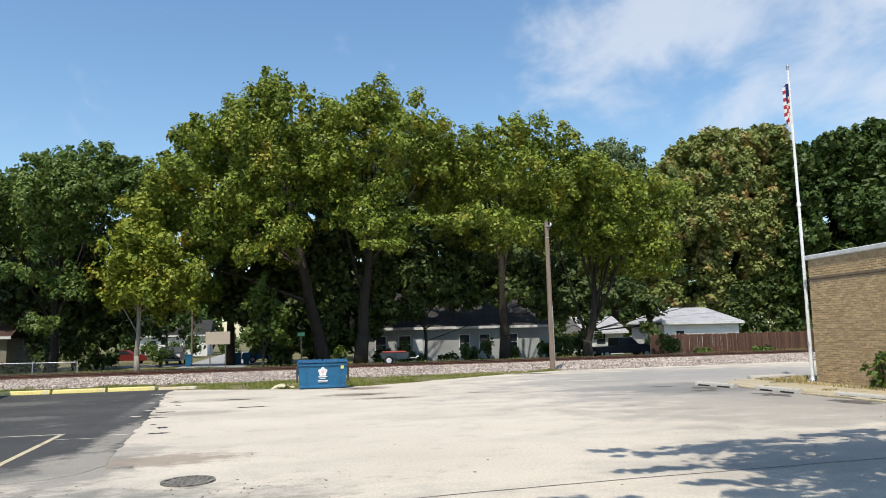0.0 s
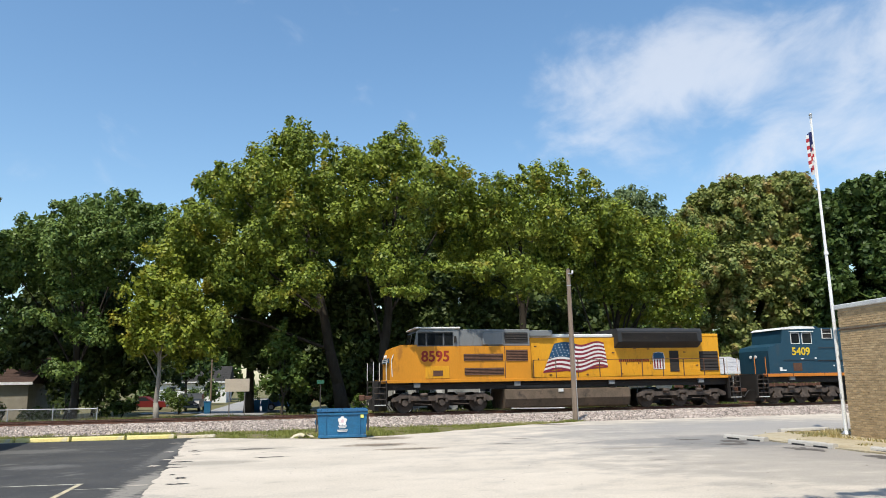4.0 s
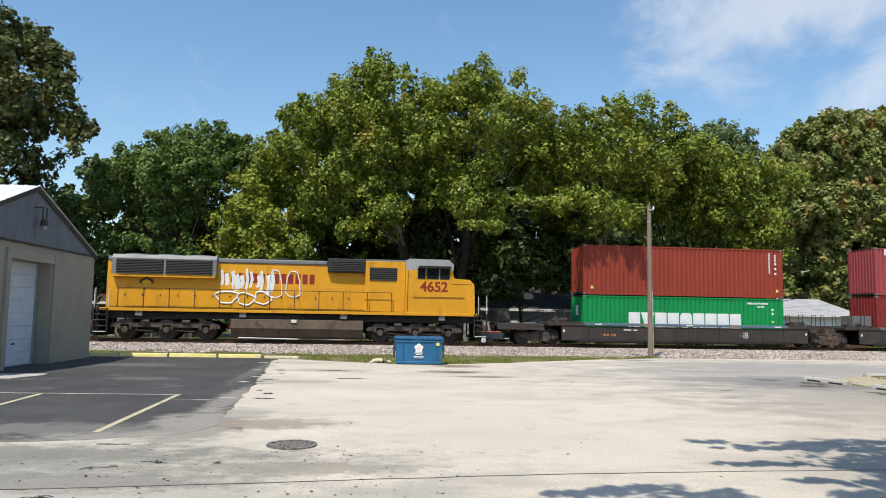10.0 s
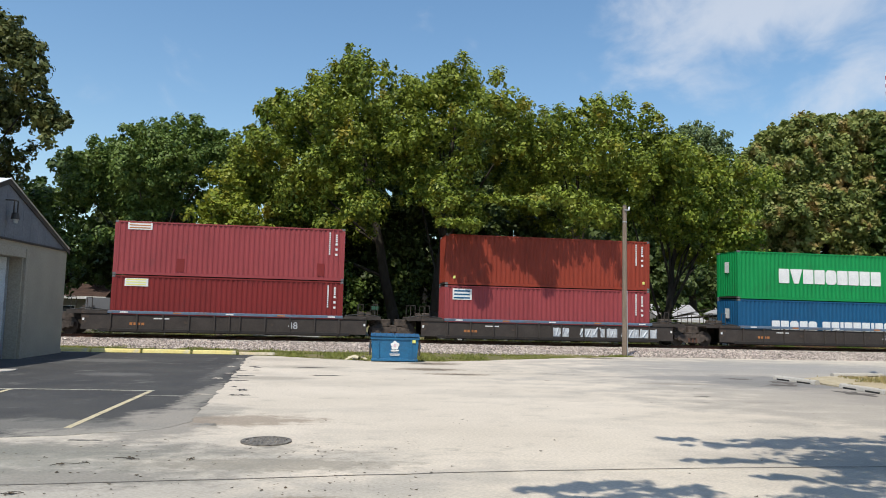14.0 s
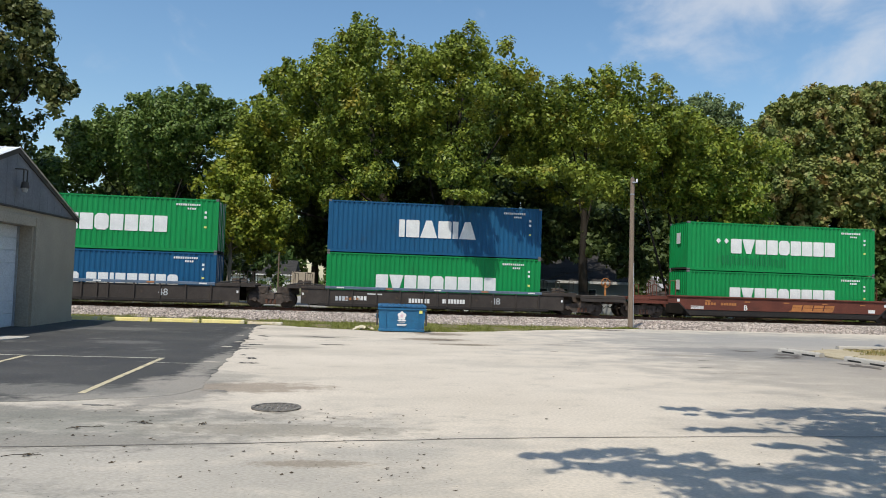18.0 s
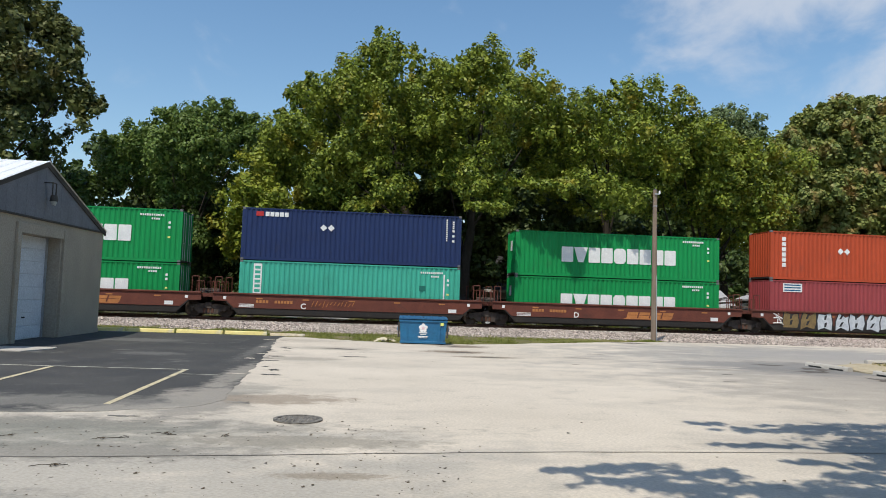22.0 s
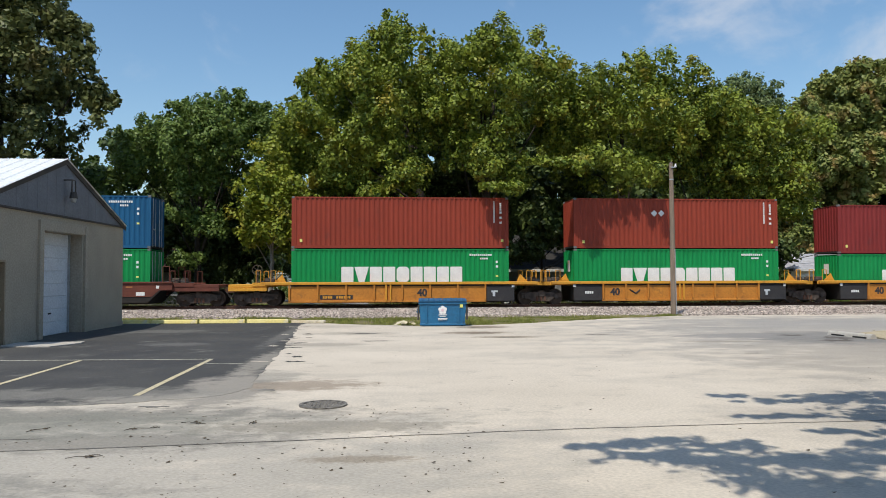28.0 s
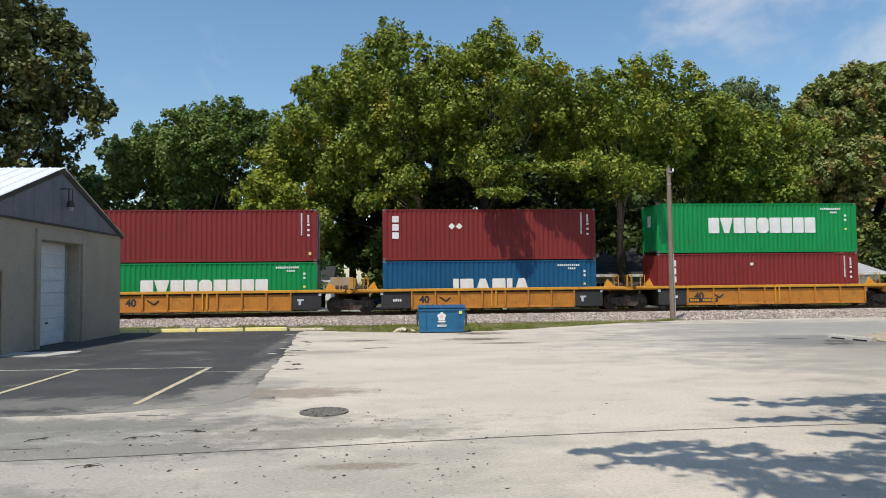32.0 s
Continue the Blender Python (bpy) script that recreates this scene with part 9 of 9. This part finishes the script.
def grey_car(x, number, brake=False, tags=False):
    e = empty("well_car", pose(x, TRACK_Y, RAIL_Z), "grimy grey-brown double-stack well car with ribbed sides", "well car", "grey well cars")
    L0, L1 = -1.32, 13.52
    for s in (-1, 1):
        part("side_sill", slab(L0, L1, 0.28, 1.10, s * 1.38, s * 1.49), CAR_GREY, e, "grey-brown ribbed side")
        ch = part("top_chord", slab(L0 + 1.3, L1 - 1.3, 1.14, 1.29, s * 1.34, s * 1.56, 0.015), CHORD_BLUE, e, "blue-grey worn top chord")
        for k in range(5):
            part("reflector", slab(0.6 + k * 2.7, 1.0 + k * 2.7, 1.18, 1.25, s * 1.56, s * 1.566), MARK_ORANGE if k % 2 else MARK_WHITE, ch)
        for a, b in ((L0, L0 + 1.29), (L1 - 1.29, L1)):
            part("end_chord", slab(a, b, 1.10, 1.24, s * 1.34, s * 1.53, 0.012), CAR_GREY, e)
        part("bottom_chord", slab(L0 + 0.9, L1 - 0.9, 0.2, 0.36, s * 1.3, s * 1.54, 0.012), FRAME_BLACK, e)
        for a in (L0 + 0.06, L1 - 0.16):
            part("white_marker", slab(a, a + 0.1, 0.75, 0.88, s * 1.49, s * 1.5), MARK_WHITE, e)
    ribs(e, [0.15 + k * 1.32 for k in range(10)] + [6.2], 0.3, 1.14, CAR_GREY)
    part("well_floor", Geo().box(0, LC, -1.25, 1.25, 0.16, 0.26), FRAME_BLACK, e)
    for xa in (-0.1, LC):
        part("bulkhead", Geo().box(xa, xa + 0.1, -1.38, 1.38, 0.26, 1.24), FRAME_BLACK, e)
    letters(number, 0.52, SPRAY_GREY, e, pose(9.55, -1.496, 0.68, 90), "well_length_number")
    bars(e, "stencil_marking", 1.1, 1.9, 0.55, 0.68, 4, MARK_ORANGE, 1.49, -1, 0.3, False)
    bars(e, "stencil_marking", 2.3, 3.1, 0.88, 0.94, 1, MARK_WHITE, 1.49, -1, 0.0, False)
    if tags == 1:
        for k, xx in enumerate((6.7, 8.4, 9.6, 10.9, 12.0)):
            g, r = Geo(), random.Random(k)
            for i in range(5):
                g.tube([(xx - 0.45 + i * 0.2 + r.uniform(-0.1, 0.1), -1.496, 0.40 + r.uniform(0, 0.15)), (xx - 0.4 + i * 0.2 + r.uniform(-0.15, 0.15), -1.496, 0.98 - r.uniform(0, 0.2))], 0.05, 4)
            g.box(xx - 0.5, xx + 0.5, -1.494, -1.49, 0.42, 0.9)
            part("graffiti", g, SPRAY_GREY, e, "grey-white graffiti scrawl")
    elif tags == 2:
        bars(e, "stencil_marking", 0.55, 1.3, 0.50, 0.74, 4, SPRAY_GREY, 1.49, -1, 0.25, False)
        bars(e, "stencil_marking", 1.55, 2.3, 0.55, 0.78, 4, MARK_WHITE, 1.49, -1, 0.25, False)
        bars(e, "stencil_marking", 4.6, 5.8, 0.48, 0.72, 7, MARK_WHITE, 1.49, -1, 0.2, False)
        bars(e, "stencil_marking", 6.5, 7.8, 0.5, 0.74, 8, MARK_WHITE, 1.49, -1, 0.2, False)
    deck_clutter(e, L0 + 1.2, -1, CAR_GREY), deck_clutter(e, L1 - 1.2, 1, CAR_GREY)
    if brake:
        part("grey_locker", Geo().box(-1.35, -0.1, -0.9, 0.2, 1.26, 1.95, 0.02), BOX_FRAME_GREY, e, "grey locker on the end platform")
    return e


def brown_car(x, letter, graffiti=False, logo=True):
    e = empty("well_car", pose(x, TRACK_Y, RAIL_Z), "oxide-brown double-stack well car" + (" covered with silver graffiti" if graffiti else " with drop sides"), "well car", "brown well cars")
    L0, L1 = -1.3, 13.45
    for s in (-1, 1):
        part("side_plate", Geo().prism([(L0, 0.92), (-0.55, 0.90), (-0.2, 0.56), (12.4, 0.56), (12.75, 0.90), (L1, 0.92), (L1, 1.30), (L0, 1.30)], 1, s * 1.42, s * 1.5), CAR_BROWN, e, "oxide-brown side plate")
        # the lowest 0.3 m of the side is black instead of brown
        part("lower_sill", Geo().prism([(-0.2, 0.555), (0.1, 0.26), (12.1, 0.26), (12.4, 0.555)], 1, s * 1.40, s * 1.475), FRAME_BLACK, e, "black lower sill below the brown plate")
        part("top_chord", slab(L0, L1, 1.28, 1.37, s * 1.36, s * 1.56, 0.012), CAR_BROWN, e)
        part("bottom_chord", Geo().prism([(-0.6, 0.95), (0.1, 0.34), (12.1, 0.34), (12.8, 0.95), (12.8, 0.86), (12.15, 0.24), (0.05, 0.24), (-0.6, 0.86)], 1, s * 1.38, s * 1.50), FRAME_BLACK, e)
        for k in range(5):
            part("reflector", slab(1.0 + k * 2.5, 1.35 + k * 2.5, 1.05, 1.12, s * 1.5, s * 1.506), MARK_ORANGE, e)
        for a in (-0.75, 12.6):
            part("white_marker", slab(a, a + 0.16, 1.0, 1.16, s * 1.5, s * 1.507), MARK_WHITE, e)
        for a in (-1.2, 12.95):
            part("end_post", Geo().tube([(a, s * 1.5, 1.3), (a, s * 1.5, 2.2), (a + 0.35, s * 1.5, 2.2), (a + 0.35, s * 1.5, 1.3)], 0.025, 6), CAR_BROWN, e)
    part("well_floor", Geo().box(0, LC, -1.25, 1.25, 0.16, 0.26), FRAME_BLACK, e)
    for xa in (-0.1, LC):
        part("bulkhead", Geo().box(xa, xa + 0.1, -1.42, 1.42, 0.26, 1.3), FRAME_BLACK, e)
    if graffiti:
        r = random.Random(9)
        a = 0.7
        for k in range(11):
            a += (0.0, 1.05, 1.1, 1.05, 0.95, 1.0, 0.95, 0.9, 1.0, 0.95, 0.85)[k]
            m, lean = (SPRAY_GOLD if k < 2 else SPRAY_GREY), r.uniform(-0.2, 0.28)
            jag = lambda: r.uniform(-0.07, 0.07)
            b = a + r.uniform(0.74, 0.92)
            ol = [(a + jag(), 0.34 + jag()), (a + (b - a) * 0.45, 0.46 + jag()), (b + jag(), 0.32 + jag()), (b + 0.1 + lean * 0.5, 0.72), (b + lean, 1.27 + jag()), (a + (b - a) * 0.55 + lean, 1.12 + jag()), (a + lean, 1.29 + jag()), (a - 0.08 + lean * 0.5, 0.86 + jag())]
            cx, cz = (a + b) / 2 + lean * 0.5, 0.8
            rim = part("graffiti_outline", Geo().prism([(cx + (px - cx) * 1.16, cz + (pz - cz) * 1.1) for px, pz in ol], 1, -1.506 - 0.0016 * k, -1.49), SPRAY_DARK, e, "black-edged silver graffiti shape")
            part("graffiti_fill", Geo().prism(ol, 1, -1.507 - 0.0016 * k, -1.50), m, rim)
            x0 = a + (b - a) * r.uniform(0.3, 0.6)
            for q in range(2):
                z0 = 0.5 + 0.38 * q + r.uniform(-0.05, 0.08)
                part("graffiti_slash", Geo().prism([(x0, z0), (x0 + 0.13, z0 + 0.02), (x0 + 0.2 + lean * 0.4, z0 + 0.3), (x0 + 0.04 + lean * 0.4, z0 + 0.26)], 1, -1.508 - 0.0016 * k, -1.50), SPRAY_DARK, rim)
        for xa in (0.3, 11.4):
            g = Geo()
            for i in range(9):
                g.tube([(xa + r.uniform(-0.3, 0.4), -1.51, r.uniform(0.5, 1.2)), (xa + r.uniform(-0.3, 0.4), -1.51, r.uniform(0.5, 1.2))], 0.03, 4)
            part("graffiti_scrawl", g, MARK_WHITE, e)
    else:
        letters(letter, 0.42, MARK_WHITE, e, pose(3.55, -1.506, 0.72, 90), "unit_letter", bold=0.01)
        if logo:
            bars(e, "orange_lettering", 6.5, 9.3, 0.66, 1.0, 4, MARK_ORANGE, 1.5, -1, 0.12, True, 0.3)
            part("orange_swoosh", Geo().prism([(6.3, 0.60), (9.1, 0.60), (9.2, 0.66), (6.45, 0.66)], 1, -1.507, -1.5), MARK_ORANGE, e)
        else:
            g, r = Geo(), random.Random(3)
            for i in range(12):
                a = 4.0 + i * 0.2
                g.tube([(a, -1.506, r.uniform(0.7, 0.85)), (a + 0.12, -1.506, r.uniform(0.95, 1.1))], 0.02, 4)
            part("graffiti_scrawl", g, MARK_ORANGE, e)
        bars(e, "number_marking", 1.0, 1.7, 0.85, 1.0, 4, MARK_ORANGE, 1.5, -1, 0.25, False)
        bars(e, "number_marking", 2.0, 3.0, 0.85, 1.0, 6, MARK_ORANGE, 1.5, -1, 0.25, False)
        for k in range(3):
            bars(e, "stencil_marking", 0.1, 0.9, 0.60 + k * 0.07, 0.64 + k * 0.07, 1, MARK_WHITE, 1.5, -1, 0.0, False)
        part("stencil_frame", slab(11.55, 12.0, 0.62, 0.82, -1.5, -1.507), MARK_WHITE, e)
    deck_clutter(e, L0 + 0.9, -1, CAR_BROWN), deck_clutter(e, L1 - 0.9, 1, CAR_BROWN)
    return e


def yellow_car(x, black_left, black_right, plate=False):
    e = empty("well_car", pose(x, TRACK_Y, RAIL_Z), "yellow double-stack well car with ribbed side panels", "well car", "yellow well cars")
    L0, L1 = -0.1, 12.45
    a = 1.55 if black_left else -0.12
    b = 10.85 if black_right else 12.4
    for s in (-1, 1):
        part("side_panel", slab(a, b, 0.24, 1.08, s * 1.38, s * 1.47), CAR_ORANGE, e, "faded orange-yellow side panel")
        if black_left:
            part("black_panel", slab(L0, a - 0.01, 0.24, 1.08, s * 1.38, s * 1.49), CAR_BLACK, e, "black end panel")
        if black_right:
            part("black_panel", slab(b + 0.01, L1, 0.24, 1.08, s * 1.38, s * 1.49), CAR_BLACK, e, "black end panel")
        part("top_chord", slab(L0 - 1.3, L1 + 1.3, 1.17, 1.32, s * 1.34, s * 1.58, 0.015), CAR_YELLOW, e, "yellow top chord")
        # black strip put in as the shade below the top chord
        part("chord_shadow_gap", slab(L0, L1, 1.08, 1.17, s * 1.36, s * 1.42), CAR_BLACK, e)
        part("bottom_chord", slab(a, b, 0.19, 0.3, s * 1.36, s * 1.54, 0.012), CAR_ORANGE, e)
        for xx in (L0 - 0.05, L1 - 0.15):
            part("white_marker", slab(xx, xx + 0.16, 1.0, 1.14, s * 1.5, s * 1.507), MARK_WHITE, e)
    n = 7
    ribs(e, [a + 0.05 + k * (b - a - 0.1) / n for k in range(n + 1)], 0.28, 1.17, CAR_ORANGE)
    ribs(e, [(a + b) / 2 - 0.12, (a + b) / 2 + 0.12], 0.28, 1.17, CAR_YELLOW)
    part("well_floor", Geo().box(0, LC, -1.25, 1.25, 0.16, 0.26), FRAME_BLACK, e)
    for xa in (-0.1, LC):
        part("bulkhead", Geo().box(xa, xa + 0.1, -1.38, 1.38, 0.26, 1.2), FRAME_BLACK, e)
    nx = a + 0.75 if black_left else (7.25 if plate else a + 0.7)
    letters("40", 0.54, CAR_BLACK, e, pose(nx, -1.476, 0.70, 90), "well_length_number", bold=0.022)
    if black_left:
        bars(e, "stencil_marking", 0.55, 1.05, 0.62, 0.76, 4, MARK_WHITE, 1.49, -1, 0.25, False)
        g = Geo().tube([(a + 1.6, -1.476, 0.85), (a + 1.95, -1.476, 0.62), (a + 2.2, -1.476, 0.82)], 0.04, 4)
        part("spray_mark", g, CAR_BLACK, e)
    if black_right:
        part("white_emblem", Geo().prism([(11.15, 0.82), (11.5, 0.82), (11.5, 0.72), (11.36, 0.72), (11.36, 0.5), (11.22, 0.5), (11.22, 0.72), (11.15, 0.72)], 1, -1.497, -1.49), SPRAY_GREY, e)
    if plate:
        p = part("number_plate", slab(1.6, 3.4, 0.36, 0.60, -1.47, -1.485), CAR_BLACK, e, "black stencil plate with pale bars")
        bars(p, "plate_marking", 1.75, 2.3, 0.41, 0.55, 4, CAR_YELLOW, 1.485, -1, 0.25, False)
        bars(p, "plate_marking", 2.5, 3.3, 0.41, 0.55, 6, CAR_YELLOW, 1.485, -1, 0.25, False)
    for x0, out in ((L0, -1), (L1, 1)):
        deck_clutter(e, x0, out, CAR_YELLOW)
        part("bracket", Geo().prism([(x0 + out * 0.15, 1.24), (x0 + out * 0.9, 1.24), (x0 + out * 0.4, 1.75)], 1, -1.2, -1.14), CAR_YELLOW, e)
    return e


def brake_wheel(e, x, z, material):
    g = Geo()
    for k in range(16):
        a, b = 2 * math.pi * k / 16, 2 * math.pi * (k + 1) / 16
        g.cyl((x + 0.27 * math.cos(a), -1.25, z + 0.27 * math.sin(a)), (x + 0.27 * math.cos(b), -1.25, z + 0.27 * math.sin(b)), 0.022, 0.022, 5)
    for k in range(5):
        a = 2 * math.pi * k / 5
        g.cyl((x, -1.25, z), (x + 0.27 * math.cos(a), -1.25, z + 0.27 * math.sin(a)), 0.016, 0.016, 5)
    w = part("brake_wheel", g, material, e, "hand brake wheel")
    part("brake_stand", Geo().box(x - 0.05, x + 0.05, -1.22, -1.12, 1.2, z, 0.01), material, w)


TRAIN = []  # every moving thing with its place along the train


def rolls(ob, x):
    TRAIN.append((ob, x, ob.location.y, ob.location.z))
    return ob


rolls(yellow_flag_loco(47.15), 47.15)
rolls(blue_loco(70.97), 70.97)
rolls(yellow_trailing_loco(92.78), 92.78)
cars = []
for k, (x, low, high) in enumerate(LOADS):
    if k < 5:
        c = grey_car(x, "48", brake=k == 1, tags={2: 1, 4: 2}.get(k, 0))
    elif k < 10:
        c = brown_car(x, "BCD A"[k - 5] if k not in (8,) else "A", graffiti=k == 8, logo=k in (5, 7, 9))
    else:
        c = yellow_car(x, k not in (10,), k not in (14,), plate=k in (10, 14))
    cars.append(rolls(c, x))
    rolls(container(x, Z0, low[0], low[1], low[2], low[3], MARK_WHITE if low[1] in (GREEN_BOX, BLUE_BOX) else None), x)
    rolls(container(x, Z0 + low[0] + 0.03, high[0], high[1], high[2], high[3], MARK_WHITE if high[1] in (GREEN_BOX, BLUE_BOX) else None), x)
# trucks: one under each outer end of a set, one under each joint
for first, last in ((0, 4), (5, 9), (10, 14)):
    end = 2.6 if first != 10 else 1.9
    car_truck(cars[first], -end)
    coupler(cars[first], -end - 1.15, -1)
    for k in range(first, last):
        gap = LOADS[k + 1][0] - LOADS[k][0] - LC
        car_truck(cars[k], LC + gap / 2)
    car_truck(cars[last], LC + end)
    coupler(cars[last], LC + end + 1.15, 1)
brake_wheel(cars[4], 16.1, 1.95, MARK_ORANGE)
brake_wheel(cars[10], -1.85, 2.0, TRUCK_GREY)
part("brake_stand", Geo().box(-4.9, -4.1, -0.4, 0.4, 1.24, 1.9, 0.02), TRUCK_GREY, cars[0])
for c, x0, x1, m in ((cars[0], -5.0, -2.5, CAR_GREY), (cars[4], 14.6, 17.3, CAR_GREY), (cars[5], -3.6, -1.2, CAR_BROWN), (cars[9], 13.4, 15.9, CAR_BROWN), (cars[10], -3.4, -1.3, CAR_YELLOW), (cars[14], 13.6, 15.6, CAR_YELLOW)):
    part("end_deck", Geo().box(x0, x1, -1.32, 1.32, 1.02, 1.2, 0.02), m, c)
    part("end_sill", Geo().box(x0, x1, -1.34, -1.2, 0.84, 1.02), m, c)


# ---- the train rolls past: metres it has gone at every half second ----
GONE = [0.00, 5.50, 10.99, 16.49, 21.98, 27.48, 32.97, 38.44, 43.90, 49.32, 54.70, 60.03, 65.30, 70.57, 75.87, 81.20, 86.56, 91.99, 97.49, 102.95, 108.38, 113.79, 119.19, 124.57, 129.94, 135.29, 140.59, 145.81, 151.06, 156.35, 161.67, 167.03, 172.44, 177.84, 183.21, 188.56, 193.92, 199.26, 204.62, 209.99, 215.31, 220.56, 225.73, 230.98, 236.34, 241.77, 247.27, 252.72, 258.14, 263.54, 268.93, 274.30, 279.65, 284.98, 290.28, 295.54, 300.76, 305.93, 311.19, 316.57, 322.02, 327.41, 332.74, 338.03, 343.31]


def gone(t):
    k = min(int(t * 2), len(GONE) - 2)
    return GONE[k] + (GONE[k + 1] - GONE[k]) * (t * 2 - k)


def motions():
    for ob, x, y, z in TRAIN:
        walk(ob, [(k / 2, pose(x - s, y + SKEW * (x - s - PIVOT), z, 0, 0, SKEW_TURN)) for k, s in enumerate(GONE)])
    # wheels roll without slipping
    for w, x, r in SPINNERS:
        n = 15 if r > 0.5 else 30
        walk(w, [(k / n, pose(x, 0, r, 0, -math.degrees(gone(k / n) / r) % 360, 0)) for k in range(32 * n + 1)])


motions()
